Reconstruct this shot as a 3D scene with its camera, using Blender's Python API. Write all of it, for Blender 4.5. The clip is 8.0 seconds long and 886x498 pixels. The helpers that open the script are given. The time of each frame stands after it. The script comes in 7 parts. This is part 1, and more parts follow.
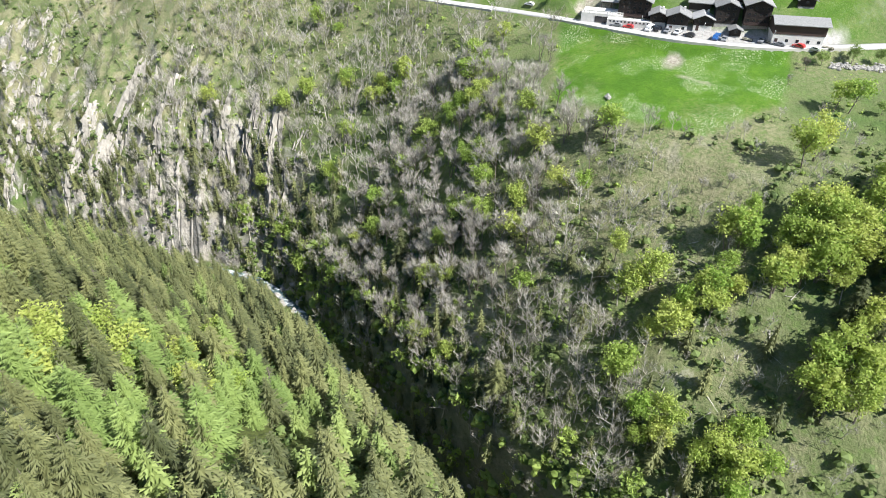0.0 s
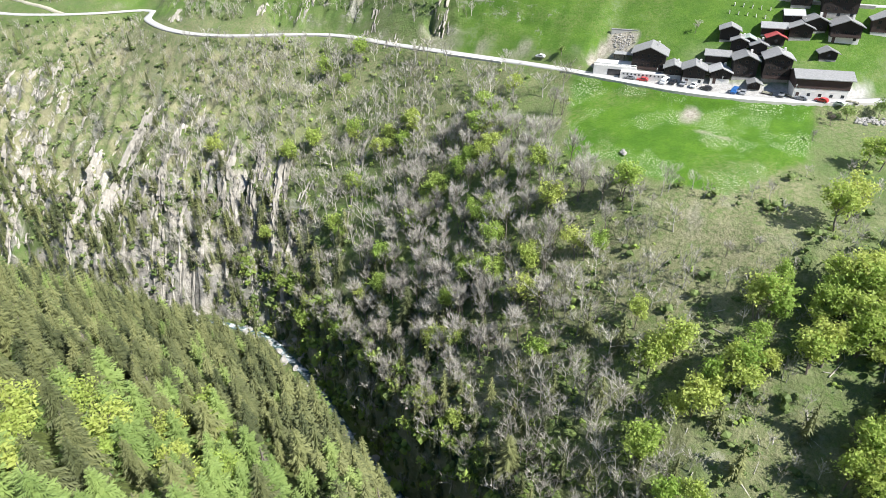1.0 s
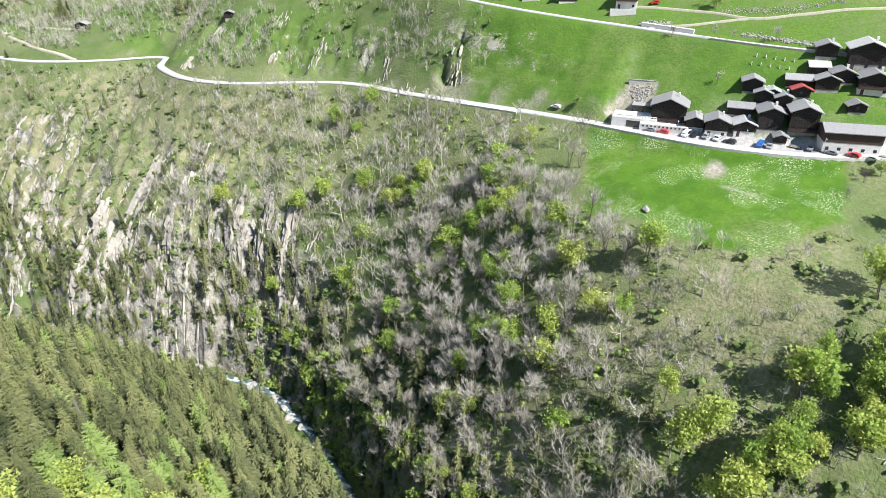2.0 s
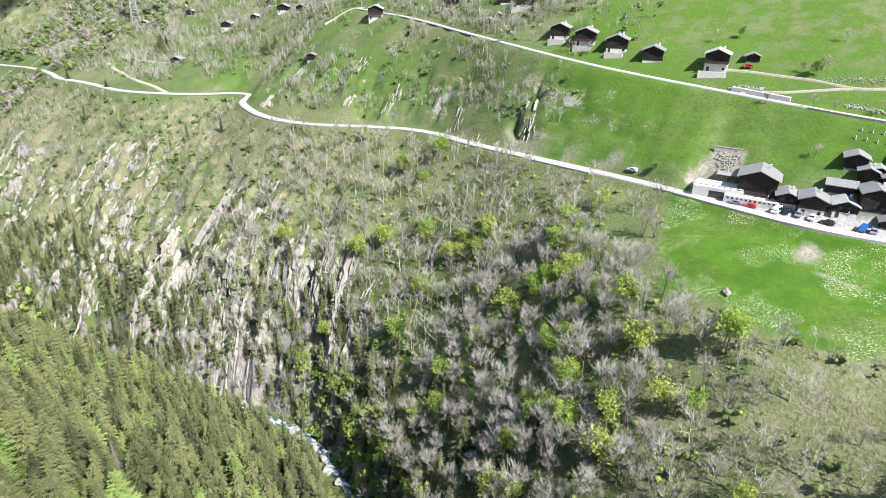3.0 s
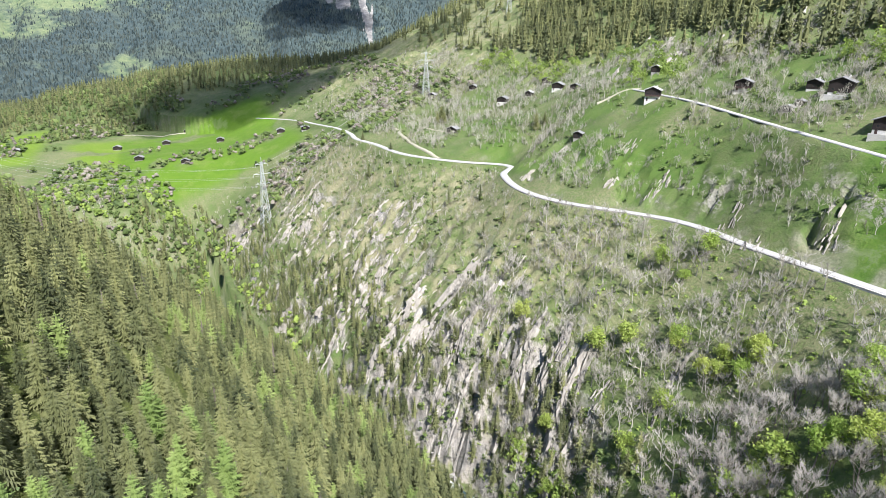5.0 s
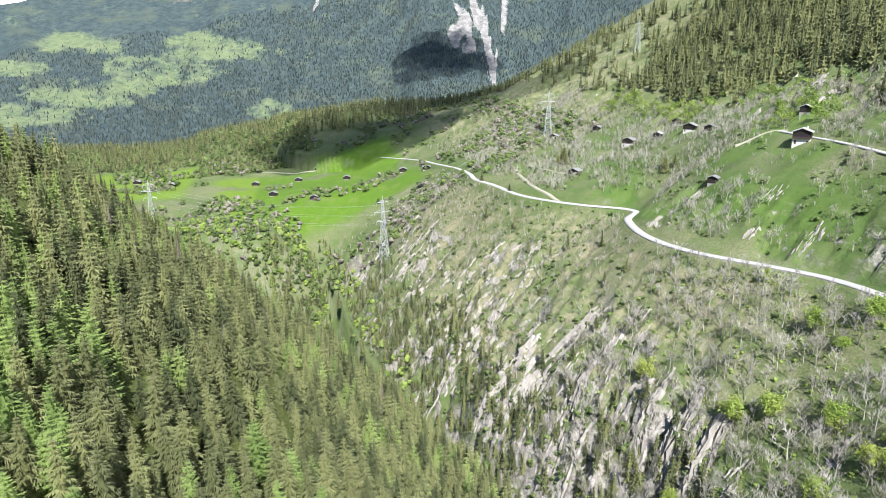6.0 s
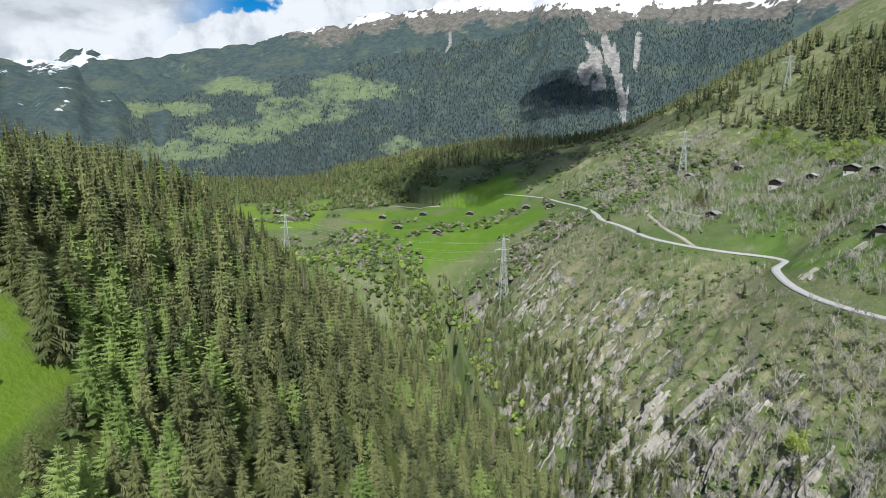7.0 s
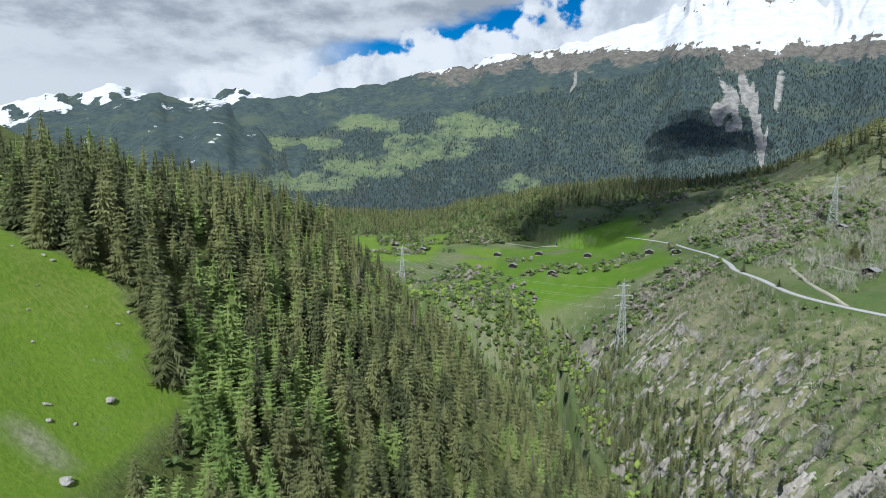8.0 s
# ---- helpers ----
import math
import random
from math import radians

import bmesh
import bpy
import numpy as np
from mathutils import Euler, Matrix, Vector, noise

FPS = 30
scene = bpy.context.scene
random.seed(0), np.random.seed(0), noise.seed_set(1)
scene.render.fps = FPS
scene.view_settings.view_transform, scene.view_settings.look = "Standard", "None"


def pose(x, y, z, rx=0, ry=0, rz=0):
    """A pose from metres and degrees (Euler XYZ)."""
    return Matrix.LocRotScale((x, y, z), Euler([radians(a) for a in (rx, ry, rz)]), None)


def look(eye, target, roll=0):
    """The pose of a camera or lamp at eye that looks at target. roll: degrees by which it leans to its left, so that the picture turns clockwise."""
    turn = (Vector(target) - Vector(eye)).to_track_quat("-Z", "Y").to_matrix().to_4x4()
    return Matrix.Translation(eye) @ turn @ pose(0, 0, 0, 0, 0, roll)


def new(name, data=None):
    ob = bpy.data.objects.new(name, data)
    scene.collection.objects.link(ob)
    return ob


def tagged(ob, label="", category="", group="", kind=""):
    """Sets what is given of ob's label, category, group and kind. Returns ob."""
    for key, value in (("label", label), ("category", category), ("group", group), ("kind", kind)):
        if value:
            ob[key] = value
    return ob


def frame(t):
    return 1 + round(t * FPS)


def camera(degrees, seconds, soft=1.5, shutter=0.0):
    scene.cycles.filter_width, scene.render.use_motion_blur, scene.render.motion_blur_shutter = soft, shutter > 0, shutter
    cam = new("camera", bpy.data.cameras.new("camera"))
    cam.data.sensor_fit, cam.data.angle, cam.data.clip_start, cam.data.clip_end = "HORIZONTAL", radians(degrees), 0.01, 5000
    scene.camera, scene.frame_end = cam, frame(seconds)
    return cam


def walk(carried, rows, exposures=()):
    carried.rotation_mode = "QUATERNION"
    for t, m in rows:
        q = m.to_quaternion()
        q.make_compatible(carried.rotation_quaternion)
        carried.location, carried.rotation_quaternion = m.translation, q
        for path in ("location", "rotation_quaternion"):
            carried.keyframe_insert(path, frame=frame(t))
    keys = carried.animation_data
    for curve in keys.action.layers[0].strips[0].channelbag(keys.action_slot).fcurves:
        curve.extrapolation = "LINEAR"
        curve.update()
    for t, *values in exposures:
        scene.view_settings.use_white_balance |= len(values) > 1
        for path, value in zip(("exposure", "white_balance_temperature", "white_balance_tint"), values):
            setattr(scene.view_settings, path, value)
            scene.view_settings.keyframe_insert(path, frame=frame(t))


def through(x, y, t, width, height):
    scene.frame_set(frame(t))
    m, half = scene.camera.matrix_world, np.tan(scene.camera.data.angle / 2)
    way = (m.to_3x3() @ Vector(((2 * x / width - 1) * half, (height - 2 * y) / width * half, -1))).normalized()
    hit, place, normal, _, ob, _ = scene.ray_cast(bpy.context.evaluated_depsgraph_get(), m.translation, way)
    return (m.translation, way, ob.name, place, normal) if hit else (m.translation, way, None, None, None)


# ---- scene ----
cam = camera(72.13, 8.0, soft=0.75)

# seconds, place, then yaw, pitch and roll in degrees
PATH = [
    (0.0, -37.2, -25.3, 236.32, -58.94, -36.1, -0.5),
    (0.5, -32.02, -22.27, 236.45, -58.21, -34.32, -0.71),
    (1.0, -26.56, -19.26, 236.54, -57.96, -32.43, -0.85),
    (1.2, -24.61, -17.62, 236.76, -58.01, -31.74, -0.8),
    (2.3, -13.9, -10.08, 238.77, -55.93, -27.81, -0.95),
    (2.5, -11.3, -9.24, 239.03, -54.66, -27.02, -0.75),
    (2.7, -8.99, -7.99, 239.45, -53.29, -26.37, -0.35),
    (3.0, -5.89, -6.18, 239.85, -50.3, -25.34, 0.45),
    (3.3, -3.66, -4.33, 240.2, -45.65, -24.38, 1.0),
    (3.5, -2.62, -2.94, 240.35, -42.41, -23.83, 1.12),
    (3.7, -1.42, -1.62, 240.44, -39.17, -23.32, 1.06),
    (4.0, -0.12, 0.23, 240.28, -34.56, -22.35, 1.12),
    (4.2, 0.58, 1.39, 240.31, -32.07, -21.73, 1.15),
    (5.3, 5.18, 10.44, 240.25, -24.99, -17.94, 0.11),
    (5.5, 5.79, 12.35, 240.25, -23.75, -17.18, -0.12),
    (5.6, 6.1, 13.34, 240.26, -22.18, -16.77, -0.24),
    (5.8, 6.8, 15.26, 240.29, -18.1, -16.05, -0.33),
    (6.0, 7.5, 16.85, 240.27, -14.85, -15.41, -0.42),
    (6.3, 8.3, 19.34, 240.35, -11.59, -14.5, -0.55),
    (6.5, 8.64, 20.94, 240.38, -9.95, -13.77, -0.56),
    (7.0, 9.08, 25.27, 240.4, -3.26, -11.96, -0.6),
    (7.4, 9.18, 28.63, 240.49, 1.83, -10.62, -0.33),
    (7.5, 9.15, 29.45, 240.5, 3.0, -10.25, -0.13),
    (8.0, 8.77, 33.62, 240.5, 7.64, -8.53, 0.65),
]


def aim(x, y, z, yaw, pitch, roll):
    a, b = radians(yaw), radians(pitch)
    eye = Vector((x, y, z))
    return look(eye, eye + Vector((-math.sin(a) * math.cos(b), math.cos(a) * math.cos(b), math.sin(b))), roll)


walk(cam, [(t, aim(*p)) for t, *p in PATH],
     exposures=[(0.0, 1.06, 6200, 10), (2.5, 1.1, 6150, 12), (4.2, 1.06, 6080, 15), (5.5, 1.06, 6030, 14), (6.5, 0.74, 5980, 11), (7.0, 0.24, 6040, 8), (7.4, 0.12, 5920, 7), (8.0, 0.12, 5760, 7)])

# ---------------------------------------------------------------- light
SUN_AZ, SUN_EL = 184.0, 47.0   # clockwise from +y, and above the horizon
world = bpy.data.worlds.new("sky")
scene.world = world
world.use_nodes = True


def sky_nodes(nt):
    n, l = nt.nodes, nt.links
    n.clear()
    out, bg = n.new("ShaderNodeOutputWorld"), n.new("ShaderNodeBackground")
    sky = n.new("ShaderNodeTexSky")
    sky.sky_type, sky.sun_disc = "NISHITA", False
    sky.sun_elevation, sky.sun_rotation = radians(SUN_EL), radians(SUN_AZ)
    sky.altitude, sky.air_density, sky.dust_density, sky.ozone_density = 1500, 1.0, 0.2, 4.0
    tc = n.new("ShaderNodeTexCoord")
    sep2 = n.new("ShaderNodeSeparateXYZ")
    l.new(tc.outputs["Generated"], sep2.inputs[0])

    def op(kind, a, b=None):
        m = n.new("ShaderNodeMath")
        m.operation = kind
        for k, v in enumerate((a, b)):
            if v is None:
                continue
            if isinstance(v, (int, float)):
                m.inputs[k].default_value = v
            else:
                l.new(v, m.inputs[k])
        return m.outputs[0]

    def rng(v, a, b):
        m = n.new("ShaderNodeMapRange")
        m.interpolation_type = "SMOOTHSTEP"
        m.inputs[1].default_value, m.inputs[2].default_value = a, b
        l.new(v, m.inputs[0])
        return m.outputs[0]

    def noise(vector, scale, detail, rough=0.55, shift=0.0):
        m = n.new("ShaderNodeTexNoise")
        m.inputs["Scale"].default_value, m.inputs["Detail"].default_value, m.inputs["Roughness"].default_value = scale, detail, rough
        mp = n.new("ShaderNodeMapping")
        mp.inputs["Location"].default_value = (shift, shift * 0.6, 0.4)
        l.new(vector, mp.inputs[0])
        l.new(mp.outputs[0], m.inputs["Vector"])
        return m.outputs[0]

    def mix(fac, a, b):
        m = n.new("ShaderNodeMix")
        m.data_type = "RGBA"
        l.new(fac, m.inputs[0])
        for k, v in ((6, a), (7, b)):
            if isinstance(v, tuple):
                m.inputs[k].default_value = (*v, 1)
            else:
                l.new(v, m.inputs[k])
        return m.outputs[2]

    # a grey deck of broken cloud that ends along a slanting edge, and cumulus heaped along the horizon below it
    x, y, z = sep2.outputs
    up = op("ADD", op("MAXIMUM", z, 0.0), 0.28)
    comb = n.new("ShaderNodeCombineXYZ")
    l.new(op("DIVIDE", x, up), comb.inputs[0])
    l.new(op("DIVIDE", y, up), comb.inputs[1])
    deck, way = comb.outputs[0], tc.outputs["Generated"]
    edge = op("SUBTRACT", z, op("ADD", 0.224, op("MULTIPLY", op("DIVIDE", x, op("ADD", op("ABSOLUTE", y), 0.2)), 0.25)))
    broad, puff = noise(deck, 2.6, 8, 0.58, 2.1), noise(way, 10.0, 8, 0.55, 0.7)
    high = op("ADD", edge, op("MULTIPLY", op("SUBTRACT", broad, 0.5), 0.1))
    low = op("ADD", edge, op("MULTIPLY", op("SUBTRACT", puff, 0.5), 0.2))
    broken = op("MAXIMUM", rng(noise(deck, 1.0, 6), 0.46, 0.56), rng(z, 0.42, 0.28))
    deck_cover = op("MULTIPLY", rng(high, -0.004, 0.02), broken)
    heap_cover = op("MAXIMUM", rng(low, -0.012, -0.024), op("MULTIPLY", rng(op("DIVIDE", x, op("ADD", op("ABSOLUTE", y), 0.2)), -0.2, -0.32), rng(z, 0.24, 0.16)))
    belly = op("MULTIPLY", rng(noise(deck, 2.4, 8, 0.6, 3.7), 0.4, 0.6), rng(z, 0.1, 0.16))
    grey = mix(belly, (12.6, 12.8, 13.1), (6.4, 6.9, 7.6))
    white = mix(rng(noise(way, 14.0, 7, 0.6, 5.0), 0.42, 0.66), (15.5, 15.5, 15.7), (9.6, 10.2, 11.0))
    hue = n.new("ShaderNodeHueSaturation")
    hue.inputs["Saturation"].default_value, hue.inputs["Value"].default_value = 1.5, 1.5
    l.new(sky.outputs[0], hue.inputs["Color"])
    col = mix(heap_cover, hue.outputs[0], white)
    col = mix(deck_cover, col, grey)
    l.new(col, bg.inputs[0])
    bg.inputs[1].default_value = 0.05
    l.new(bg.outputs[0], out.inputs[0])


sky_nodes(world.node_tree)
sun = new("sun", bpy.data.lights.new("sun", "SUN"))
sun.data.energy, sun.data.angle, sun.data.color = 5.0, radians(0.5), (1.0, 0.95, 0.87)
_a, _e = radians(SUN_AZ), radians(SUN_EL)
sun.matrix_world = look((0, 0, 900), (-math.sin(_a) * math.cos(_e), -math.cos(_a) * math.cos(_e), 900 - math.sin(_e)))

# ---------------------------------------------------------------- materials
def shader(name):
    m = bpy.data.materials.new(name)
    m.use_nodes = True
    nt = m.node_tree
    return m, nt, nt.nodes["Principled BSDF"]


class Nodes:
    """Short ways to wire nodes."""

    def __init__(self, nt):
        self.n, self.l = nt.nodes, nt.links

    def put(self, socket, value):
        if hasattr(value, "is_output"):
            self.l.new(value, socket)
        else:
            socket.default_value = value

    def coord(self, scale=(1, 1, 1), kind="Object"):
        tc, mp = self.n.new("ShaderNodeTexCoord"), self.n.new("ShaderNodeMapping")
        mp.inputs["Scale"].default_value = scale
        self.l.new(tc.outputs[kind], mp.inputs[0])
        return mp.outputs[0]

    def noise(self, vector, scale, detail=4.0, rough=0.55):
        t = self.n.new("ShaderNodeTexNoise")
        self.l.new(vector, t.inputs["Vector"])
        t.inputs["Scale"].default_value, t.inputs["Detail"].default_value, t.inputs["Roughness"].default_value = scale, detail, rough
        return t.outputs[0]

    def voronoi(self, vector, scale, feature="F1"):
        t = self.n.new("ShaderNodeTexVoronoi")
        t.feature = feature
        self.l.new(vector, t.inputs["Vector"])
        t.inputs["Scale"].default_value = scale
        return t.outputs["Distance"]

    def rng(self, v, a, b, c=0.0, d=1.0):
        t = self.n.new("ShaderNodeMapRange")
        self.put(t.inputs[0], v)
        for k, q in enumerate((a, b, c, d)):
            t.inputs[k + 1].default_value = q
        return t.outputs[0]

    def op(self, kind, a, b=0.0):
        t = self.n.new("ShaderNodeMath")
        t.operation = kind
        self.put(t.inputs[0], a)
        self.put(t.inputs[1], b)
        return t.outputs[0]

    def mix(self, fac, a, b):
        t = self.n.new("ShaderNodeMix")
        t.data_type = "RGBA"
        self.put(t.inputs[0], fac)
        self.put(t.inputs[6], (*a, 1) if isinstance(a, tuple) else a)
        self.put(t.inputs[7], (*b, 1) if isinstance(b, tuple) else b)
        return t.outputs[2]

    def attr(self, name):
        t = self.n.new("ShaderNodeAttribute")
        t.attribute_name = name
        return t.outputs["Fac"]

    def rand(self):
        return self.n.new("ShaderNodeObjectInfo").outputs["Random"]

    def island(self):
        return self.n.new("ShaderNodeNewGeometry").outputs["Random Per Island"]

    def bump(self, height, strength, dist, bsdf):
        t = self.n.new("ShaderNodeBump")
        t.inputs["Strength"].default_value, t.inputs["Distance"].default_value = strength, dist
        self.l.new(height, t.inputs["Height"])
        self.l.new(t.outputs[0], bsdf.inputs["Normal"])


def foliage(name, dark, light, tint="object", through=0.25):
    """Leaves or needles: colour varies from plant to plant and from clump to clump."""
    m, nt, b = shader(name)
    k = Nodes(nt)
    v = {"attr": lambda: k.attr("tint"), "object": k.rand, "island": k.island}[tint]()
    v = k.op("ADD", k.op("MULTIPLY", v, 0.75), k.op("MULTIPLY", k.island(), 0.25))
    col = k.mix(v, dark, light)
    b.inputs["Roughness"].default_value = 0.65
    b.inputs["Specular IOR Level"].default_value = 0.25
    k.l.new(col, b.inputs["Base Color"])
    tr = k.n.new("ShaderNodeBsdfTranslucent")
    k.l.new(col, tr.inputs["Color"])
    ms = k.n.new("ShaderNodeMixShader")
    ms.inputs[0].default_value = through
    k.l.new(b.outputs[0], ms.inputs[1])
    k.l.new(tr.outputs[0], ms.inputs[2])
    k.l.new(ms.outputs[0], nt.nodes["Material Output"].inputs[0])
    return m


def plain(name, a, b, scale=2.0, rough=0.8, bump=0.0, metallic=0.0, stretch=(1, 1, 1), per_object=0.0):
    """A matt surface that wanders between two colours, coarse and fine."""
    m, nt, s = shader(name)
    k = Nodes(nt)
    c = k.coord(stretch)
    f = k.op("ADD", k.op("MULTIPLY", k.noise(c, scale, 5), 0.6), k.op("MULTIPLY", k.noise(c, scale * 7, 3), 0.4))
    f = k.rng(f, 0.3, 0.7)
    if per_object:
        f = k.op("ADD", k.op("MULTIPLY", f, 1 - per_object), k.op("MULTIPLY", k.rand(), per_object))
    k.l.new(k.mix(f, a, b), s.inputs["Base Color"])
    s.inputs["Roughness"].default_value, s.inputs["Metallic"].default_value = rough, metallic
    if bump:
        k.bump(k.noise(c, scale * 5, 5), bump, 0.1, s)
    return m


def ground_material():
    m, nt, b = shader("alpine_ground")
    k = Nodes(nt)
    c = k.coord()
    big, mid, fine = k.noise(c, 0.018, 4), k.noise(c, 0.11, 5, 0.6), k.noise(c, 0.9, 5, 0.65)
    tuft = k.noise(c, 3.5, 3, 0.7)
    grass = k.mix(k.rng(mid, 0.38, 0.62), (0.125, 0.152, 0.06), (0.08, 0.128, 0.036))
    grass = k.mix(k.op("MULTIPLY", k.rng(big, 0.42, 0.62), k.rng(fine, 0.35, 0.6)), grass, (0.22, 0.215, 0.12))
    grass = k.mix(k.op("MULTIPLY", k.rng(tuft, 0.48, 0.62), 0.5), grass, (0.055, 0.08, 0.025))
    grass = k.mix(k.op("MULTIPLY", k.rng(k.noise(c, 0.4, 4, 0.7), 0.52, 0.6), 0.6), grass, (0.1, 0.16, 0.04))
    lush = k.mix(k.rng(fine, 0.3, 0.7), (0.058, 0.138, 0.009), (0.09, 0.172, 0.014))
    lush = k.mix(k.rng(mid, 0.42, 0.6), lush, (0.05, 0.122, 0.008))
    lush = k.mix(k.op("MULTIPLY", k.rng(k.noise(c, 2.6, 4, 0.75), 0.5, 0.62), 0.65), lush, (0.04, 0.09, 0.008))
    worn = k.op("MULTIPLY", k.rng(k.noise(c, 0.035, 5, 0.65), 0.52, 0.62), k.rng(fine, 0.4, 0.55))
    lush = k.mix(k.op("MULTIPLY", worn, 0.35), lush, (0.17, 0.175, 0.075))
    grazed = k.mix(k.rng(fine, 0.3, 0.7), (0.104, 0.182, 0.016), (0.16, 0.232, 0.026))
    grazed = k.mix(k.op("MULTIPLY", k.rng(k.noise(c, 1.8, 5, 0.75), 0.48, 0.62), 0.6), grazed, (0.07, 0.14, 0.014))
    grazed = k.mix(k.op("MULTIPLY", worn, 0.45), grazed, (0.2, 0.235, 0.06))
    lush = k.mix(k.attr("alp"), lush, grazed)
    bloom = k.op("MULTIPLY", k.rng(k.noise(c, 2.2, 2, 0.8), 0.55, 0.63), k.rng(k.noise(c, 0.06, 3), 0.5, 0.6, 0.0, 0.8))
    lush = k.mix(k.op("MULTIPLY", bloom, k.attr("bloom")), lush, (0.55, 0.6, 0.42))
    col = k.mix(k.attr("meadow"), grass, lush)
    straw = k.mix(k.rng(fine, 0.35, 0.65), (0.22, 0.2, 0.12), (0.33, 0.3, 0.19))
    col = k.mix(k.op("MULTIPLY", k.attr("dry"), k.rng(mid, 0.45, 0.6, 0.0, 0.65)), col, straw)
    # rock where it is steep and craggy
    geo = k.n.new("ShaderNodeNewGeometry")
    sep = k.n.new("ShaderNodeSeparateXYZ")
    k.l.new(geo.outputs["Normal"], sep.inputs[0])
    rs = k.coord((1, 0.35, 0.55))
    crack = k.noise(rs, 0.35, 6, 0.7)
    rock = k.mix(k.rng(crack, 0.32, 0.68), (0.14, 0.133, 0.12), (0.5, 0.475, 0.425))
    rock = k.mix(k.rng(k.noise(c, 0.06, 4), 0.45, 0.65), rock, (0.42, 0.385, 0.325))
    rock = k.mix(k.op("MULTIPLY", k.rng(k.noise(c, 1.3, 4), 0.52, 0.7), 0.6), rock, (0.1, 0.1, 0.085))
    lean = k.op("ADD", sep.outputs[2], k.op("MULTIPLY", k.op("SUBTRACT", mid, 0.5), 0.95))
    lean = k.op("ADD", lean, k.op("MULTIPLY", k.op("SUBTRACT", fine, 0.5), 0.6))
    patchy = k.op("MAXIMUM", k.rng(k.noise(rs, 0.09, 5, 0.6), 0.46, 0.54), k.rng(sep.outputs[2], 0.42, 0.3))
    stone = k.op("MULTIPLY", k.op("MULTIPLY", k.rng(lean, 0.66, 0.56), k.attr("crag")), patchy)
    col = k.mix(stone, col, rock)
    soil = k.mix(k.rng(fine, 0.35, 0.65), (0.19, 0.17, 0.13), (0.36, 0.335, 0.28))
    col = k.mix(k.op("MULTIPLY", k.attr("bare"), k.rng(mid, 0.3, 0.5, 0.55, 1)), col, soil)
    col = k.mix(k.attr("paved"), col, k.mix(k.rng(fine, 0.35, 0.65), (0.3, 0.29, 0.275), (0.42, 0.41, 0.39)))
    litter = k.mix(k.rng(fine, 0.35, 0.65), (0.055, 0.07, 0.022), (0.11, 0.135, 0.035))
    col = k.mix(k.attr("wood"), col, litter)
    k.l.new(col, b.inputs["Base Color"])
    b.inputs["Roughness"].default_value = 0.92
    b.inputs["Specular IOR Level"].default_value = 0.2
    k.bump(k.op("ADD", k.op("MULTIPLY", fine, k.rng(k.attr("meadow"), 0.0, 1.0, 0.9, 0.35)), k.op("MULTIPLY", crack, k.op("ADD", 0.3, k.op("MULTIPLY", stone, 1.4)))), 0.9, 0.8, b)
    return m


def mountain_material():
    m, nt, b = shader("hazed_mountain_side")
    k = Nodes(nt)
    c = k.coord()
    fine, mid = k.noise(c, 0.03, 6, 0.7), k.noise(c, 0.006, 5, 0.6)
    # distance haze is put into the forest colour as a blue-grey tint
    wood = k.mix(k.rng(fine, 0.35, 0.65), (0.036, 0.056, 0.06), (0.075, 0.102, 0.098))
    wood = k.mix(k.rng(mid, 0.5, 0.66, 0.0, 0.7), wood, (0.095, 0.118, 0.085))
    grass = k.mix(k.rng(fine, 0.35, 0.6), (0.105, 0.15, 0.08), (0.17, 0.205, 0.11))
    col = k.mix(k.rng(k.op("ADD", k.attr("grass"), k.op("MULTIPLY", k.op("SUBTRACT", fine, 0.5), 1.1)), 0.2, 0.85), wood, grass)
    rock = k.mix(k.rng(fine, 0.35, 0.65), (0.15, 0.148, 0.14), (0.34, 0.33, 0.31))
    col = k.mix(k.rng(k.op("ADD", k.attr("scree"), k.op("MULTIPLY", k.op("SUBTRACT", fine, 0.5), 0.9)), 0.4, 0.6), col, rock)
    bare = k.mix(k.rng(fine, 0.4, 0.6), (0.1, 0.095, 0.085), (0.17, 0.16, 0.14))
    col = k.mix(k.rng(k.op("ADD", k.attr("high"), k.op("MULTIPLY", k.op("SUBTRACT", fine, 0.5), 0.8)), 0.4, 0.6), col, bare)
    ledge = k.noise(k.coord((1.0, 1.0, 3.0)), 0.012, 6, 0.7)
    snow = k.rng(k.op("ADD", k.attr("snow"), k.op("ADD", k.op("MULTIPLY", k.op("SUBTRACT", fine, 0.5), 0.8), k.op("MULTIPLY", k.op("SUBTRACT", ledge, 0.5), 1.0))), 0.46, 0.54)
    col = k.mix(snow, col, k.mix(k.rng(ledge, 0.35, 0.65), (0.5, 0.52, 0.56), (0.68, 0.69, 0.7)))
    k.l.new(col, b.inputs["Base Color"])
    b.inputs["Roughness"].default_value = 0.95
    b.inputs["Specular IOR Level"].default_value = 0.1
    k.bump(fine, 0.8, 14.0, b)
    return m


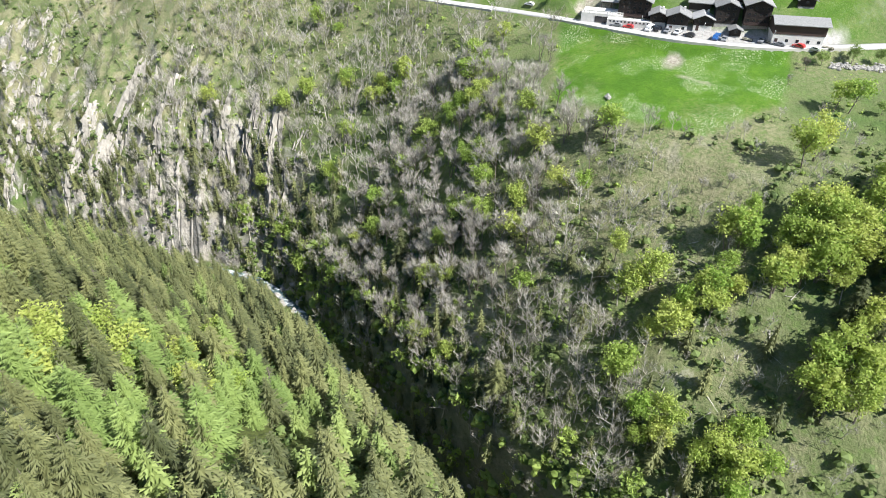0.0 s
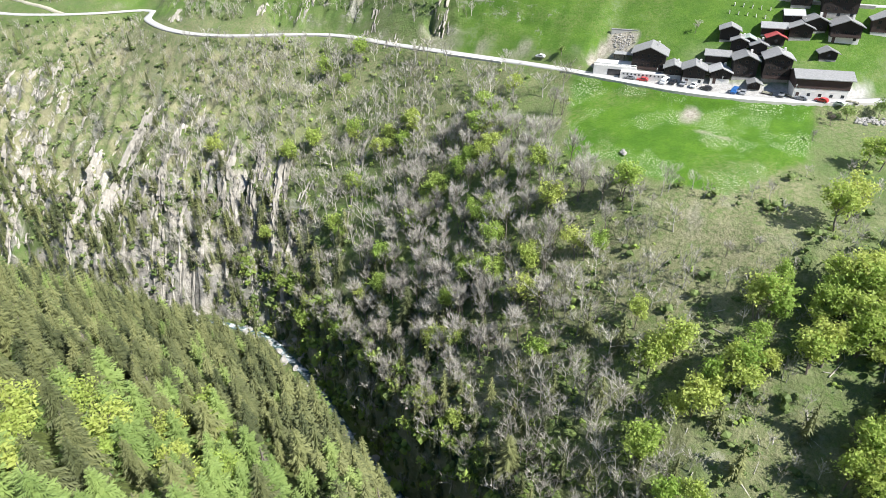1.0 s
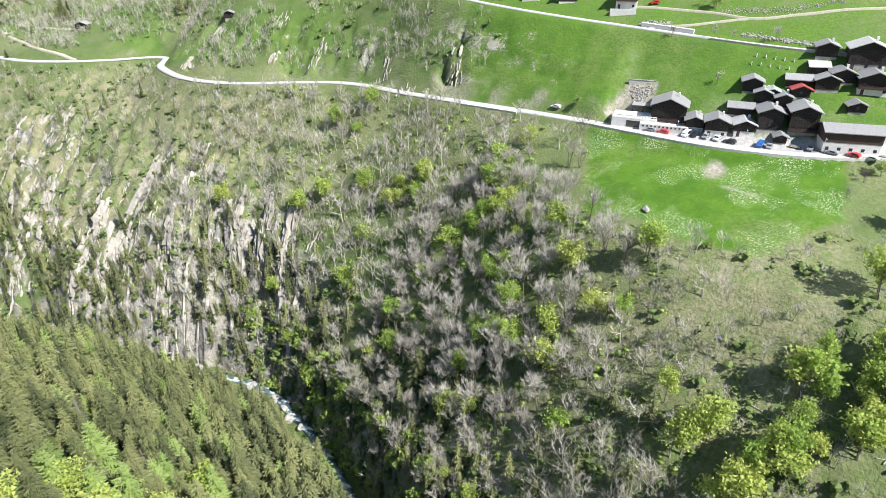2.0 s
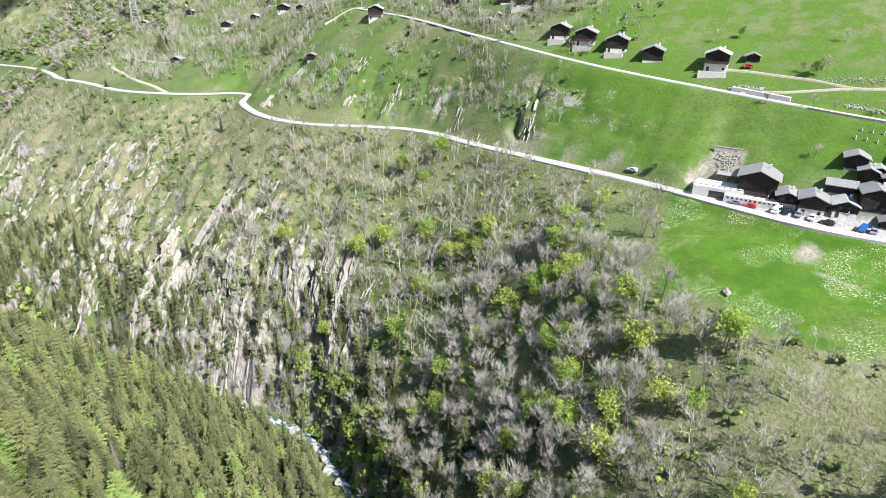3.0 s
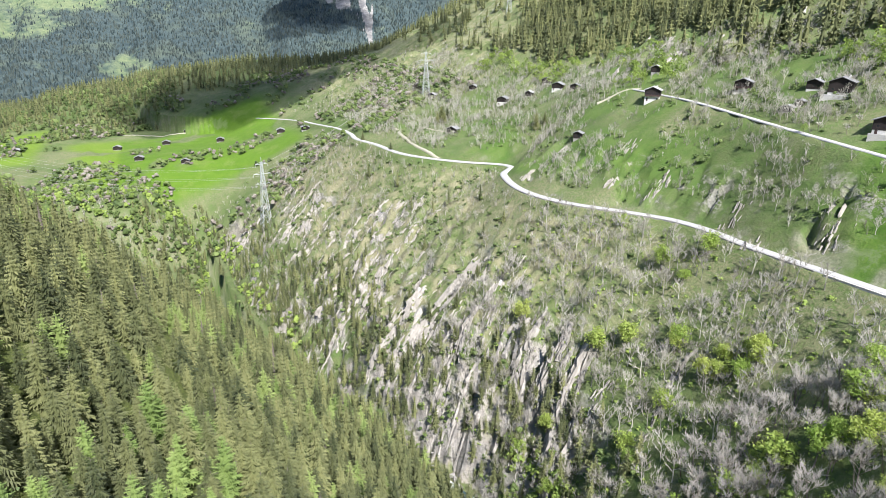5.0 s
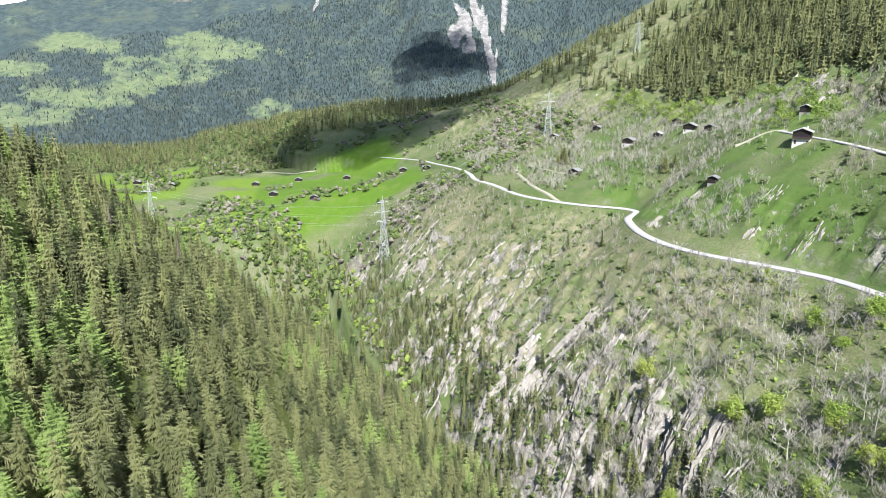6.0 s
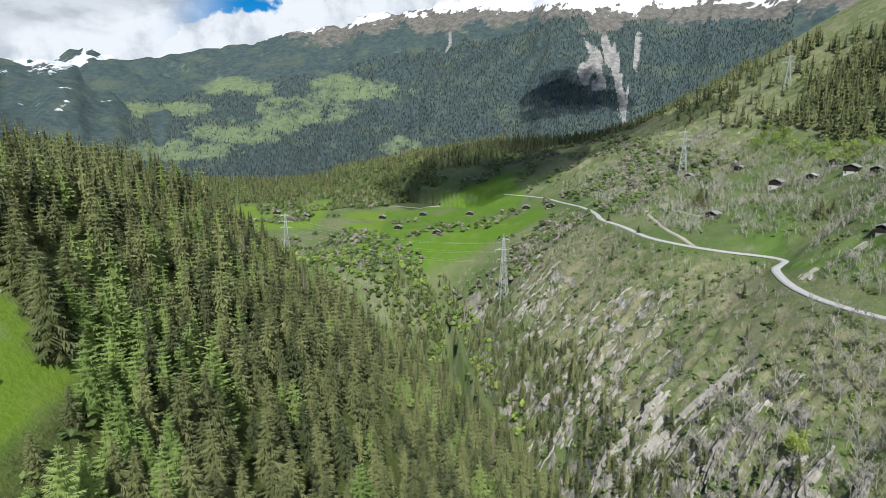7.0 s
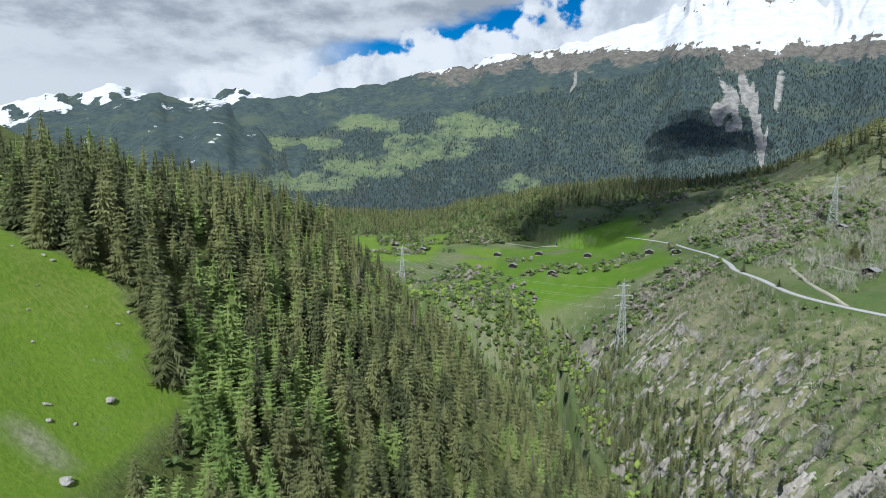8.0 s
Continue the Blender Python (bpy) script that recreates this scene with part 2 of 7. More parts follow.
MAT = {
    "ground": ground_material(),
    "mountain": mountain_material(),
    "road": plain("worn_asphalt", (0.34, 0.335, 0.325), (0.47, 0.465, 0.45), 0.5, 0.9, 0.2),
    "concrete": plain("weathered_concrete", (0.42, 0.4, 0.37), (0.58, 0.56, 0.52), 0.6, 0.85, 0.3),
    "bark": plain("grey_bark", (0.11, 0.09, 0.075), (0.2, 0.175, 0.15), 1.5, 0.95, per_object=0.4),
    "twig": plain("bare_twigs", (0.29, 0.272, 0.235), (0.56, 0.53, 0.47), 0.8, 0.95, per_object=0.6),
    "spruce": foliage("spruce_needles", (0.038, 0.053, 0.024), (0.235, 0.25, 0.1)),
    "larch": foliage("larch_needles", (0.15, 0.225, 0.062), (0.3, 0.39, 0.12), through=0.3),
    "leaf": foliage("spring_leaves", (0.26, 0.4, 0.08), (0.52, 0.56, 0.16), through=0.5),
    "spruce_mass": foliage("spruce_needles_mass", (0.042, 0.057, 0.026), (0.245, 0.26, 0.106), tint="attr"),
    "larch_mass": foliage("larch_needles_mass", (0.15, 0.215, 0.062), (0.3, 0.37, 0.12), tint="attr", through=0.3),
    "leaf_mass": foliage("shrub_leaves", (0.15, 0.23, 0.05), (0.36, 0.46, 0.11), tint="attr", through=0.35),
    "twig_mass": foliage("twig_haze", (0.23, 0.215, 0.18), (0.54, 0.515, 0.45), tint="attr", through=0.1),
    "hedge": foliage("hedge_leaves", (0.055, 0.09, 0.028), (0.17, 0.225, 0.068), tint="attr", through=0.15),
    "thicket": foliage("dense_brushwood", (0.12, 0.105, 0.085), (0.3, 0.27, 0.225), tint="attr", through=0.1),
    # needles with the blue-grey of distance haze mixed into their colour
    "hazed_wood": foliage("hazed_conifers", (0.024, 0.042, 0.045), (0.1, 0.122, 0.104), tint="island", through=0.1),
    "wood": plain("sunburnt_timber", (0.008, 0.006, 0.005), (0.022, 0.0145, 0.0115), 1.2, 0.8, 0.3, stretch=(1, 1, 9), per_object=0.4),
    "slate": plain("grey_stone_slab_roof", (0.13, 0.132, 0.135), (0.31, 0.31, 0.305), 1.6, 0.8, 0.4, per_object=0.35),
    "plaster": plain("white_limewash", (0.5, 0.49, 0.465), (0.66, 0.65, 0.62), 0.8, 0.9, 0.1),
    "steel": plain("galvanised_steel", (0.42, 0.45, 0.44), (0.55, 0.58, 0.56), 1.0, 0.5, metallic=0.3),
    "track": plain("gravel_track", (0.25, 0.24, 0.17), (0.42, 0.4, 0.31), 1.0, 0.95, 0.3),
    "crag": plain("fractured_rock", (0.13, 0.122, 0.108), (0.52, 0.49, 0.43), 0.5, 0.95, 0.9, stretch=(0.5, 1, 0.7)),
    "red": plain("red_sheet_roof", (0.3, 0.05, 0.05), (0.4, 0.08, 0.075), 1.0, 0.6),
    "pale_roof": plain("pale_sheet_roof", (0.3, 0.3, 0.3), (0.48, 0.48, 0.475), 1.0, 0.5),
    "green_roof": plain("green_grey_slabs", (0.25, 0.31, 0.27), (0.36, 0.41, 0.37), 1.0, 0.7),
    "brown": plain("brown_boards", (0.036, 0.023, 0.02), (0.065, 0.04, 0.034), 1.2, 0.8, stretch=(1, 1, 6)),
    "rubber": plain("black_rubber", (0.02, 0.02, 0.02), (0.04, 0.04, 0.04), 4.0, 0.8),
    "cable": plain("dull_cable", (0.3, 0.3, 0.3), (0.42, 0.42, 0.42), 1.0, 0.6),
    "stone": plain("grey_boulder", (0.22, 0.21, 0.19), (0.4, 0.385, 0.36), 0.9, 0.95, 0.6),
}


def glass_dark():
    m, nt, b = shader("window_glass")
    b.inputs["Base Color"].default_value, b.inputs["Roughness"].default_value = (0.02, 0.025, 0.03, 1), 0.08
    return m


def paint(name, colour):
    m, nt, b = shader(name)
    k = Nodes(nt)
    c = k.coord()
    k.l.new(k.mix(k.rng(k.noise(c, 3.0, 4), 0.35, 0.65), colour, tuple(v * 0.8 for v in colour)), b.inputs["Base Color"])
    b.inputs["Roughness"].default_value, b.inputs["Coat Weight"].default_value = 0.35, 0.5
    return m


def cloud_material():
    """Cloud that lets a third of the sun through."""
    m, nt, b = shader("thin_cloud")
    k = Nodes(nt)
    k.l.new(k.mix(k.noise(k.coord(), 0.01, 4), (0.8, 0.8, 0.8), (0.9, 0.9, 0.9)), b.inputs["Base Color"])
    ms = k.n.new("ShaderNodeMixShader")
    ms.inputs[0].default_value = 0.66
    k.l.new(b.outputs[0], ms.inputs[1])
    k.l.new(k.n.new("ShaderNodeBsdfTransparent").outputs[0], ms.inputs[2])
    k.l.new(ms.outputs[0], nt.nodes["Material Output"].inputs[0])
    return m


def water_material():
    m, nt, b = shader("white_water")
    k = Nodes(nt)
    c = k.coord((1, 0.5, 1))
    f = k.rng(k.noise(c, 0.35, 6, 0.7), 0.49, 0.61)
    k.l.new(k.mix(f, (0.07, 0.12, 0.13), (0.82, 0.86, 0.88)), b.inputs["Base Color"])
    b.inputs["Roughness"].default_value = 0.25
    k.bump(k.noise(c, 1.6, 5), 0.8, 0.3, b)
    return m


MAT["glass"], MAT["water"], MAT["cloud"] = glass_dark(), water_material(), cloud_material()
for _n, _c in (("red_paint", (0.5, 0.03, 0.03)), ("grey_paint", (0.25, 0.26, 0.28)), ("blue_paint", (0.03, 0.12, 0.35)), ("white_paint", (0.75, 0.75, 0.74)), ("black_paint", (0.03, 0.03, 0.035))):
    MAT[_n] = paint(_n, _c)

# ---------------------------------------------------------------- landform
def lattice(ix, iy, seed):
    h = (ix.astype(np.int64) * 374761393 + iy.astype(np.int64) * 668265263 + seed * 974634777) & 0xFFFFFFFF
    h = ((h ^ (h >> 13)) * 1274126177) & 0xFFFFFFFF
    return ((h ^ (h >> 16)) & 0xFFFF) / 65535.0


def vnoise(x, y, seed=0):
    x, y = np.asarray(x, float), np.asarray(y, float)
    ix, iy = np.floor(x), np.floor(y)
    fx, fy = x - ix, y - iy
    fx, fy = fx * fx * fx * (fx * (fx * 6 - 15) + 10), fy * fy * fy * (fy * (fy * 6 - 15) + 10)
    a, b = lattice(ix, iy, seed), lattice(ix + 1, iy, seed)
    c, d = lattice(ix, iy + 1, seed), lattice(ix + 1, iy + 1, seed)
    return (a + (b - a) * fx) * (1 - fy) + (c + (d - c) * fx) * fy - 0.5


def fbm(x, y, seed=0, octaves=4, gain=0.5):
    total, amp, f = 0.0, 1.0, 1.0
    for k in range(octaves):
        total = total + amp * vnoise(x * f + 17.3 * k, y * f - 9.1 * k, seed + k)
        amp, f = amp * gain, f * 2.03
    return total


def smooth(a, b, v):
    t = np.clip((np.asarray(v, float) - a) / (b - a), 0, 1)
    return t * t * (3 - 2 * t)


def curve_of(keys, values):
    """A smooth line through values at keys."""
    k, v = np.array(keys, float), np.array(values, float)
    m = np.gradient(v, k)

    def at(q):
        q = np.clip(np.asarray(q, float), k[0], k[-1])
        i = np.clip(np.searchsorted(k, q) - 1, 0, len(k) - 2)
        h = k[i + 1] - k[i]
        t = (q - k[i]) / h
        return ((2 * t**3 - 3 * t**2 + 1) * v[i] + (t**3 - 2 * t**2 + t) * h * m[i]
                + (3 * t**2 - 2 * t**3) * v[i + 1] + (t**3 - t**2) * h * m[i + 1])
    return at


# lines along the gorge, from south to north: how far east they run and how high
SOUTH = [-300, -100, 0, 60, 120, 170, 200, 280, 370, 450, 540, 640, 760, 900, 1100, 1350]
river_x = curve_of(SOUTH, [-10, 30, 52, 75, 101, 118, 115, 88, 72, 62, 55, 48, 0, -50, -100, -150])
river_z = curve_of(SOUTH, [60, 54, 50, 47, 46, 45, 44, 42, 38, 36, 36, 42, 96, 98, 105, 122])
foot_x = curve_of(SOUTH, [0, 42, 62, 86, 113, 130, 128, 104, 100, 88, 80, 68, 40, 0, -60, -90])
foot_z = curve_of(SOUTH, [95, 85, 86, 80, 72, 72, 74, 74, 75, 68, 64, 56, 103, 99, 106, 124])
low_x = curve_of(SOUTH, [60, 90, 90, 118, 140, 152, 150, 131, 128, 110, 105, 92, 90, 60, 0, -20])
low_z = curve_of(SOUTH, [130, 120, 114, 115, 103, 104, 110, 104, 103, 86, 90, 80, 110, 102, 108, 126])
mid_x = curve_of(SOUTH, [130, 140, 138, 150, 170, 180, 180, 164, 165, 140, 135, 130, 130, 110, 60, 60])
mid_z = curve_of(SOUTH, [160, 152, 152, 146, 128, 131, 135, 131, 132, 115, 123, 110, 118, 110, 114, 132])
up_x = curve_of(SOUTH, [290, 262, 245, 246, 248, 256, 264, 288, 300, 285, 300, 305, 312, 330, 400, 420])
up_z = curve_of(SOUTH, [200, 192, 192, 195, 199, 203, 205, 209, 207, 180, 180, 190, 200, 213, 222, 200])

ROAD_Y = [-300, -60, -39, -14, 3, 22, 44, 68, 118, 144, 162, 190, 207, 226, 259, 285, 328, 345, 366, 375, 396, 440, 500, 540, 575, 640, 740, 818, 912, 984, 1350]
ROAD_X = [300, 229, 216, 204, 200.5, 199.5, 202, 206, 211.5, 214, 216, 221, 220, 213, 199, 196, 206, 214, 232, 231, 212, 187, 181, 177, 184, 193, 190, 186, 145, 71, 0]
road_x = curve_of(ROAD_Y, ROAD_X)
road_z = curve_of([-300, -60, 0, 60, 120, 200, 285, 370, 440, 540, 640, 760, 912, 984, 1350],
                  [172, 168.5, 167, 166.2, 164.3, 161.6, 158.4, 156.2, 155.2, 154.3, 149, 142, 133, 130, 135])
crest_y = curve_of([-900, -300, 34, 250, 537, 900, 2000], [1450, 1400, 1345, 1210, 1080, 950, 500])


def left_slope(x, y):
    z = 138 - 0.9 * x
    z = z - 0.16 * np.maximum(y - 235, 0) - 0.5 * np.maximum(y - 320, 0)
    z = z - 0.62 * np.maximum(-x - 90, 0)
    return z + 7 * fbm(x / 60, y / 60, 5, 3)


def bench(x, y):
    """The shelf of meadows north of the gorge."""
    z = 100 + 0.035 * np.maximum(y - 1000, 0) - 0.05 * np.maximum(-x - 60, 0) + 14 * fbm(x / 160, y / 160, 9, 3)
    return z


def blend_max(a, b, k):
    h = np.clip(0.5 + 0.5 * (a - b) / k, 0, 1)
    return b + (a - b) * h + k * h * (1 - h)


def ground_base(x, y):
    """Height without fine relief, and how rocky it is."""
    x, y = np.broadcast_arrays(np.asarray(x, float), np.asarray(y, float))
    rx, rz = river_x(y), river_z(y)
    xs = [rx, rx + 3.5, foot_x(y), low_x(y), mid_x(y), road_x(y) - 6, road_x(y) - 2.6, road_x(y) + 2.6,
          road_x(y) + 5.5, up_x(y) - 2.2, up_x(y) + 2.2, up_x(y) + 130, up_x(y) + 420, up_x(y) + 1500]
    zr, zu = road_z(y), up_z(y)
    court = smooth(-60, -50, y) * smooth(64, 56, y)
    xs[8] = xs[8] + 4.0 * court
    steep = np.clip((up_x(y) - road_x(y)) / 40, 0.5, 1.6)
    zs = [rz, rz + 0.6, foot_z(y), low_z(y), mid_z(y), zr - 3.5, zr, zr, zr + 3.4 / steep * (1 - 0.85 * court), zu - 0.1, zu, zu + 62, zu + 235, zu + 500]
    z = np.full(x.shape, rz, float)
    for k in range(len(xs) - 1):
        w = np.maximum(xs[k + 1] - xs[k], 0.5)
        t = (x - xs[k]) / w
        z = np.where((t >= 0) & (t < 1), zs[k] + (zs[k + 1] - zs[k]) * t, z)
    z = np.where(x >= xs[-1], zs[-1], z)
    # the left bank: a steep lip over the water, then the wooded slope
    d = rx - x
    lip = rz + 0.6 + (2.2 - 1.3 * smooth(440, 560, y)) * np.maximum(d - 3.5, 0)
    left = left_slope(x, y)
    lz = np.minimum(lip, left + 0 * lip)
    north = smooth(520, 660, y)
    lz = np.where(d > 0, blend_max(np.minimum(lip, lz), np.minimum(bench(x, y), lip) * north + (1 - north) * -200, 14.0 * smooth(500, 640, y) + 0.01), 0)
    lz = np.where(d < 3.5, rz + 0 * lz, lz)
    z = np.where(d > 0, np.where(north > 0.98, np.maximum(lz, rz - 8), lz), z)
    z = z + 32 * smooth(1020, 1280, y) * smooth(-260, 0, x) * smooth(380, 180, x)
    # beyond the crest the ground falls away into the main valley
    over = np.maximum(y - crest_y(x), 0)
    z = z - 0.75 * over * smooth(0, 60, over)
    return np.maximum(z, -180)


def flat_zone(x, y):
    """1 on roads and in the village, where the relief stays smooth."""
    r = 1 - smooth(3.4, 8, np.abs(x - road_x(y)))
    u = (1 - smooth(2.6, 6, np.abs(x - up_x(y)))) * smooth(360, 320, y)
    v = smooth(188, 197, x) * smooth(262, 240, x) * smooth(72, 60, y) * smooth(-80, -60, y)
    return np.clip(r + u + 0.9 * v, 0, 1)


def inside(x, y, corners, soft=1.5):
    """1 within a closed outline, fading over its edge."""
    x, y = np.broadcast_arrays(np.asarray(x, float), np.asarray(y, float))
    away, odd = np.full(x.shape, 1e9), np.zeros(x.shape, bool)
    for (ax, ay), (bx, by) in zip(corners, corners[1:] + corners[:1]):
        dx, dy = bx - ax, by - ay
        t = np.clip(((x - ax) * dx + (y - ay) * dy) / (dx * dx + dy * dy), 0, 1)
        away = np.minimum(away, np.hypot(x - ax - t * dx, y - ay - t * dy))
        odd = odd ^ (((ay > y) != (by > y)) & (x < ax + dx * (y - ay) / (dy + 1e-9)))
    return smooth(-soft, soft, np.where(odd, away, -away))


# the mown field under the village, and the alp beside the spruces
FIELD = [(205, 62.5), (199, 62), (158, 45.5), (158, 31), (151.5, 17.5), (148.6, -7), (160, -13.5), (175, -23.5), (205, -21.5)]
ALP = [(-400, 158), (-108, 156), (-94, 149), (-87, 151), (-82, 156.5), (-74, 149), (-67, 145.5), (-61, 137.5), (-56, 148.5),
       (-53.5, 139.5), (-55.5, 130), (-56, 122), (-54.5, 112), (-50, 98), (-48, 60), (-400, 60)]


def meadow_zone(x, y):
    """1 on mown grass."""
    wob = 1.2 * fbm(x / 6, y / 6, 33, 2)
    a = inside(x + wob, y - wob, FIELD, 0.9)
    b = smooth(208, 216, x) * smooth(430, 380, x) * smooth(152, 122, y + 0.25 * (240 - x) + 12 * fbm(x / 14, y / 14, 37, 3)) * smooth(-60, -30, y)
    c = inside(x + wob, y + wob, ALP, 1.2)
    s = smooth(690, 715, y) * smooth(1000, 960, y) * smooth(-90, -60, x + 0.15 * (y - 850)) * smooth(186, 160, x)
    s = np.maximum(s, smooth(860, 890, y) * smooth(1130, 1090, y) * smooth(-110, -135, x) * smooth(-330, -300, x))
    s = s * smooth(-0.4, -0.2, fbm(x / 45, y / 45, 31, 3))
    e = 0.5 * smooth(208, 216, x) * smooth(350, 310, x) * smooth(180, 240, y) * smooth(610, 540, y) * smooth(-0.12, 0.06, fbm(x / 30, y / 30, 36, 3))
    s = np.maximum(s, e)
    return np.clip(np.maximum(np.maximum(a, 0.85 * b), np.maximum(c, s)), 0, 1)


def crag_zone(x, y):
    """1 on the rocky wall across the gorge, 0 on soft ground."""
    f = (x - river_x(y)) / np.maximum(road_x(y) - river_x(y), 10)
    wall = smooth(0.02, 0.1, f) * smooth(0.95, 0.45, f) * (0.55 + 0.45 * smooth(-0.15, 0.15, fbm(x / 38, y / 38, 79, 3))) * smooth(150, 230, y) * smooth(640, 560, y)
    foot = (0.35 + 0.65 * smooth(120, 190, y)) * smooth(0.0, 0.05, f) * smooth(0.42, 0.2, f) * smooth(-60, -20, y) * smooth(700, 620, y)
    over_road = 0.6 * smooth(1.03, 1.08, f) * smooth(0.7, 0.9, f) * smooth(60, 110, y) * smooth(420, 330, y) * smooth(-0.05, 0.12, fbm(x / 34, y / 34, 77, 3)) * smooth(250, 235, x)
    high = smooth(300, 330, x) * smooth(470, 380, x) * smooth(180, 240, y) * smooth(600, 480, y) * smooth(-0.02, 0.12, fbm(x / 60, y / 60, 78, 3))
    scarp = 0.8 * smooth(225, 265, x) * smooth(600, 680, y) * smooth(1080, 950, y) * smooth(0.02, 0.14, fbm(x / 42, y / 42, 80, 3))
    return np.clip(scarp + wall + 0.8 * foot + over_road + 0.8 * high, 0, 1)


def ground(x, y):
    x, y = np.broadcast_arrays(np.asarray(x, float), np.asarray(y, float))
    z = ground_base(x, y)
    soft = (1 - flat_zone(x, y)) * (1 - 0.85 * meadow_zone(x, y))
    crag = crag_zone(x, y)
    u = y - 0.33 * x
    warp = 0.9 * fbm(x / 30, y / 30, 41, 3)
    ribs = 1 - 3.2 * np.abs(fbm(u / 24 + warp, x / 70, 42, 4, 0.6))
    fine = 1 - 3.0 * np.abs(fbm(u / 7 + warp, x / 20, 52, 3, 0.6))
    cleft = smooth(0.075, 0.0, np.abs(fbm(u / 19 + 1.3 * warp + 4.4, x / 90, 45, 3, 0.55))) * smooth(0.3, 0.7, crag) * smooth(-0.1, 0.1, fbm(x / 40, y / 40, 46, 2))
    z = z - soft * 6.5 * cleft
    z = z + soft * (crag * (6.5 * (ribs - 0.5) + 3.4 * (fine - 0.5)) + 2.6 * fbm(x / 22, y / 22, 3, 4))
    wet = smooth(4.5, 2.0, np.abs(x - river_x(y))) * smooth(640, 560, y)
    return z * (1 - wet) + (river_z(y) - 0.4) * wet


def grid_mesh(name, xs, ys, fz, material):
    gx, gy = np.meshgrid(xs, ys)
    co = np.stack([gx, gy, fz(gx, gy)], -1).reshape(-1, 3)
    nx, ny = len(xs), len(ys)
    i = (np.arange(ny - 1)[:, None] * nx + np.arange(nx - 1)[None]).ravel()
    return raw_mesh(name, co, np.stack([i, i + 1, i + 1 + nx, i + nx], 1), material)


def raw_mesh(name, co, faces, material, smooth_faces=True):
    """A mesh from arrays, all faces with the same number of corners."""
    me = bpy.data.meshes.new(name)
    co, faces = np.asarray(co, np.float32), np.asarray(faces, np.int32)
    n, k = faces.shape
    me.vertices.add(len(co))
    me.vertices.foreach_set("co", co.ravel())
    me.loops.add(n * k)
    me.loops.foreach_set("vertex_index", faces.ravel())
    me.polygons.add(n)
    me.polygons.foreach_set("loop_start", np.arange(0, n * k, k, dtype=np.int32))
    me.polygons.foreach_set("use_smooth", np.full(n, smooth_faces))
    me.update(calc_edges=True)
    me.validate()
    if material:
        me.materials.append(material)
    return me

# ---------------------------------------------------------------- ground and mountains
def steps(*spans):
    """Rising marks: (start, end, step) spans joined."""
    out = []
    for a, b, s in spans:
        out.extend(np.arange(a, b, s).tolist())
    return np.array(out + [spans[-1][1]])


def bare_zone(x, y):
    scar = 0.8 * smooth(1.1, 0.5, np.hypot((x - 70) / 16, (y - 612) / 26))
    pit = smooth(1.15, 0.6, np.hypot((x - 188.5) / 5.5, (y - 14.6) / 3.6)) + 0.7 * smooth(0.8, 0.3, np.abs(x - 179 - 0.25 * (y - 4))) * smooth(8, 5, np.abs(y - 4))
    cut = 0.6 * smooth(0.0, 0.5, fbm(x / 9, y / 9, 91, 3) + 0.05) * smooth(5, 3, np.abs(x - road_x(y) - 5.5)) * smooth(330, 60, y) * smooth(60, 75, y)
    slip = smooth(1.05, 0.7, np.hypot((x - 12) / 10, (y - 47) / 9))
    worn = 0.5 * smooth(132, 138, x) * smooth(150, 142, x) * smooth(40, 20, np.abs(y - 5)) * smooth(0.0, 0.2, fbm(x / 7, y / 7, 95, 2))
    cutting = smooth(0.0, 1.5, x - 210.5) * smooth(227, 225, x) * smooth(44.5, 46.5, y) * smooth(1.0, -0.5, y - 61 + 0.4 * (x - 213))
    village = 0.25 * smooth(208, 212, x) * smooth(226, 218, x) * smooth(30, 20, y) * smooth(-45, -38, y)
    stony = 0.7 * smooth(1.1, 0.5, np.hypot((x + 64) / 3.5, (y - 112) / 4.5)) * smooth(-0.05, 0.15, fbm(x / 1.6, y / 1.6, 97, 3))
    return np.clip(stony + scar + pit + cut + slip + worn + cutting + village, 0, 1)


def wood_zone(x, y):
    left = smooth(2, 10, river_x(y) - x) * smooth(560, 460, y) * (1 - meadow_zone(x, y))
    return np.clip(left, 0, 1)


def add_attr(me, name, values):
    me.attributes.new(name, "FLOAT", "POINT").data.foreach_set("value", np.asarray(values, np.float32).ravel())


xs = steps((-1700, -400, 60), (-400, -130, 10), (-130, 20, 4), (20, 60, 3), (60, 225, 1.6), (225, 260, 2.2), (260, 420, 5), (420, 900, 16), (900, 2000, 90))
ys = steps((-700, -120, 40), (-120, -50, 6), (-50, 150, 2), (150, 420, 1.7), (420, 700, 4), (700, 1120, 6), (1120, 1500, 12), (1500, 2000, 60))
me = grid_mesh("ground", xs, ys, ground, MAT["ground"])
gx, gy = np.meshgrid(xs, ys)
add_attr(me, "meadow", meadow_zone(gx, gy))
add_attr(me, "crag", np.clip(crag_zone(gx, gy) + 0.15, 0, 1))
add_attr(me, "alp", np.maximum(smooth(-20, -30, gx), 0.4 * smooth(600, 660, gy)))
add_attr(me, "bare", bare_zone(gx, gy))
add_attr(me, "wood", wood_zone(gx, gy))
add_attr(me, "paved", smooth(1.5, 2.5, gx - road_x(gy)) * smooth(12.5, 10.5, gx - road_x(gy)) * smooth(58, 55, gy) * smooth(-38, -33, gy))
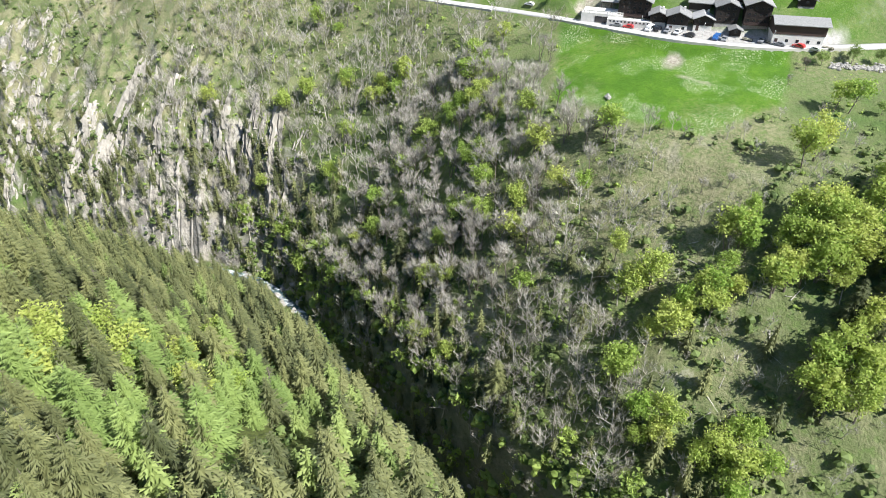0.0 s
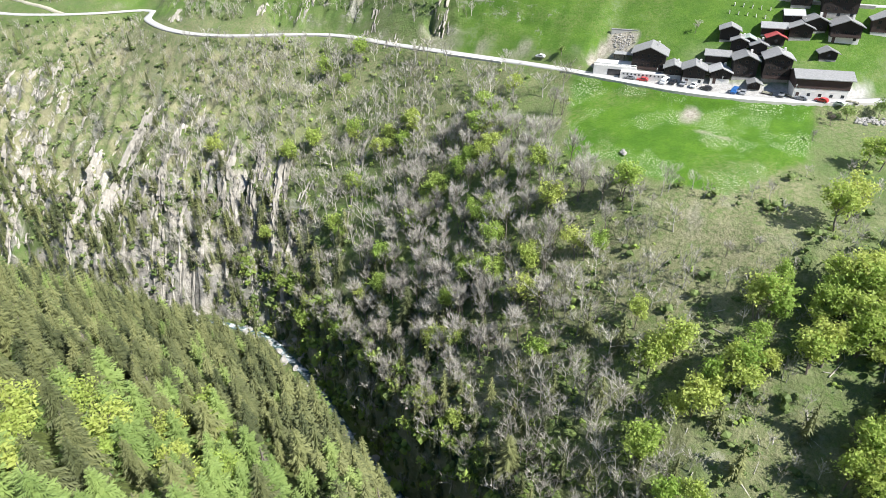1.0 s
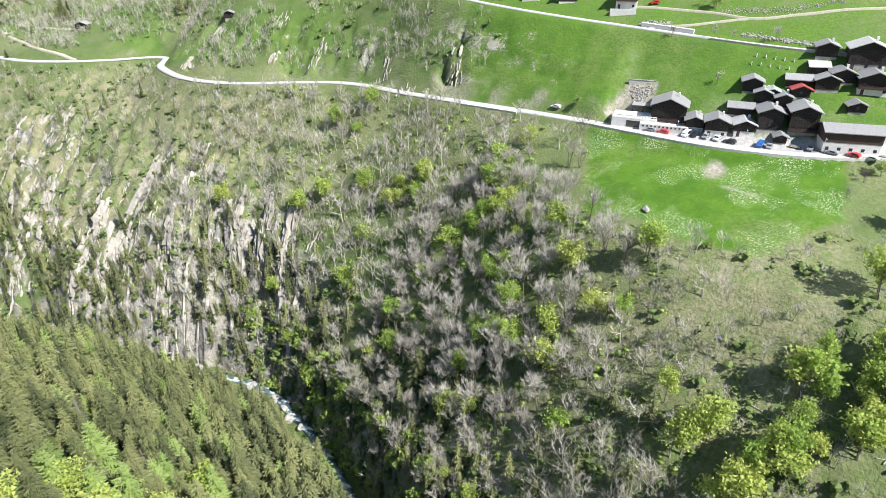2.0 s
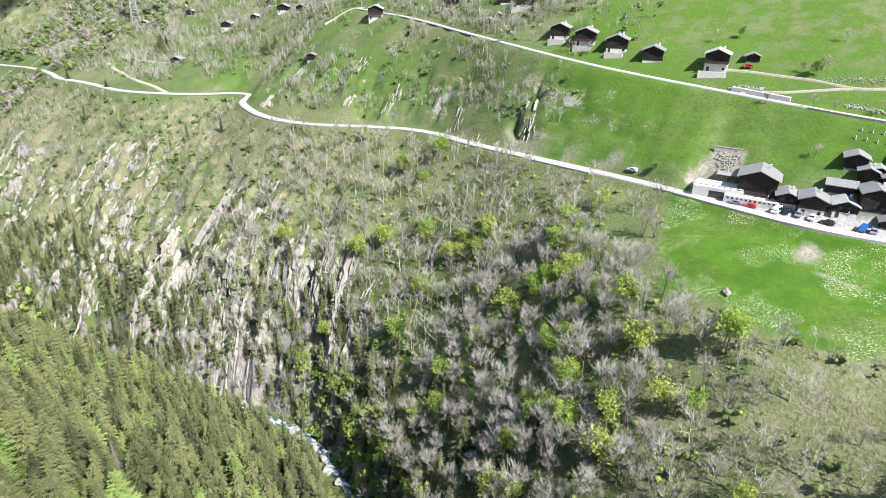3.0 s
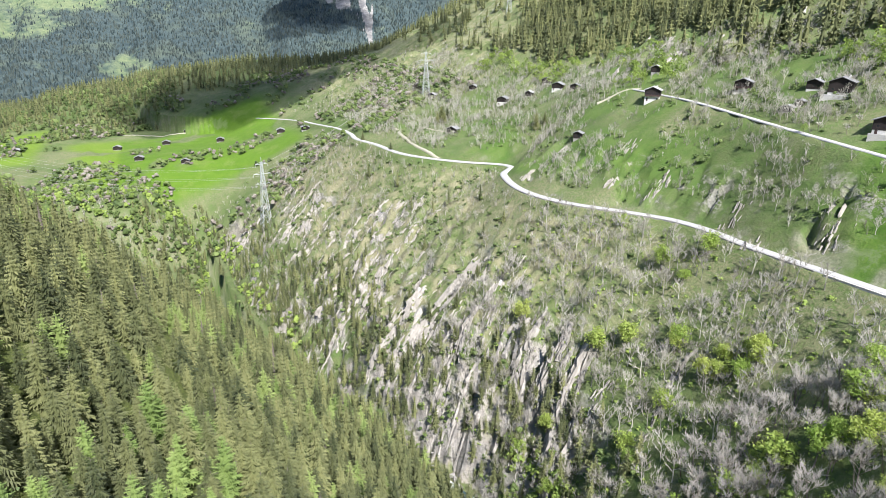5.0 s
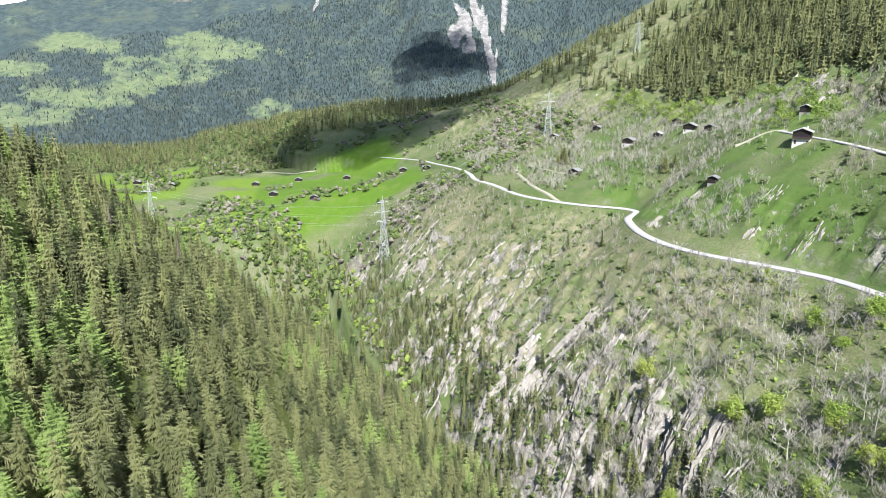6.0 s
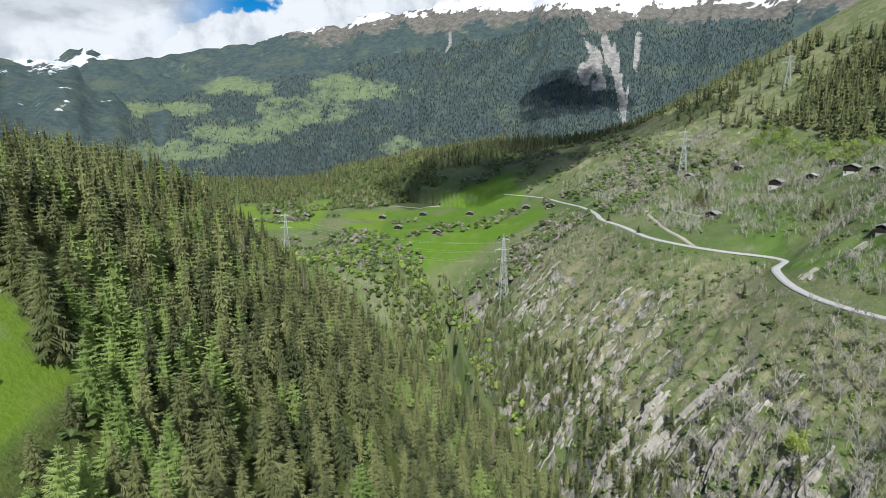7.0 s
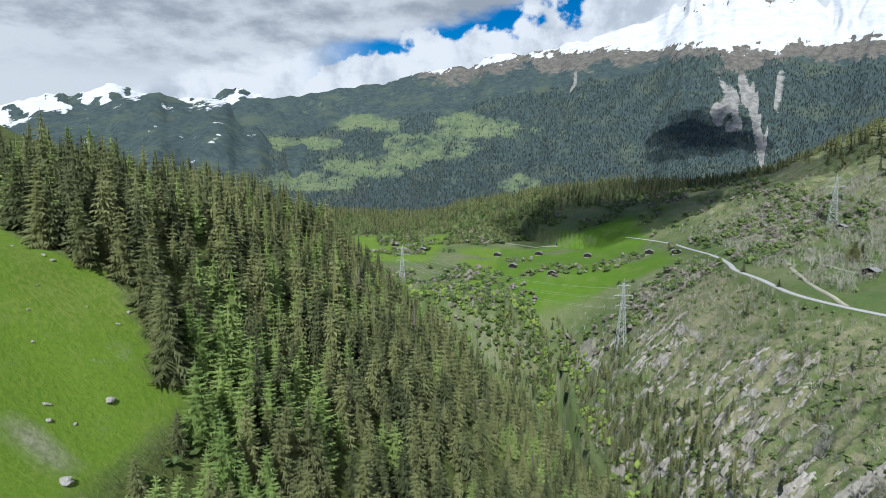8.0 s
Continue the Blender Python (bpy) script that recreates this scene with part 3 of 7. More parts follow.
add_attr(me, "dry", 1.1 * smooth(150, 230, gy) * smooth(720, 620, gy) * smooth(90, 115, gx) * smooth(-6, -12, gx - road_x(gy)) + 0.6 * smooth(45, 20, gy) * smooth(60, 66, gx) * smooth(175, 150, gx) * (1 - meadow_zone(gx, gy)) + 0.5 * smooth(230, 300, gx) * smooth(150, 90, gy) + 0.9 * smooth(200, 250, gx) * smooth(540, 640, gy) * smooth(1200, 1000, gy))
add_attr(me, "bloom", smooth(130, 140, gx) * (0.12 + 0.88 * smooth(206, 202, gx)) * smooth(300, 250, gx) * smooth(120, 60, gy))
tagged(new("ground", me), "steep alpine gorge with grass slopes and pale crags", "ground", kind="structure")

skyline = curve_of([-180, -100, -60, -43, -36, -30, -26.5, -24, -19.2, -16.2, -12.7, -7, -3.4, 1.1, 5, 8.3, 11, 12, 14, 17, 20, 23, 26, 30, 40, 60, 100, 180],
                   [3, 3, 2.0, 1.0, 1.5, 2.8, 4.3, 5.0, 5.7, 6.0, 7.0, 8.0, 8.9, 9.5, 10.6, 11.5, 12.3, 13.0, 14.2, 14.4, 13.3, 12.2, 13, 13.6, 13, 11, 4, 3])


def massif(az, r):
    """Height of the far side of the main valley, by bearing in degrees and distance."""
    top = 4350 + 180 * fbm(az / 9, az * 0, 61, 3)
    s = np.clip((r - 1900) / (top - 1900), 0, 1)
    e = skyline(az)
    base = -9.5
    el = base + (e - base) * (0.25 * s + 0.75 * s**0.8)
    x = az / 5.2
    gully = 1 - 2 * np.abs(fbm(x + 0.5 * fbm(az / 7, r / 500, 63, 2), r / 2600, 64, 4, 0.55))
    el = el + (2.3 * (gully - 0.62) + 0.5 * fbm(az / 1.4, r / 210, 66, 4, 0.6)) * s * (1.2 - s)
    el = el + 0.3 * fbm(az / 2.5, az * 0, 67, 4, 0.6) * smooth(0.75, 1.0, s)
    peak = 1 - 2.4 * np.abs(fbm(az / 2.6 + 0.6 * fbm(az / 2, r / 300, 69, 2), r / 900, 68, 4, 0.55))
    el = el + 0.9 * (peak - 0.6) * smooth(0.8, 0.95, s) * smooth(9, 13, az)
    z = 238 + r * np.tan(np.radians(el))
    return z - 0.6 * np.maximum(r - top, 0)


def polar_mesh(name, azs, rs, fz, material):
    ga, gr = np.meshgrid(azs, rs)
    z = fz(ga, gr)
    a = np.radians(ga)
    co = np.stack([np.sin(a) * gr, np.cos(a) * gr, z], -1).reshape(-1, 3)
    nx, ny = len(azs), len(rs)
    i = (np.arange(ny - 1)[:, None] * nx + np.arange(nx - 1)[None]).ravel()
    return raw_mesh(name, co, np.stack([i, i + nx, i + 1 + nx, i + 1], 1), material), ga, gr, z


def patch(az, el, spots):
    """1 inside soft ellipses of (bearing, elevation, half width, half height)."""
    v = np.zeros_like(az)
    for a, e, w, h in spots:
        v = np.maximum(v, smooth(1.25, 0.6, np.hypot((az - a) / w, (el - e) / h)))
    return v


azs = np.concatenate([np.arange(-180, -60, 4), np.arange(-60, 10, 0.3), np.arange(10, 28, 0.12), np.arange(28, 45, 0.3), np.arange(45, 181, 4)])
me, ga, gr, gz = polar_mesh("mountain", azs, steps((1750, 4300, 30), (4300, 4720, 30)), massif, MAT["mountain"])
el = np.degrees(np.arctan2(gz - 238, gr))

def mountain_zones(az, el):
    """Snow, bare heights, pasture and scree on the far mountain."""
    wob, fine = fbm(az / 3, el / 1.2, 71, 4), fbm(az / 0.8, el / 0.5, 72, 4, 0.6)
    line = curve_of([-60, -26, -20, -12, -3, 3, 8, 16, 30, 60], [5.0, 5.2, 6.1, 7.1, 8.6, 9.0, 9.2, 9.0, 8.8, 8.6])(az)
    cliff = smooth(0.12, 0.03, np.abs(fbm(az / 1.7 + 0.5 * wob, el / 1.6, 74, 4, 0.6))) * smooth(11.2, 12.2, el + 0.8 * wob)
    ledges = smooth(0.1, 0.3, fbm(az / 2.4, el / 0.16, 75, 3, 0.6)) * smooth(11.4, 10.2, el)
    snow = np.clip(0.5 + (el - line) * 1.15 + 0.35 * wob + 0.9 * fine * smooth(1.4, 0.3, el - line), 0, 1.3) - 0.9 * cliff - 0.55 * ledges
    high = np.clip(0.5 + (el - line + 1.1) * 0.6 + 0.8 * wob + 0.5 * fine, 0, 1) * smooth(-15, -5, az)
    broad = patch(az, el, [(-5, 2.8, 5.5, 1.3), (-9, 1.0, 6, 1.4), (-14, -0.6, 6, 1.3), (-20, -2.2, 6, 1.1), (-0.3, -2.3, 2.2, 0.9), (-29, -1.6, 5, 0.7), (-14.5, 3.0, 4, 0.9), (-21, 1.2, 5, 0.8)])
    pasture = np.clip(0.95 * broad - 0.22 + 0.7 * wob + 0.55 * fine, 0, 1)
    # a pale slip, and a gully that opens upwards from its fan
    slip = patch(az + 0.4 * wob, el, [(16.3, 4.0, 0.75, 1.2), (17.4, 3.0, 0.7, 0.8)])
    run = (az - 19.6 + 0.18 * (el + 0.4)) / (0.3 + 0.3 * np.clip(el + 0.4, 0, 9))
    streak = smooth(1.3, 0.7, np.abs(run)) * smooth(-0.9, -0.3, el) * smooth(8.5, 6.0, el) * smooth(-0.05, 0.2, fbm(run * 2.1, el / 5.0, 73, 4, 0.6) + 0.16 * smooth(3.2, 0.0, el))
    tongue = smooth(0.22, 0.08, np.abs(az - 4.0 - 0.25 * np.sin(el * 2.0))) * smooth(5.6, 6.2, el)
    scree = np.clip(0.9 * slip * (0.8 + 0.8 * fine) + streak + 0.9 * tongue, 0, 1)
    return snow, high, pasture, scree


for key, values in zip(("snow", "high", "grass", "scree"), mountain_zones(ga, el)):
    add_attr(me, key, values)
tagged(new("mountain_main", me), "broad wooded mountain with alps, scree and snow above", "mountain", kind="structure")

far_line = curve_of([-75, -50, -43, -40, -36.6, -34, -31.4, -28, -25.5, -23, -20, -10, 0, 30], [3.0, 3.2, 3.4, 4.2, 5.2, 5.1, 5.0, 5.1, 5.6, 5.2, 5.0, 4.5, 4.4, 4])
ridge_line = curve_of([-75, -50, -43, -38, -34, -31, -29, -26, -22, -10, 0], [2.0, 2.2, 2.4, 3.4, 4.4, 4.9, 4.9, 4.5, 3.6, 2, 2])
me, ga, gr, gz = polar_mesh("range", np.arange(-75, 5, 0.3), np.arange(4380, 4830, 30),
                            lambda a, r: 238 + 4750 * np.tan(np.radians(far_line(a) + 0.6 * fbm(a / 2.2, a * 0, 81, 4, 0.6))) - 0.55 * np.abs(4750 - r) + 22 * fbm(a / 1.2, r / 120, 82, 3), MAT["mountain"])
add_attr(me, "snow", np.clip(0.8 + 1.5 * fbm(ga / 0.9, gr / 120, 83, 4, 0.6), 0, 1))
tagged(new("mountain_snow", me), "distant snow-covered mountain range under cloud", "mountain", kind="structure")
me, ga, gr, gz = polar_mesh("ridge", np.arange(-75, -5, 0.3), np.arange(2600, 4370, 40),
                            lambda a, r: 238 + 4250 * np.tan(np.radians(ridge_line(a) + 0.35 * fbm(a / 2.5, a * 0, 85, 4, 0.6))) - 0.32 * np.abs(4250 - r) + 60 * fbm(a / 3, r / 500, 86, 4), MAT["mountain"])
add_attr(me, "snow", np.clip(0.12 + smooth(4100, 4280, gr) * 0.36 + 0.6 * fbm(ga / 1.3, gr / 200, 87, 3), 0, 1))
tagged(new("mountain_ridge", me), "dark wooded ridge with patches of snow", "mountain", kind="structure")


# ---------------------------------------------------------------- roads
def strip(name, line, width, lift, material, thick=0.6):
    """A carriageway of some thickness along points."""
    pts = np.array(line, float)
    t = np.gradient(pts[:, :2], axis=0)
    t /= np.linalg.norm(t, axis=1)[:, None]
    nrm = np.stack([-t[:, 1], t[:, 0]], 1)
    rows = []
    for off, dz in ((-width / 2, -thick), (-width / 2, 0), (-width / 6, 0.06), (width / 6, 0.06), (width / 2, 0), (width / 2, -thick)):
        rows.append(np.concatenate([pts[:, :2] + nrm * off, (pts[:, 2] + lift + dz)[:, None]], 1))
    co = np.stack(rows, 1).reshape(-1, 3)
    n, k = len(pts), len(rows)
    i = (np.arange(n - 1)[:, None] * k + np.arange(k - 1)[None]).ravel()
    return raw_mesh(name, co, np.stack([i, i + k, i + k + 1, i + 1], 1), material)


ry = np.arange(-140, 905, 2.0)
tagged(new("road", strip("road", np.stack([road_x(ry), ry, road_z(ry)], 1), 4.6, 0.3, MAT["road"])),
       "narrow pale asphalt mountain road along the slope", "road", kind="structure")
uy = np.arange(-120, 322, 2.0)
tagged(new("road", strip("road", np.stack([up_x(uy), uy, up_z(uy)], 1), 3.2, 0.3, MAT["road"])),
       "narrow upper lane past the chalets", "road", kind="structure")


# ---------------------------------------------------------------- plants
class Shape:
    """Triangles gathered piece by piece."""

    def __init__(self):
        self.v, self.f, self.n = [], [], 0

    def add(self, verts, tris):
        self.v.append(np.asarray(verts, float).reshape(-1, 3))
        self.f.append(np.asarray(tris, int).reshape(-1, 3) + self.n)
        self.n += len(self.v[-1])

    def arrays(self):
        return np.concatenate(self.v), np.concatenate(self.f)

    def mesh(self, name, material):
        v, f = self.arrays()
        return raw_mesh(name, v, f, material, False)


def tube(s, p, q, r0, r1, sides=3):
    p, q = np.array(p, float), np.array(q, float)
    d = q - p
    d = d / (np.linalg.norm(d) + 1e-9)
    a = np.cross(d, (0.3, 0.9, 0.2))
    a /= np.linalg.norm(a) + 1e-9
    b = np.cross(d, a)
    ang = np.arange(sides) * 2 * np.pi / sides
    ring = np.cos(ang)[:, None] * a + np.sin(ang)[:, None] * b
    t = []
    for k in range(sides):
        j = (k + 1) % sides
        t += [(k, j, sides + j), (k, sides + j, sides + k)]
    s.add(np.concatenate([p + ring * r0, q + ring * r1]), t)


def conifer(seed, whorls, per, spread=0.17, droop=0.35, open_=0.0, low=0.05, sprigs=3, up=0.0, fat=1.0, hang=0.7):
    """Trunk and boughs of a conifer one metre high."""
    rnd = np.random.RandomState(seed)
    trunk, crown = Shape(), Shape()
    tube(trunk, (0, 0, -0.03), (0, 0, 0.55), 0.014, 0.009, 5)
    tube(trunk, (0, 0, 0.55), (0, 0, 0.97), 0.009, 0.002, 4)
    core = np.arange(5) * 1.2566
    crown.add(np.concatenate([np.stack([np.cos(core) * spread * 0.42, np.sin(core) * spread * 0.42, np.full(5, low + 0.03)], 1), [[0, 0, 0.93]]]), [(k, (k + 1) % 5, 5) for k in range(5)])
    for w in range(whorls):
        z = low + (0.97 - low) * (w + rnd.uniform(-0.2, 0.2)) / whorls
        reach = spread * (1 - z) ** 0.78 * (0.75 + 0.25 * min(1.0, z / 0.18)) + 0.012
        for k in range(per):
            if rnd.rand() < open_:
                continue
            a = 2 * np.pi * (k + rnd.uniform(-0.3, 0.3)) / per + w * 1.7
            ln = reach * rnd.uniform(0.7, 1.18)
            dz = -droop * ln * rnd.uniform(0.7, 1.3) * (1.1 - 0.8 * z)
            z1 = z + rnd.uniform(-0.01, 0.01)
            c, d = np.cos(a), np.sin(a)
            broad = ln * fat * rnd.uniform(0.26, 0.36) + 0.004

            def at(u):
                return np.array([u * ln * c, u * ln * d, z1 + dz * u * (1.25 - 0.4 * u) + up * ln * u * u])

            # a bough is a comb of sprigs to both sides that hang a little, and a tip
            for side in (1, -1):
                n = sprigs
                for j in range(n):
                    u0, u1 = 0.08 + 0.78 * j / n, 0.08 + 0.78 * (j + 1.15) / n
                    wide = broad * (1.15 - 0.75 * (j + 0.5) / n) * rnd.uniform(0.75, 1.25)
                    apex = at(min(u1 + 0.14 * rnd.uniform(0.5, 1.4), 1.02)) + np.array([-d * side * wide, c * side * wide, -hang * wide * rnd.uniform(0.5, 1.5)])
                    crown.add([at(u0), apex, at(u1)], [(0, 1, 2)])
            if sprigs < 2:
                continue
            e = at(0.7)
            crown.add([e + (-d * broad * 0.3, c * broad * 0.3, -0.2 * broad), at(1.08), e + (d * broad * 0.3, -c * broad * 0.3, -0.2 * broad)], [(0, 1, 2)])
    return trunk, crown


def broadleaf(seed, limbs=8, subs=5, twigs=6, leaves=0, width=0.32, base=0.25, twig_r=0.0035, leaf=0.035, rise=(0.5, 1.1), lift=0.0, tops=1):
    """Trunk, and the twigs or leaves, of a tree one metre high."""
    rnd = np.random.RandomState(seed)
    trunk, crown = Shape(), Shape()
    lean = rnd.uniform(-0.06, 0.06, 2)
    fork = np.array([lean[0], lean[1], base + 0.1])
    tube(trunk, (0, 0, -0.04), fork, 0.017, 0.012, 5)
    top = np.array([lean[0] * 2, lean[1] * 2, 0.8])
    tube(trunk, fork, top, 0.011, 0.003, 3)
    for k in range(tops - 1):
        a = k * 2.6 + rnd.rand()
        tube(trunk, (0.01 * np.cos(a), 0.01 * np.sin(a), -0.04), (0.16 * np.cos(a), 0.16 * np.sin(a), rnd.uniform(0.6, 0.85)), 0.012, 0.003, 3)
    ends = []
    for k in range(limbs):
        q = (k + 0.5) / limbs
        p = fork + (top - fork) * q * 0.8
        a = k * 2.4 + rnd.uniform(-0.5, 0.5)
        ln = width * rnd.uniform(0.7, 1.15) * (1.15 - 0.65 * q)
        up = rnd.uniform(*rise)
        e = p + ln * np.array([np.cos(a), np.sin(a), up])
        e[2] = min(e[2], 0.97)
        tube(trunk, p, e, 0.007, 0.0025)
        for j in range(subs):
            t = 0.35 + 0.65 * (j + rnd.rand()) / subs
            b = p + (e - p) * t
            dirn = (e - p) / (np.linalg.norm(e - p) + 1e-6) * 0.6 + rnd.uniform(-1, 1, 3) * (0.8, 0.8, 0.6) + (0, 0, lift)
            g = b + dirn * rnd.uniform(0.07, 0.14)
            tube(trunk if j % 2 else crown, b, g, 0.003, 0.0015)
            ends.append(g)
            for _ in range(twigs):
                h = b + (g - b) * rnd.uniform(0.2, 1)
                w = dirn * 0.5 + rnd.uniform(-1, 1, 3) * 0.8 + (0, 0, 0.6 + lift)
                w /= np.linalg.norm(w)
                side = np.cross(w, rnd.uniform(-1, 1, 3))
                side /= np.linalg.norm(side) + 1e-6
                crown.add([h - side * twig_r, h + side * twig_r, h + w * rnd.uniform(0.09, 0.22)], [(0, 1, 2)])
    for k in range(leaves):
        p = ends[rnd.randint(len(ends))] + rnd.normal(0, 0.045, 3)
        u, w = rnd.normal(0, 1, 3), rnd.normal(0, 1, 3)
        u /= np.linalg.norm(u)
        w = np.cross(u, w)
        w /= np.linalg.norm(w) + 1e-6
        r = leaf * rnd.uniform(0.6, 1.3)
        crown.add([p - u * r * 1.2, p + w * r * 1.3, p + u * r], [(0, 1, 2)])
    return trunk, crown


def shrub(seed, twigs=40, leaves=20, leaf=0.09):
    """A low bush one metre high."""
    rnd = np.random.RandomState(seed)
    s = Shape()
    for k in range(twigs):
        a, up = rnd.rand() * 6.28, rnd.uniform(0.35, 1.0)
        r = rnd.uniform(0.1, 0.75) * (1.25 - up * 0.6)
        p, q = np.array([0.25 * r * np.cos(a), 0.25 * r * np.sin(a), -0.05]), np.array([r * np.cos(a), r * np.sin(a), up])
        side = np.array([-np.sin(a), np.cos(a), 0]) * 0.026
        s.add([p - side, p + side, q], [(0, 1, 2)])
        for _ in range(2):
            h = p + (q - p) * rnd.uniform(0.45, 0.9)
            s.add([h - side * 0.7, h + side * 0.7, h + rnd.uniform(-1, 1, 3) * (0.35, 0.35, 0.15) + (0, 0, 0.35)], [(0, 1, 2)])
    for k in range(leaves):
        a, up = rnd.rand() * 6.28, rnd.uniform(0.1, 0.95)
        r = rnd.uniform(0.2, 0.8) * (1.2 - up * 0.6)
        p = np.array([r * np.cos(a), r * np.sin(a), up])
        u = rnd.normal(0, 1, 3)
        u /= np.linalg.norm(u)
        w = np.cross(u, rnd.normal(0, 1, 3))
        w /= np.linalg.norm(w) + 1e-6
        g = leaf * rnd.uniform(0.6, 1.4)
        s.add([p - u * g, p + w * g, p + u * g, p - w * g], [(0, 1, 2), (0, 2, 3)])
    return s


def stems(seed, count=6, twigs=5, wide=0.3):
    """Slender leafless stems that rise from one root, one metre high."""
    rnd = np.random.RandomState(seed)
    s = Shape()
    for k in range(count):
        a, r, top = k * 2.4 + rnd.rand(), wide * rnd.uniform(0.25, 1.0), rnd.uniform(0.6, 1.0)
        p, q = np.array([0.03 * np.cos(a), 0.03 * np.sin(a), -0.05]), np.array([r * np.cos(a), r * np.sin(a), top])
        side = np.array([-np.sin(a), np.cos(a), 0]) * 0.013
        s.add([p - side, p + side, q], [(0, 1, 2)])
        for _ in range(twigs):
            h = p + (q - p) * rnd.uniform(0.35, 0.95)
            w = np.array([rnd.uniform(-1, 1), rnd.uniform(-1, 1), rnd.uniform(0.6, 1.6)])
            side = np.cross(w, rnd.uniform(-1, 1, 3))
            side *= 0.009 / (np.linalg.norm(side) + 1e-6)
            s.add([h - side, h + side, h + w * rnd.uniform(0.1, 0.24)], [(0, 1, 2)])
    return s


ICO = [(0, 0, -1), (0.724, -0.526, -0.447), (-0.276, -0.851, -0.447), (-0.894, 0, -0.447), (-0.276, 0.851, -0.447), (0.724, 0.526, -0.447),
       (0.276, -0.851, 0.447), (-0.724, -0.526, 0.447), (-0.724, 0.526, 0.447), (0.276, 0.851, 0.447), (0.894, 0, 0.447), (0, 0, 1)]
ICO_F = [(1, 6, 10), (1, 2, 6), (2, 7, 6), (2, 3, 7), (3, 8, 7), (3, 4, 8), (4, 9, 8), (4, 5, 9), (5, 10, 9), (5, 1, 10),
         (6, 11, 10), (7, 11, 6), (8, 11, 7), (9, 11, 8), (10, 11, 9)]


def clumped(seed, lumps=3, leaves=14, twigs=0, leaf=0.11, stem=0.1, wide=0.34):
    """A small tree or bush one metre high: ragged clumps of foliage with loose leaves and twigs about them."""
    rnd = np.random.RandomState(seed)
    s = Shape()
    tube(s, (0, 0, -0.05), (0, 0, 0.55), 0.025, 0.01, 3)
    for k in range(lumps):
        a = k * 2.4 + rnd.rand()
        q = (k + 0.5) / lumps
        r = rnd.uniform(0.18, 0.3)
        c = np.array([np.cos(a) * wide * (0.75 - 0.5 * q), np.sin(a) * wide * (0.75 - 0.5 * q), stem + r * 0.7 + (0.98 - stem - 1.7 * r) * q])
        v = np.array(ICO) * r * rnd.uniform(0.65, 1.3, (12, 1)) * (1.0, 1.0, 0.95)
        s.add(v + c, ICO_F)
    for k in range(leaves + twigs):
        a, up = rnd.rand() * 6.28, rnd.uniform(0.1, 1.0)
        r = wide * rnd.uniform(0.7, 1.45) * (1.2 - 0.75 * up)
        p = np.array([r * np.cos(a), r * np.sin(a), stem + up * (0.95 - stem)])
        u = rnd.normal(0, 1, 3)
        u /= np.linalg.norm(u)
        w = np.cross(u, rnd.normal(0, 1, 3))
        w /= np.linalg.norm(w) + 1e-6
        g = leaf * rnd.uniform(0.6, 1.4)
        if k < leaves:
            s.add([p - u * g, p + w * g, p + u * g], [(0, 1, 2)])
        else:
            e = np.array([np.cos(a), np.sin(a), 0.9]) * 0.22
            s.add([p * (0.6, 0.6, 0.8) - w * 0.02, p * (0.6, 0.6, 0.8) + w * 0.02, p + e * rnd.uniform(0.3, 0.9)], [(0, 1, 2)])
    return s


def spread_over(x0, x1, y0, y1, gap, seed, keep):
    """Scattered places in a rectangle; keep(x, y) is the share that stays."""
    rnd = np.random.RandomState(seed)
    gx, gy = np.meshgrid(np.arange(x0, x1, gap), np.arange(y0, y1, gap))
    gx = gx + rnd.uniform(-0.48, 0.48, gx.shape) * gap
    gy = gy + rnd.uniform(-0.48, 0.48, gy.shape) * gap
    gx, gy = gx.ravel(), gy.ravel()
    ok = rnd.rand(len(gx)) < keep(gx, gy)
    return np.stack([gx[ok], gy[ok]], 1)


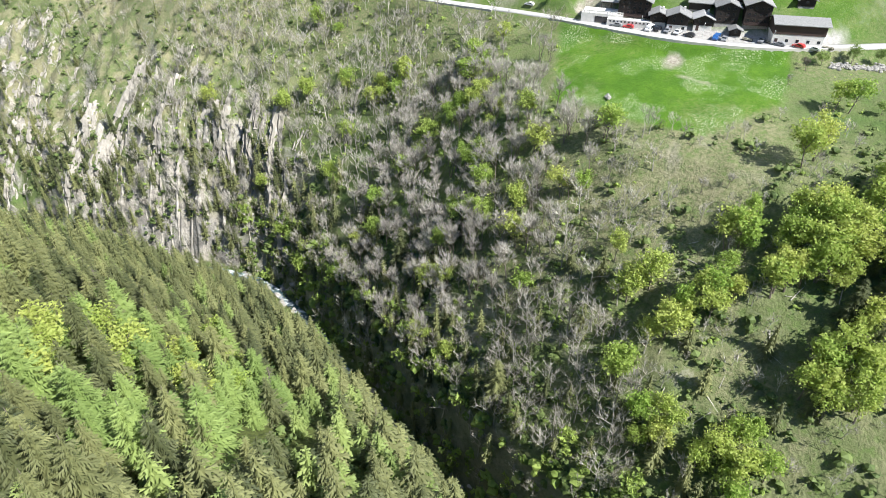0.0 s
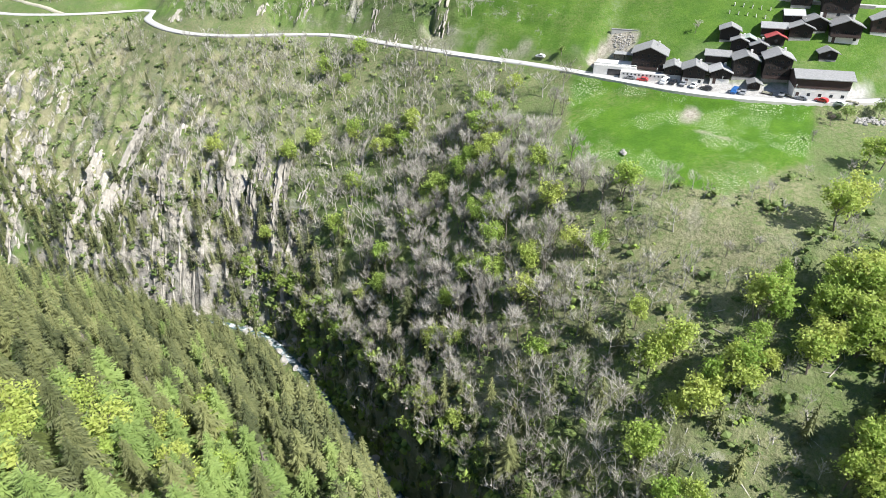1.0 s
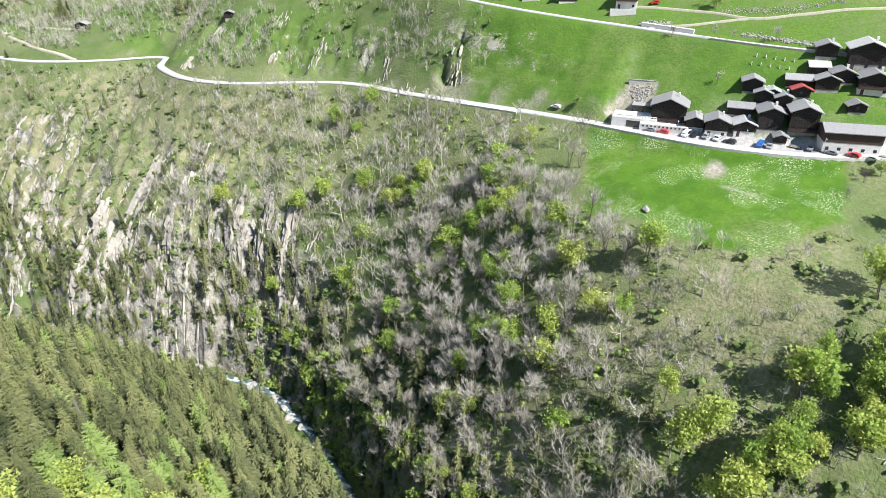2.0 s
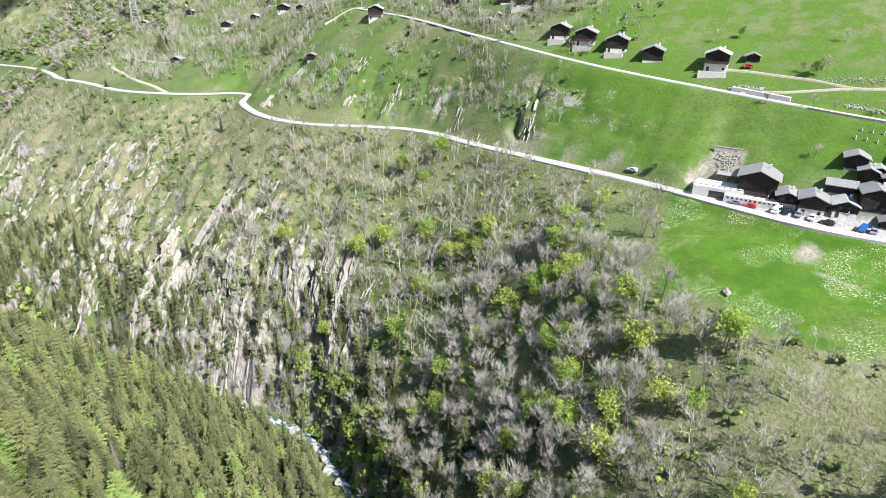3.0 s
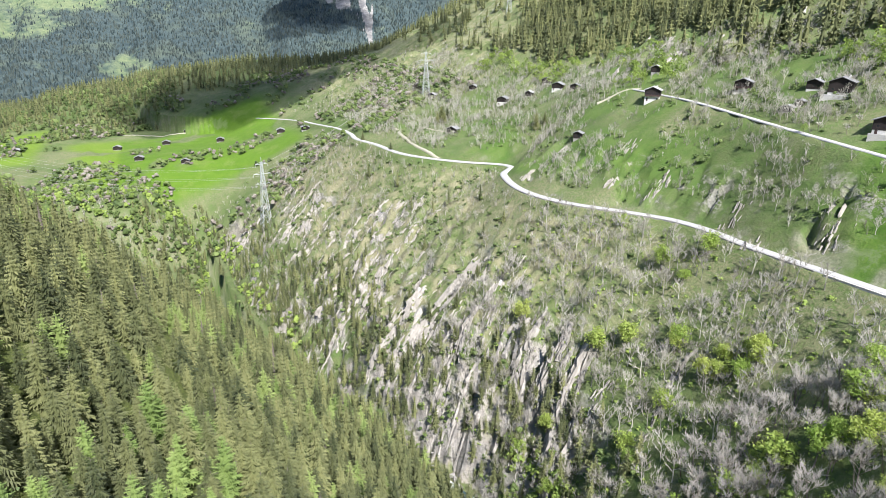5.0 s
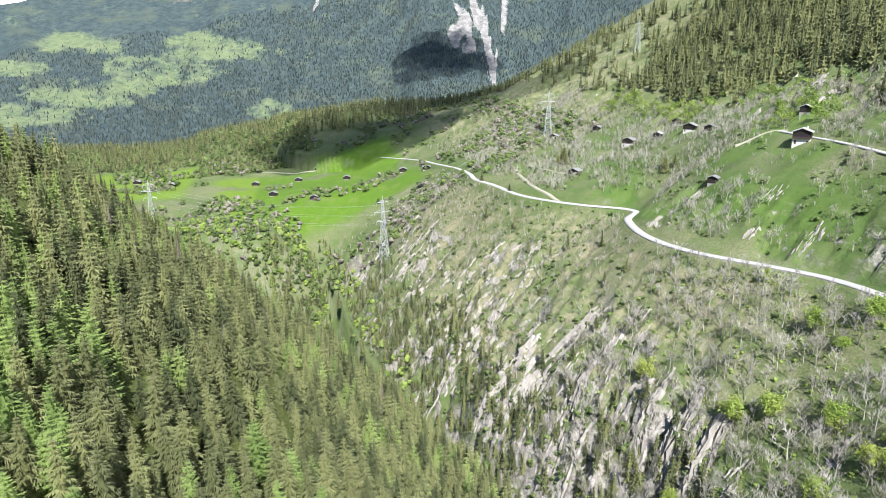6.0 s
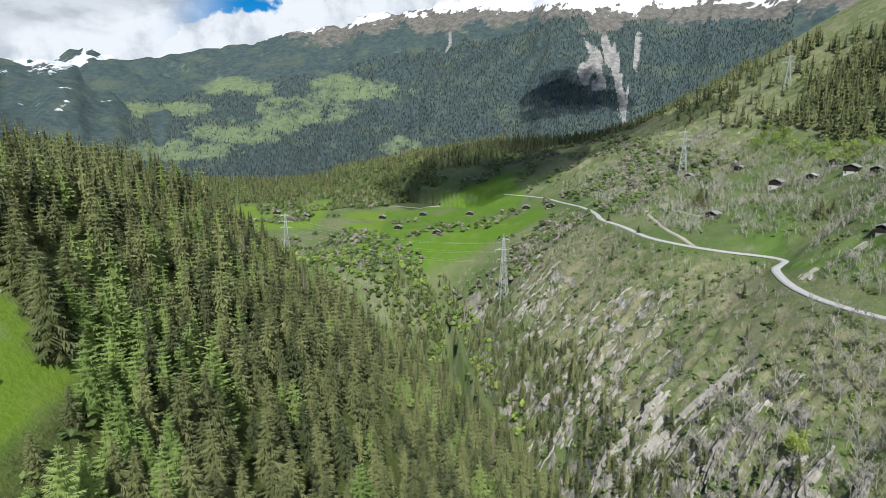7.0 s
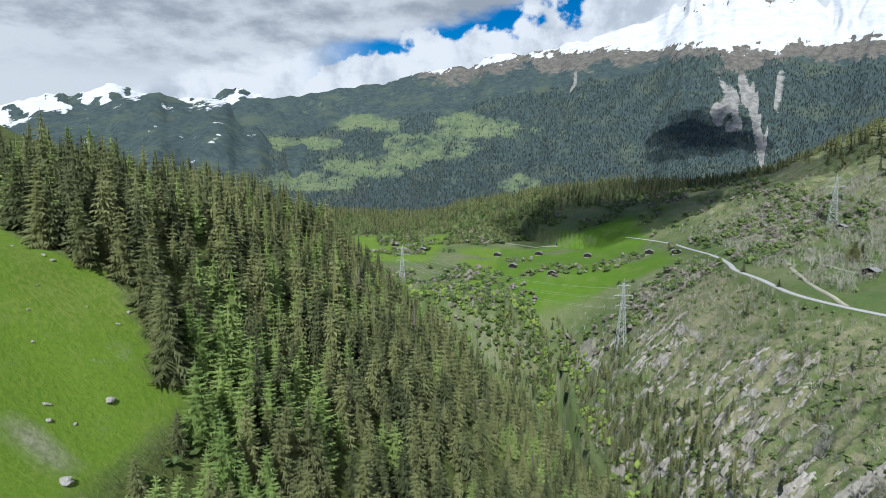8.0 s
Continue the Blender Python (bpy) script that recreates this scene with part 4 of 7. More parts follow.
def planted(name, shapes, places, heights, material, seed, label, category, sink=0.3, wide=(0.85, 1.2), turned=None, lie=0.0):
    """Many plants in one mesh: for those that nobody could count."""
    if len(places) == 0:
        return
    rnd = np.random.RandomState(seed)
    z = ground(places[:, 0], places[:, 1]) - sink
    pick = rnd.randint(len(shapes), size=len(places))
    turn, girth = rnd.rand(len(places)) * 6.283, rnd.uniform(*wide, size=len(places))
    if turned is not None:
        turn = turned + rnd.normal(0, 0.22, len(places))
    e = 3.0
    sx = (ground_base(places[:, 0] + e, places[:, 1]) - ground_base(places[:, 0] - e, places[:, 1])) / (2 * e) * lie
    sy = (ground_base(places[:, 0], places[:, 1] + e) - ground_base(places[:, 0], places[:, 1] - e)) / (2 * e) * lie
    tints = rnd.rand(len(places))
    allv, allf, allt, n = [], [], [], 0
    for k, s in enumerate(shapes):
        i = np.where(pick == k)[0]
        if len(i) == 0:
            continue
        v, f = s.arrays()
        c, d = np.cos(turn[i])[:, None], np.sin(turn[i])[:, None]
        h, g = heights[i][:, None], (heights[i] * girth[i])[:, None]
        x = (v[None, :, 0] * c - v[None, :, 1] * d) * g + places[i, 0][:, None]
        y = (v[None, :, 0] * d + v[None, :, 1] * c) * g + places[i, 1][:, None]
        q = v[None, :, 2] * h + z[i][:, None] + sx[i][:, None] * (x - places[i, 0][:, None]) + sy[i][:, None] * (y - places[i, 1][:, None])
        allv.append(np.stack([x, y, q], -1).reshape(-1, 3))
        allf.append((f[None] + (np.arange(len(i)) * len(v))[:, None, None]).reshape(-1, 3) + n)
        allt.append(np.repeat(tints[i], len(v)))
        n += len(i) * len(v)
    me = raw_mesh(name, np.concatenate(allv), np.concatenate(allf), material, False)
    if len(me.vertices) == n:
        add_attr(me, "tint", np.concatenate(allt))
    tagged(new(name, me), label, category, kind="stuff")


def tree_kinds(name, pairs, bark, crown_material, label, group):
    """Tree things to copy from: an empty with a trunk and a crown."""
    out = []
    for trunk, crown in pairs:
        tm, cm = trunk.mesh(name + "_trunk", bark), crown.mesh(name + "_crown", crown_material)
        out.append((tm, cm, name, label, group))
    return out


def plant(kinds, places, heights, seed, wide=(0.85, 1.15), sink=0.3):
    """Each tree an object of its own."""
    rnd = np.random.RandomState(seed)
    z = ground(places[:, 0], places[:, 1]) - sink
    for k, (x, y) in enumerate(places):
        tm, cm, name, label, group = kinds[rnd.randint(len(kinds))]
        root = tagged(new(name), label, "tree", group)
        g = heights[k] * rnd.uniform(*wide)
        root.matrix_world = pose(x, y, z[k], rnd.uniform(-2, 2), rnd.uniform(-2, 2), rnd.uniform(0, 360)) @ Matrix.Diagonal((g, g, heights[k], 1))
        for part_name, me in (("trunk", tm), ("crown", cm)):
            new(part_name, me).parent = root


def split_near(places, centre, most):
    """The places nearest to a point of the plan, and the rest."""
    order = np.argsort(np.hypot(places[:, 0] - centre[0], places[:, 1] - centre[1]))
    return places[order[:most]], places[order[most:]]


def tall(n, a, b, seed):
    return np.random.RandomState(seed).uniform(a, b, n)


# how thick each kind of growth stands
def rapids(x, y):
    """1 on the bank that lies open beside the white water."""
    return smooth(84, 94, y) * smooth(158, 146, y) * smooth(13, 8, river_x(y) - x)


def conifer_share(x, y):
    d = river_x(y) - x
    v = smooth(1.5, 5, d) * smooth(-60, -20, y) * smooth(650, 600, y) * (1 - smooth(0.05, 0.3, meadow_zone(x, y)))
    v = v * (1 - smooth(1.2, 0.8, np.hypot((x - 12) / 10, (y - 47) / 9))) * (0.72 + 0.6 * smooth(-0.3, 0.1, fbm(x / 25, y / 25, 101, 2)))
    v = v * (1 - smooth(440, 480, y) * smooth(-5, -25, x))
    v = v * smooth(-30, 0, x + 25 + 1.0 * (y - 15))
    v = v * (1 - 0.95 * rapids(x, y))
    v = v * (1 - smooth(-43, -47, x) * smooth(138, 130, y) * smooth(60, 80, y))
    return v * smooth(-165, -150, x) * smooth(-160, -140, x + 0.3 * np.maximum(y - 300, 0) - 60 * smooth(300, 420, y))


def larch_share(x, y):
    clump = smooth(0.02, 0.22, fbm(x / 22, y / 22, 111, 3))
    edge = smooth(18, 5, np.abs(x + 48 + 0.28 * (y - 135))) * smooth(80, 110, y) * smooth(185, 165, y)
    near = smooth(55, 20, np.hypot(x - 10, y - 62))
    return conifer_share(x, y) * np.clip(0.06 + 0.24 * clump + 0.65 * edge + 0.42 * near, 0, 0.9)


def bare_share(x, y):
    f = (x - river_x(y)) / np.maximum(road_x(y) - river_x(y), 10)
    v = smooth(0.05, 0.12, f) * smooth(0.97, 0.92, f) * smooth(-25, 5, y - 0.3 * (x - 100)) * smooth(300, 215, y)
    v = v * (1 - smooth(0.02, 0.2, meadow_zone(x, y))) * smooth(6, -2, x - 146 - np.maximum(y - 38, 0) * 3.0)
    thin = smooth(-10, 30, y - 1.1 * (x - 118))
    return np.clip(v * (0.3 + 0.7 * thin) * (0.6 + 0.6 * smooth(-0.2, 0.1, fbm(x / 18, y / 18, 121, 2))), 0, 1)


def slope_share(x, y):
    """Leafless bushes on the crags and above the road."""
    f = (x - river_x(y)) / np.maximum(road_x(y) - river_x(y), 10)
    low = smooth(0.05, 0.2, f) * smooth(0.98, 0.93, f) * smooth(180, 260, y) * smooth(690, 620, y)
    high = smooth(1.08, 1.15, f) * smooth(112, 142, y + 0.2 * (x - 230)) * smooth(900, 780, y) * smooth(400, 340, x) * (1 - flat_zone(x, y))
    v = low * (0.4 + 0.15 * smooth(270, 340, y) + 0.6 * smooth(-0.06, 0.08, fbm(x / 17, y / 17, 131, 3))) + 0.95 * high * smooth(-0.3, 0.0, fbm(x / 22, y / 22, 132, 3)) * (1 - 0.5 * smooth(0.3, 0.8, meadow_zone(x, y)))
    return np.clip(v, 0, 1) * (1 - 0.9 * smooth(0.1, 0.4, bare_zone(x, y)))


# where groves of young green trees stand: east, north, half width, share
GROVES = [(121, -44, 11, 0.9), (112, -40, 7, 0.5), (101, -25, 6, 0.6), (97, -16, 4, 0.6), (99, 0, 5, 0.4), (75, -20, 6, 0.8), (74, -40, 9, 0.9),
          (87, 24, 5, 0.25), (98, 14, 4, 0.3), (106, -8, 3, 0.6), (116, -24, 4, 0.7), (84, -8, 4, 0.5), (132, 40, 4, 0.3), (155, 84, 3, 0.4), (94, -56, 9, 0.6), (180, -40, 7, 0.5), (142, -36, 5, 0.6), (130, -62, 14, 0.8)]


def leafy_share(x, y):
    v = 0.3 * bare_share(x, y) * smooth(0.06, 0.2, fbm(x / 16, y / 16, 168, 3)) * smooth(230, 180, y)
    for gx, gy, r, share in GROVES:
        v = np.maximum(v, share * smooth(1.15, 0.7, np.hypot(x - gx, y - gy) / r))
    return np.clip(v * (1 - smooth(0.05, 0.3, meadow_zone(x, y))), 0, 1)


SPRUCES = [conifer(s, 19, 7, 0.22 + 0.025 * (s % 3), 0.42, open_=0.08, sprigs=5, fat=1.05) for s in range(5)]
LARCHES = [conifer(20 + s, 16, 7, 0.26, 0.1, open_=0.14, low=0.1, sprigs=5, up=0.12, fat=1.1, hang=0.5) for s in range(4)]
BARES = [broadleaf(40 + s, 9, 5, 11, 0, 0.2, twig_r=0.0028, rise=(0.9, 2.0), lift=0.35, tops=1 + s % 3) for s in range(6)]
LEAFIES = [broadleaf(60 + s, 10, 6, 1, 980, 0.2, base=0.18, leaf=0.027, rise=(0.7, 1.7), lift=0.2, tops=1 + s % 2) for s in range(5)]
SPRUCE_MID = [conifer(85 + s, 14, 6, 0.225 + 0.02 * (s % 2), 0.42, open_=0.05, sprigs=2, fat=1.05) for s in range(4)]
SPRUCE_LOW = [conifer(80 + s, 10, 4, 0.23, 0.42, sprigs=2, fat=1.35) for s in range(4)]
LARCH_LOW = [conifer(90 + s, 11, 5, 0.25, 0.15, sprigs=2, up=0.12, fat=1.15, hang=0.6) for s in range(3)]
FAR_LOW = [conifer(95 + s, 6, 4, 0.22, 0.5, sprigs=1, fat=2.0) for s in range(3)]
BARE_LOW = [broadleaf(100 + s, 6, 3, 9, 0, 0.22, base=0.12, twig_r=0.0043, rise=(0.8, 1.9), lift=0.35) for s in range(4)]
LEAF_LOW = [broadleaf(110 + s, 5, 3, 0, 95, 0.25, base=0.1, leaf=0.055, rise=(0.7, 1.6)) for s in range(4)]
SHRUBS = [stems(120 + s, 6, 5, 0.34) for s in range(6)]
SHRUBS_GREEN = [clumped(130 + s, 2, 12, 0, 0.13, 0.0, 0.45) for s in range(5)]
COPSE = [clumped(150 + s, 4, 14) for s in range(5)]
COPSE_GREY = [clumped(160 + s, 2, 0, 24, wide=0.38) for s in range(5)]


def crowns(pairs):
    """Trunk and crown of each pair as one shape."""
    out = []
    for t, c in pairs:
        s = Shape()
        for q in (c, t):
            v, f = q.arrays()
            s.add(v, f)
        out.append(s)
    return out


spots = spread_over(-165, 115, -60, 640, 5.3, 7, conifer_share)
is_larch = np.random.RandomState(8).rand(len(spots)) < larch_share(spots[:, 0], spots[:, 1]) / np.maximum(conifer_share(spots[:, 0], spots[:, 1]), 0.05)
firs, larches = spots[~is_larch], spots[is_larch]
near, rest = split_near(firs, (-20, 105), 290)
plant(tree_kinds("spruce_tree", SPRUCES, MAT["bark"], MAT["spruce"], "dark green spruce with drooping boughs on the slope", "spruces of the near slope"),
      near, tall(len(near), 10, 21, 11), 12)
rest, far = split_near(rest, (0, 120), 560)
planted("spruce_forest", crowns(SPRUCE_MID), rest, tall(len(rest), 10, 20, 13), MAT["spruce_mass"], 14, "dense dark spruce forest on a steep slope", "forest")
planted("spruce_slope", crowns(SPRUCE_LOW), far, tall(len(far), 9, 19, 19), MAT["spruce_mass"], 20, "dense spruce forest falling towards the gorge", "forest")
near, rest = split_near(larches, (-20, 105), 130)
plant(tree_kinds("larch_tree", LARCHES, MAT["bark"], MAT["larch"], "fresh green larch among dark spruces", "larches of the near slope"),
      near, tall(len(near), 10, 20, 15), 16)
planted("larch_growth", crowns(LARCH_LOW), rest, tall(len(rest), 9, 17, 17), MAT["larch_mass"], 18, "light green larches scattered through the forest", "forest")

DEAD = [conifer(30 + s, 13, 5, 0.13, 0.3, open_=0.25, low=0.2, sprigs=3, fat=0.35, hang=1.2) for s in range(3)]
spots = spread_over(-60, 90, 40, 330, 17, 205, lambda x, y: 0.3 * conifer_share(x, y))
plant(tree_kinds("dead_spruce", DEAD, MAT["bark"], MAT["bark"], "dead grey spruce with bare drooping boughs", "dead spruces of the slope"), spots, tall(len(spots), 9, 15, 206), 207)
spots = spread_over(50, 235, -30, 300, 4.9, 21, bare_share)
near, rest = split_near(spots, (135, 70), 240)
plant(tree_kinds("bare_tree", BARES, MAT["bark"], MAT["twig"], "leafless grey ash tree on the gorge side", "leafless trees of the gorge"),
      near, tall(len(near), 8, 15, 22), 23, (0.85, 1.25))
planted("bare_wood", crowns(BARE_LOW), rest, tall(len(rest), 7, 13.5, 24), MAT["twig_mass"], 25, "grey leafless trees thick on the gorge side", "forest", wide=(0.9, 1.4))
spots = spread_over(55, 240, -130, 280, 4.0, 26, leafy_share)
near, rest = split_near(spots, (100, -20), 190)
plant(tree_kinds("leafy_tree", LEAFIES, MAT["bark"], MAT["leaf"], "young broadleaved tree in yellow-green spring leaf", "spring trees of the gorge side"),
      near, tall(len(near), 8, 15, 27), 28, (0.9, 1.25))
planted("leafy_growth", crowns(LEAF_LOW), rest, tall(len(rest), 4, 9, 29), MAT["leaf_mass"], 30, "yellow-green saplings between grey trees", "forest", wide=(0.9, 1.4))

spots = spread_over(60, 420, 60, 900, 2.9, 31, slope_share)
green = np.random.RandomState(32).rand(len(spots)) < 0.25
planted("scrub", SHRUBS, spots[~green][::2], tall(len(spots[~green][::2]), 2.2, 6.4, 33), MAT["twig_mass"], 34, "grey leafless scrub on the rocky slope", "scrub", wide=(0.9, 1.5))
planted("brushwood", SHRUBS, spots[~green][1::2], tall(len(spots[~green][1::2]), 1.2, 4.2, 97), MAT["thicket"], 98, "dense brown-grey brushwood on the rocky slope", "scrub", wide=(0.9, 1.5))
planted("green_scrub", SHRUBS_GREEN, spots[green], tall(int(green.sum()), 1.2, 3.6, 35), MAT["hedge"], 36, "low green bushes between the crags", "scrub", wide=(0.9, 1.6))
spots = spread_over(50, 235, -110, 280, 3.2, 37, lambda x, y: 0.75 * np.maximum(bare_share(x, y), leafy_share(x, y)))
planted("undergrowth", SHRUBS_GREEN, spots, tall(len(spots), 0.8, 2.4, 38), MAT["leaf_mass"], 39, "green undergrowth beneath the leafless trees", "scrub", wide=(0.9, 1.7))

# trunks that lie about on the rough pasture
rnd = np.random.RandomState(91)
LOGS = [t.mesh("fallen_tree", MAT["twig"]) for t, _ in (broadleaf(140 + s, 6, 3, 0, 0, 0.26, base=0.4) for s in range(3))]
for k in range(34):
    lx, ly = rnd.uniform(78, 128), rnd.uniform(-58, 22)
    log = tagged(new("fallen_tree", LOGS[k % 3]), "bleached fallen tree lying on rough pasture", "fallen tree", "fallen trees")
    ln = rnd.uniform(5, 10)
    e = np.array([math.cos(k * 2.4), math.sin(k * 2.4)]) * ln
    z0, z1 = ground(lx, ly), ground(lx + e[0] * 0.6, ly + e[1] * 0.6)
    tilt = math.degrees(math.atan2(float(z1 - z0), 0.6 * ln))
    log.matrix_world = pose(lx, ly, float(z0) + 0.25, 0, 0, math.degrees(k * 2.4)) @ pose(0, 0, 0, 0, 90 - tilt, 0) @ Matrix.Diagonal((ln, ln, ln, 1))


spots = spread_over(-70, 70, -30, 150, 3.6, 141, lambda x, y: 0.6 * smooth(2, 8, river_x(y) - x) * (1 - smooth(0.05, 0.3, meadow_zone(x, y))))
planted("forest_floor_growth", SHRUBS_GREEN, spots, tall(len(spots), 1.0, 3.2, 142), MAT["hedge"], 143, "green undergrowth in the gaps of the spruce forest", "scrub", wide=(0.9, 1.7))


# the woods higher up and farther off
def forest_edge(x, y):
    return 335 + 50 * fbm(x / 90, y / 90, 151, 3) + 45 * smooth(330, 420, y)


def high_share(x, y):
    edge = forest_edge(x, y)
    v = smooth(0, 18, x - edge) * smooth(100, 200, y) * smooth(1200, 900, y)
    gap = 0.75 * crag_zone(x, y)
    v = v * (0.5 + 0.5 * smooth(-0.16, 0.06, fbm(x / 48, y / 60, 153, 3))) * (0.25 + 0.75 * smooth(760, 640, y))
    return v * np.clip(0.85 - gap + 0.3 * smooth(430, 520, x), 0, 0.9)


def crest_share(x, y):
    back = crest_y(x) - y
    v = smooth(240, 120, back + 90 * fbm(x / 130, y / 130, 155, 2)) * smooth(-60, -20, back) * smooth(620, 480, x)
    return np.clip(v * 0.9, 0, 1) * smooth(1000, 1080, y)


spots = spread_over(330, 580, 90, 1060, 7.2, 41, high_share)
planted("upper_spruce_forest", [c for _, c in FAR_LOW], spots, tall(len(spots), 15, 26, 42), MAT["spruce_mass"], 43, "spruce forest high above the chalets", "forest")
spots = spread_over(290, 420, 150, 640, 5.0, 53, lambda x, y: 0.5 * smooth(-32, -20, x - forest_edge(x, y)) * smooth(12, 0, x - forest_edge(x, y)) * smooth(-0.1, 0.1, fbm(x / 40, y / 40, 159, 2)))
planted("birch_fringe", crowns(LEAF_LOW), spots, tall(len(spots), 6, 13, 54), MAT["leaf_mass"], 55, "yellow-green birches along the forest edge", "forest")
spots = spread_over(205, 400, 70, 760, 4.7, 56, lambda x, y: slope_share(x, y) * smooth(6, 14, x - road_x(y)) * smooth(-0.3, -0.05, fbm(x / 32, y / 32, 163, 3)))
close = spots[:, 1] < 330
planted("bare_copse", crowns(BARE_LOW), spots[close], tall(int(close.sum()), 4.5, 9, 59), MAT["twig_mass"], 60, "grey leafless copse above the road", "forest", wide=(0.9, 1.3))
spots = spots[~close]
planted("bare_thickets", SHRUBS, spots, tall(len(spots), 4, 8, 57), MAT["twig_mass"], 58, "grey leafless thickets above the road", "forest", wide=(1.0, 1.5))
spots = spread_over(58, 200, -120, 40, 3.6, 66, lambda x, y: 0.8 * smooth(0.1, 0.25, (x - river_x(y)) / 100) * (1 - smooth(0.02, 0.2, meadow_zone(x, y))) * smooth(178, 160, x) * smooth(-0.12, 0.06, fbm(x / 15, y / 15, 165, 3)))
some = np.random.RandomState(67).rand(len(spots)) < 0.5
planted("bare_bushes", crowns(BARE_LOW), spots[some], tall(int(some.sum()), 3, 7, 68), MAT["twig_mass"], 69, "leafless bushes on the rough pasture", "scrub", wide=(1.0, 1.5))
planted("pasture_bushes", SHRUBS_GREEN, spots[~some], tall(int((~some).sum()), 1.5, 4, 70), MAT["hedge"], 72, "green bushes on the rough pasture", "scrub", wide=(1.0, 1.6))
# the dark growth that clings to the steep foot of the gorge
def cling_share(x, y):
    f = (x - river_x(y)) / np.maximum(road_x(y) - river_x(y), 10)
    return 0.8 * smooth(0.01, 0.03, f) * smooth(0.4, 0.24, f) * smooth(-60, -30, y) * (0.45 + 0.55 * smooth(330, 200, y)) * smooth(560, 480, y) * smooth(-0.35, -0.05, fbm(x / 12, y / 16, 167, 3))


spots = spread_over(30, 170, -60, 560, 2.7, 73, cling_share)
sort = np.random.RandomState(74).rand(len(spots))
planted("gorge_scrub", SHRUBS_GREEN, spots[sort < 0.55], tall(int((sort < 0.55).sum()), 1.5, 4.5, 75), MAT["hedge"], 76, "green scrub clinging to the gorge foot", "scrub", wide=(0.9, 1.5))
planted("gorge_thicket", crowns(BARE_LOW), spots[(sort >= 0.55) & (sort < 0.78)], tall(int(((sort >= 0.55) & (sort < 0.78)).sum()), 3, 7, 77), MAT["twig_mass"], 78, "leafless thicket clinging to the gorge foot", "forest")
planted("gorge_spruces", crowns(SPRUCE_LOW), spots[sort >= 0.86], tall(int((sort >= 0.86).sum()), 7, 15, 79), MAT["spruce_mass"], 80, "dark spruces rooted in the gorge", "forest", wide=(0.8, 1.1))
spots = spread_over(40, 160, -20, 200, 3.4, 181, lambda x, y: 0.75 * smooth(2.0, 3.0, x - river_x(y)) * smooth(22, 12, x - river_x(y)))
third = np.random.RandomState(182).rand(len(spots))
planted("gorge_saplings", crowns(LEAF_LOW), spots[third < 0.45], tall(int((third < 0.45).sum()), 6, 12, 183), MAT["leaf_mass"], 184, "green trees crowding the water's edge", "forest", wide=(0.8, 1.1))
planted("gorge_ash", crowns(BARE_LOW), spots[third > 0.6], tall(int((third > 0.6).sum()), 8, 14, 185), MAT["twig_mass"], 186, "leafless trees crowding the water's edge", "forest", wide=(0.8, 1.1))
spots = spread_over(40, 160, -10, 190, 3.0, 187, lambda x, y: 0.8 * smooth(2.6, 3.4, x - river_x(y)) * smooth(17, 13, x - river_x(y)))
half = np.random.RandomState(188).rand(len(spots)) < 0.5
planted("wall_growth", COPSE, spots[half], tall(int(half.sum()), 2.5, 6.5, 189), MAT["leaf_mass"], 190, "light green bushes hanging on the gorge wall", "scrub", wide=(0.9, 1.4))
planted("wall_scrub", COPSE, spots[~half], tall(int((~half).sum()), 2.5, 6, 191), MAT["hedge"], 192, "dark green bushes hanging on the gorge wall", "scrub", wide=(0.9, 1.4))
spots = spread_over(-20, 120, -60, 650, 2.8, 83, lambda x, y: 0.55 * smooth(2, 4, river_x(y) - x) * smooth(26, 18, river_x(y) - x - 40 * smooth(460, 560, y)) * smooth(-60, -30, y) * (1 - 0.9 * rapids(x, y)))
sort = np.random.RandomState(84).rand(len(spots))
planted("bank_spruces", crowns(SPRUCE_LOW), spots[sort < 0.4], tall(int((sort < 0.4).sum()), 7, 14, 85), MAT["spruce_mass"], 86, "spruces crowding the steep bank of the torrent", "forest", wide=(0.8, 1.1))
planted("bank_scrub", SHRUBS_GREEN, spots[sort >= 0.4], tall(int((sort >= 0.4).sum()), 1.5, 5, 87), MAT["hedge"], 88, "green bushes crowding the steep bank of the torrent", "scrub", wide=(1.0, 1.5))
spots = spread_over(-190, 110, 440, 715, 4.4, 193, lambda x, y: 0.85 * smooth(6, 14, river_x(y) - x) * smooth(-0.35, -0.1, fbm(x / 30, y / 30, 194, 2)) * (1 - smooth(0.2, 0.6, meadow_zone(x, y))))
lot = np.random.RandomState(197).rand(len(spots))
for lo, hi, shapes, mat, name, label in ((0.0, 0.3, COPSE, "hedge", "bench_copse", "green copse on the slope beyond the spruces"), (0.3, 0.6, COPSE, "leaf_mass", "bench_saplings", "fresh green saplings on the slope beyond the spruces"),
                                         (0.6, 0.88, SHRUBS, "twig_mass", "bench_thicket", "grey leafless thicket on the slope beyond the spruces"), (0.88, 1.0, [c for _, c in FAR_LOW], "spruce_mass", "bench_spruces", "single spruces on the slope beyond the forest")):
    some = spots[(lot >= lo) & (lot < hi)]
    planted(name, shapes, some, tall(len(some), 4, 9, 195), MAT[mat], 196, label, "forest", wide=(0.8, 1.2))
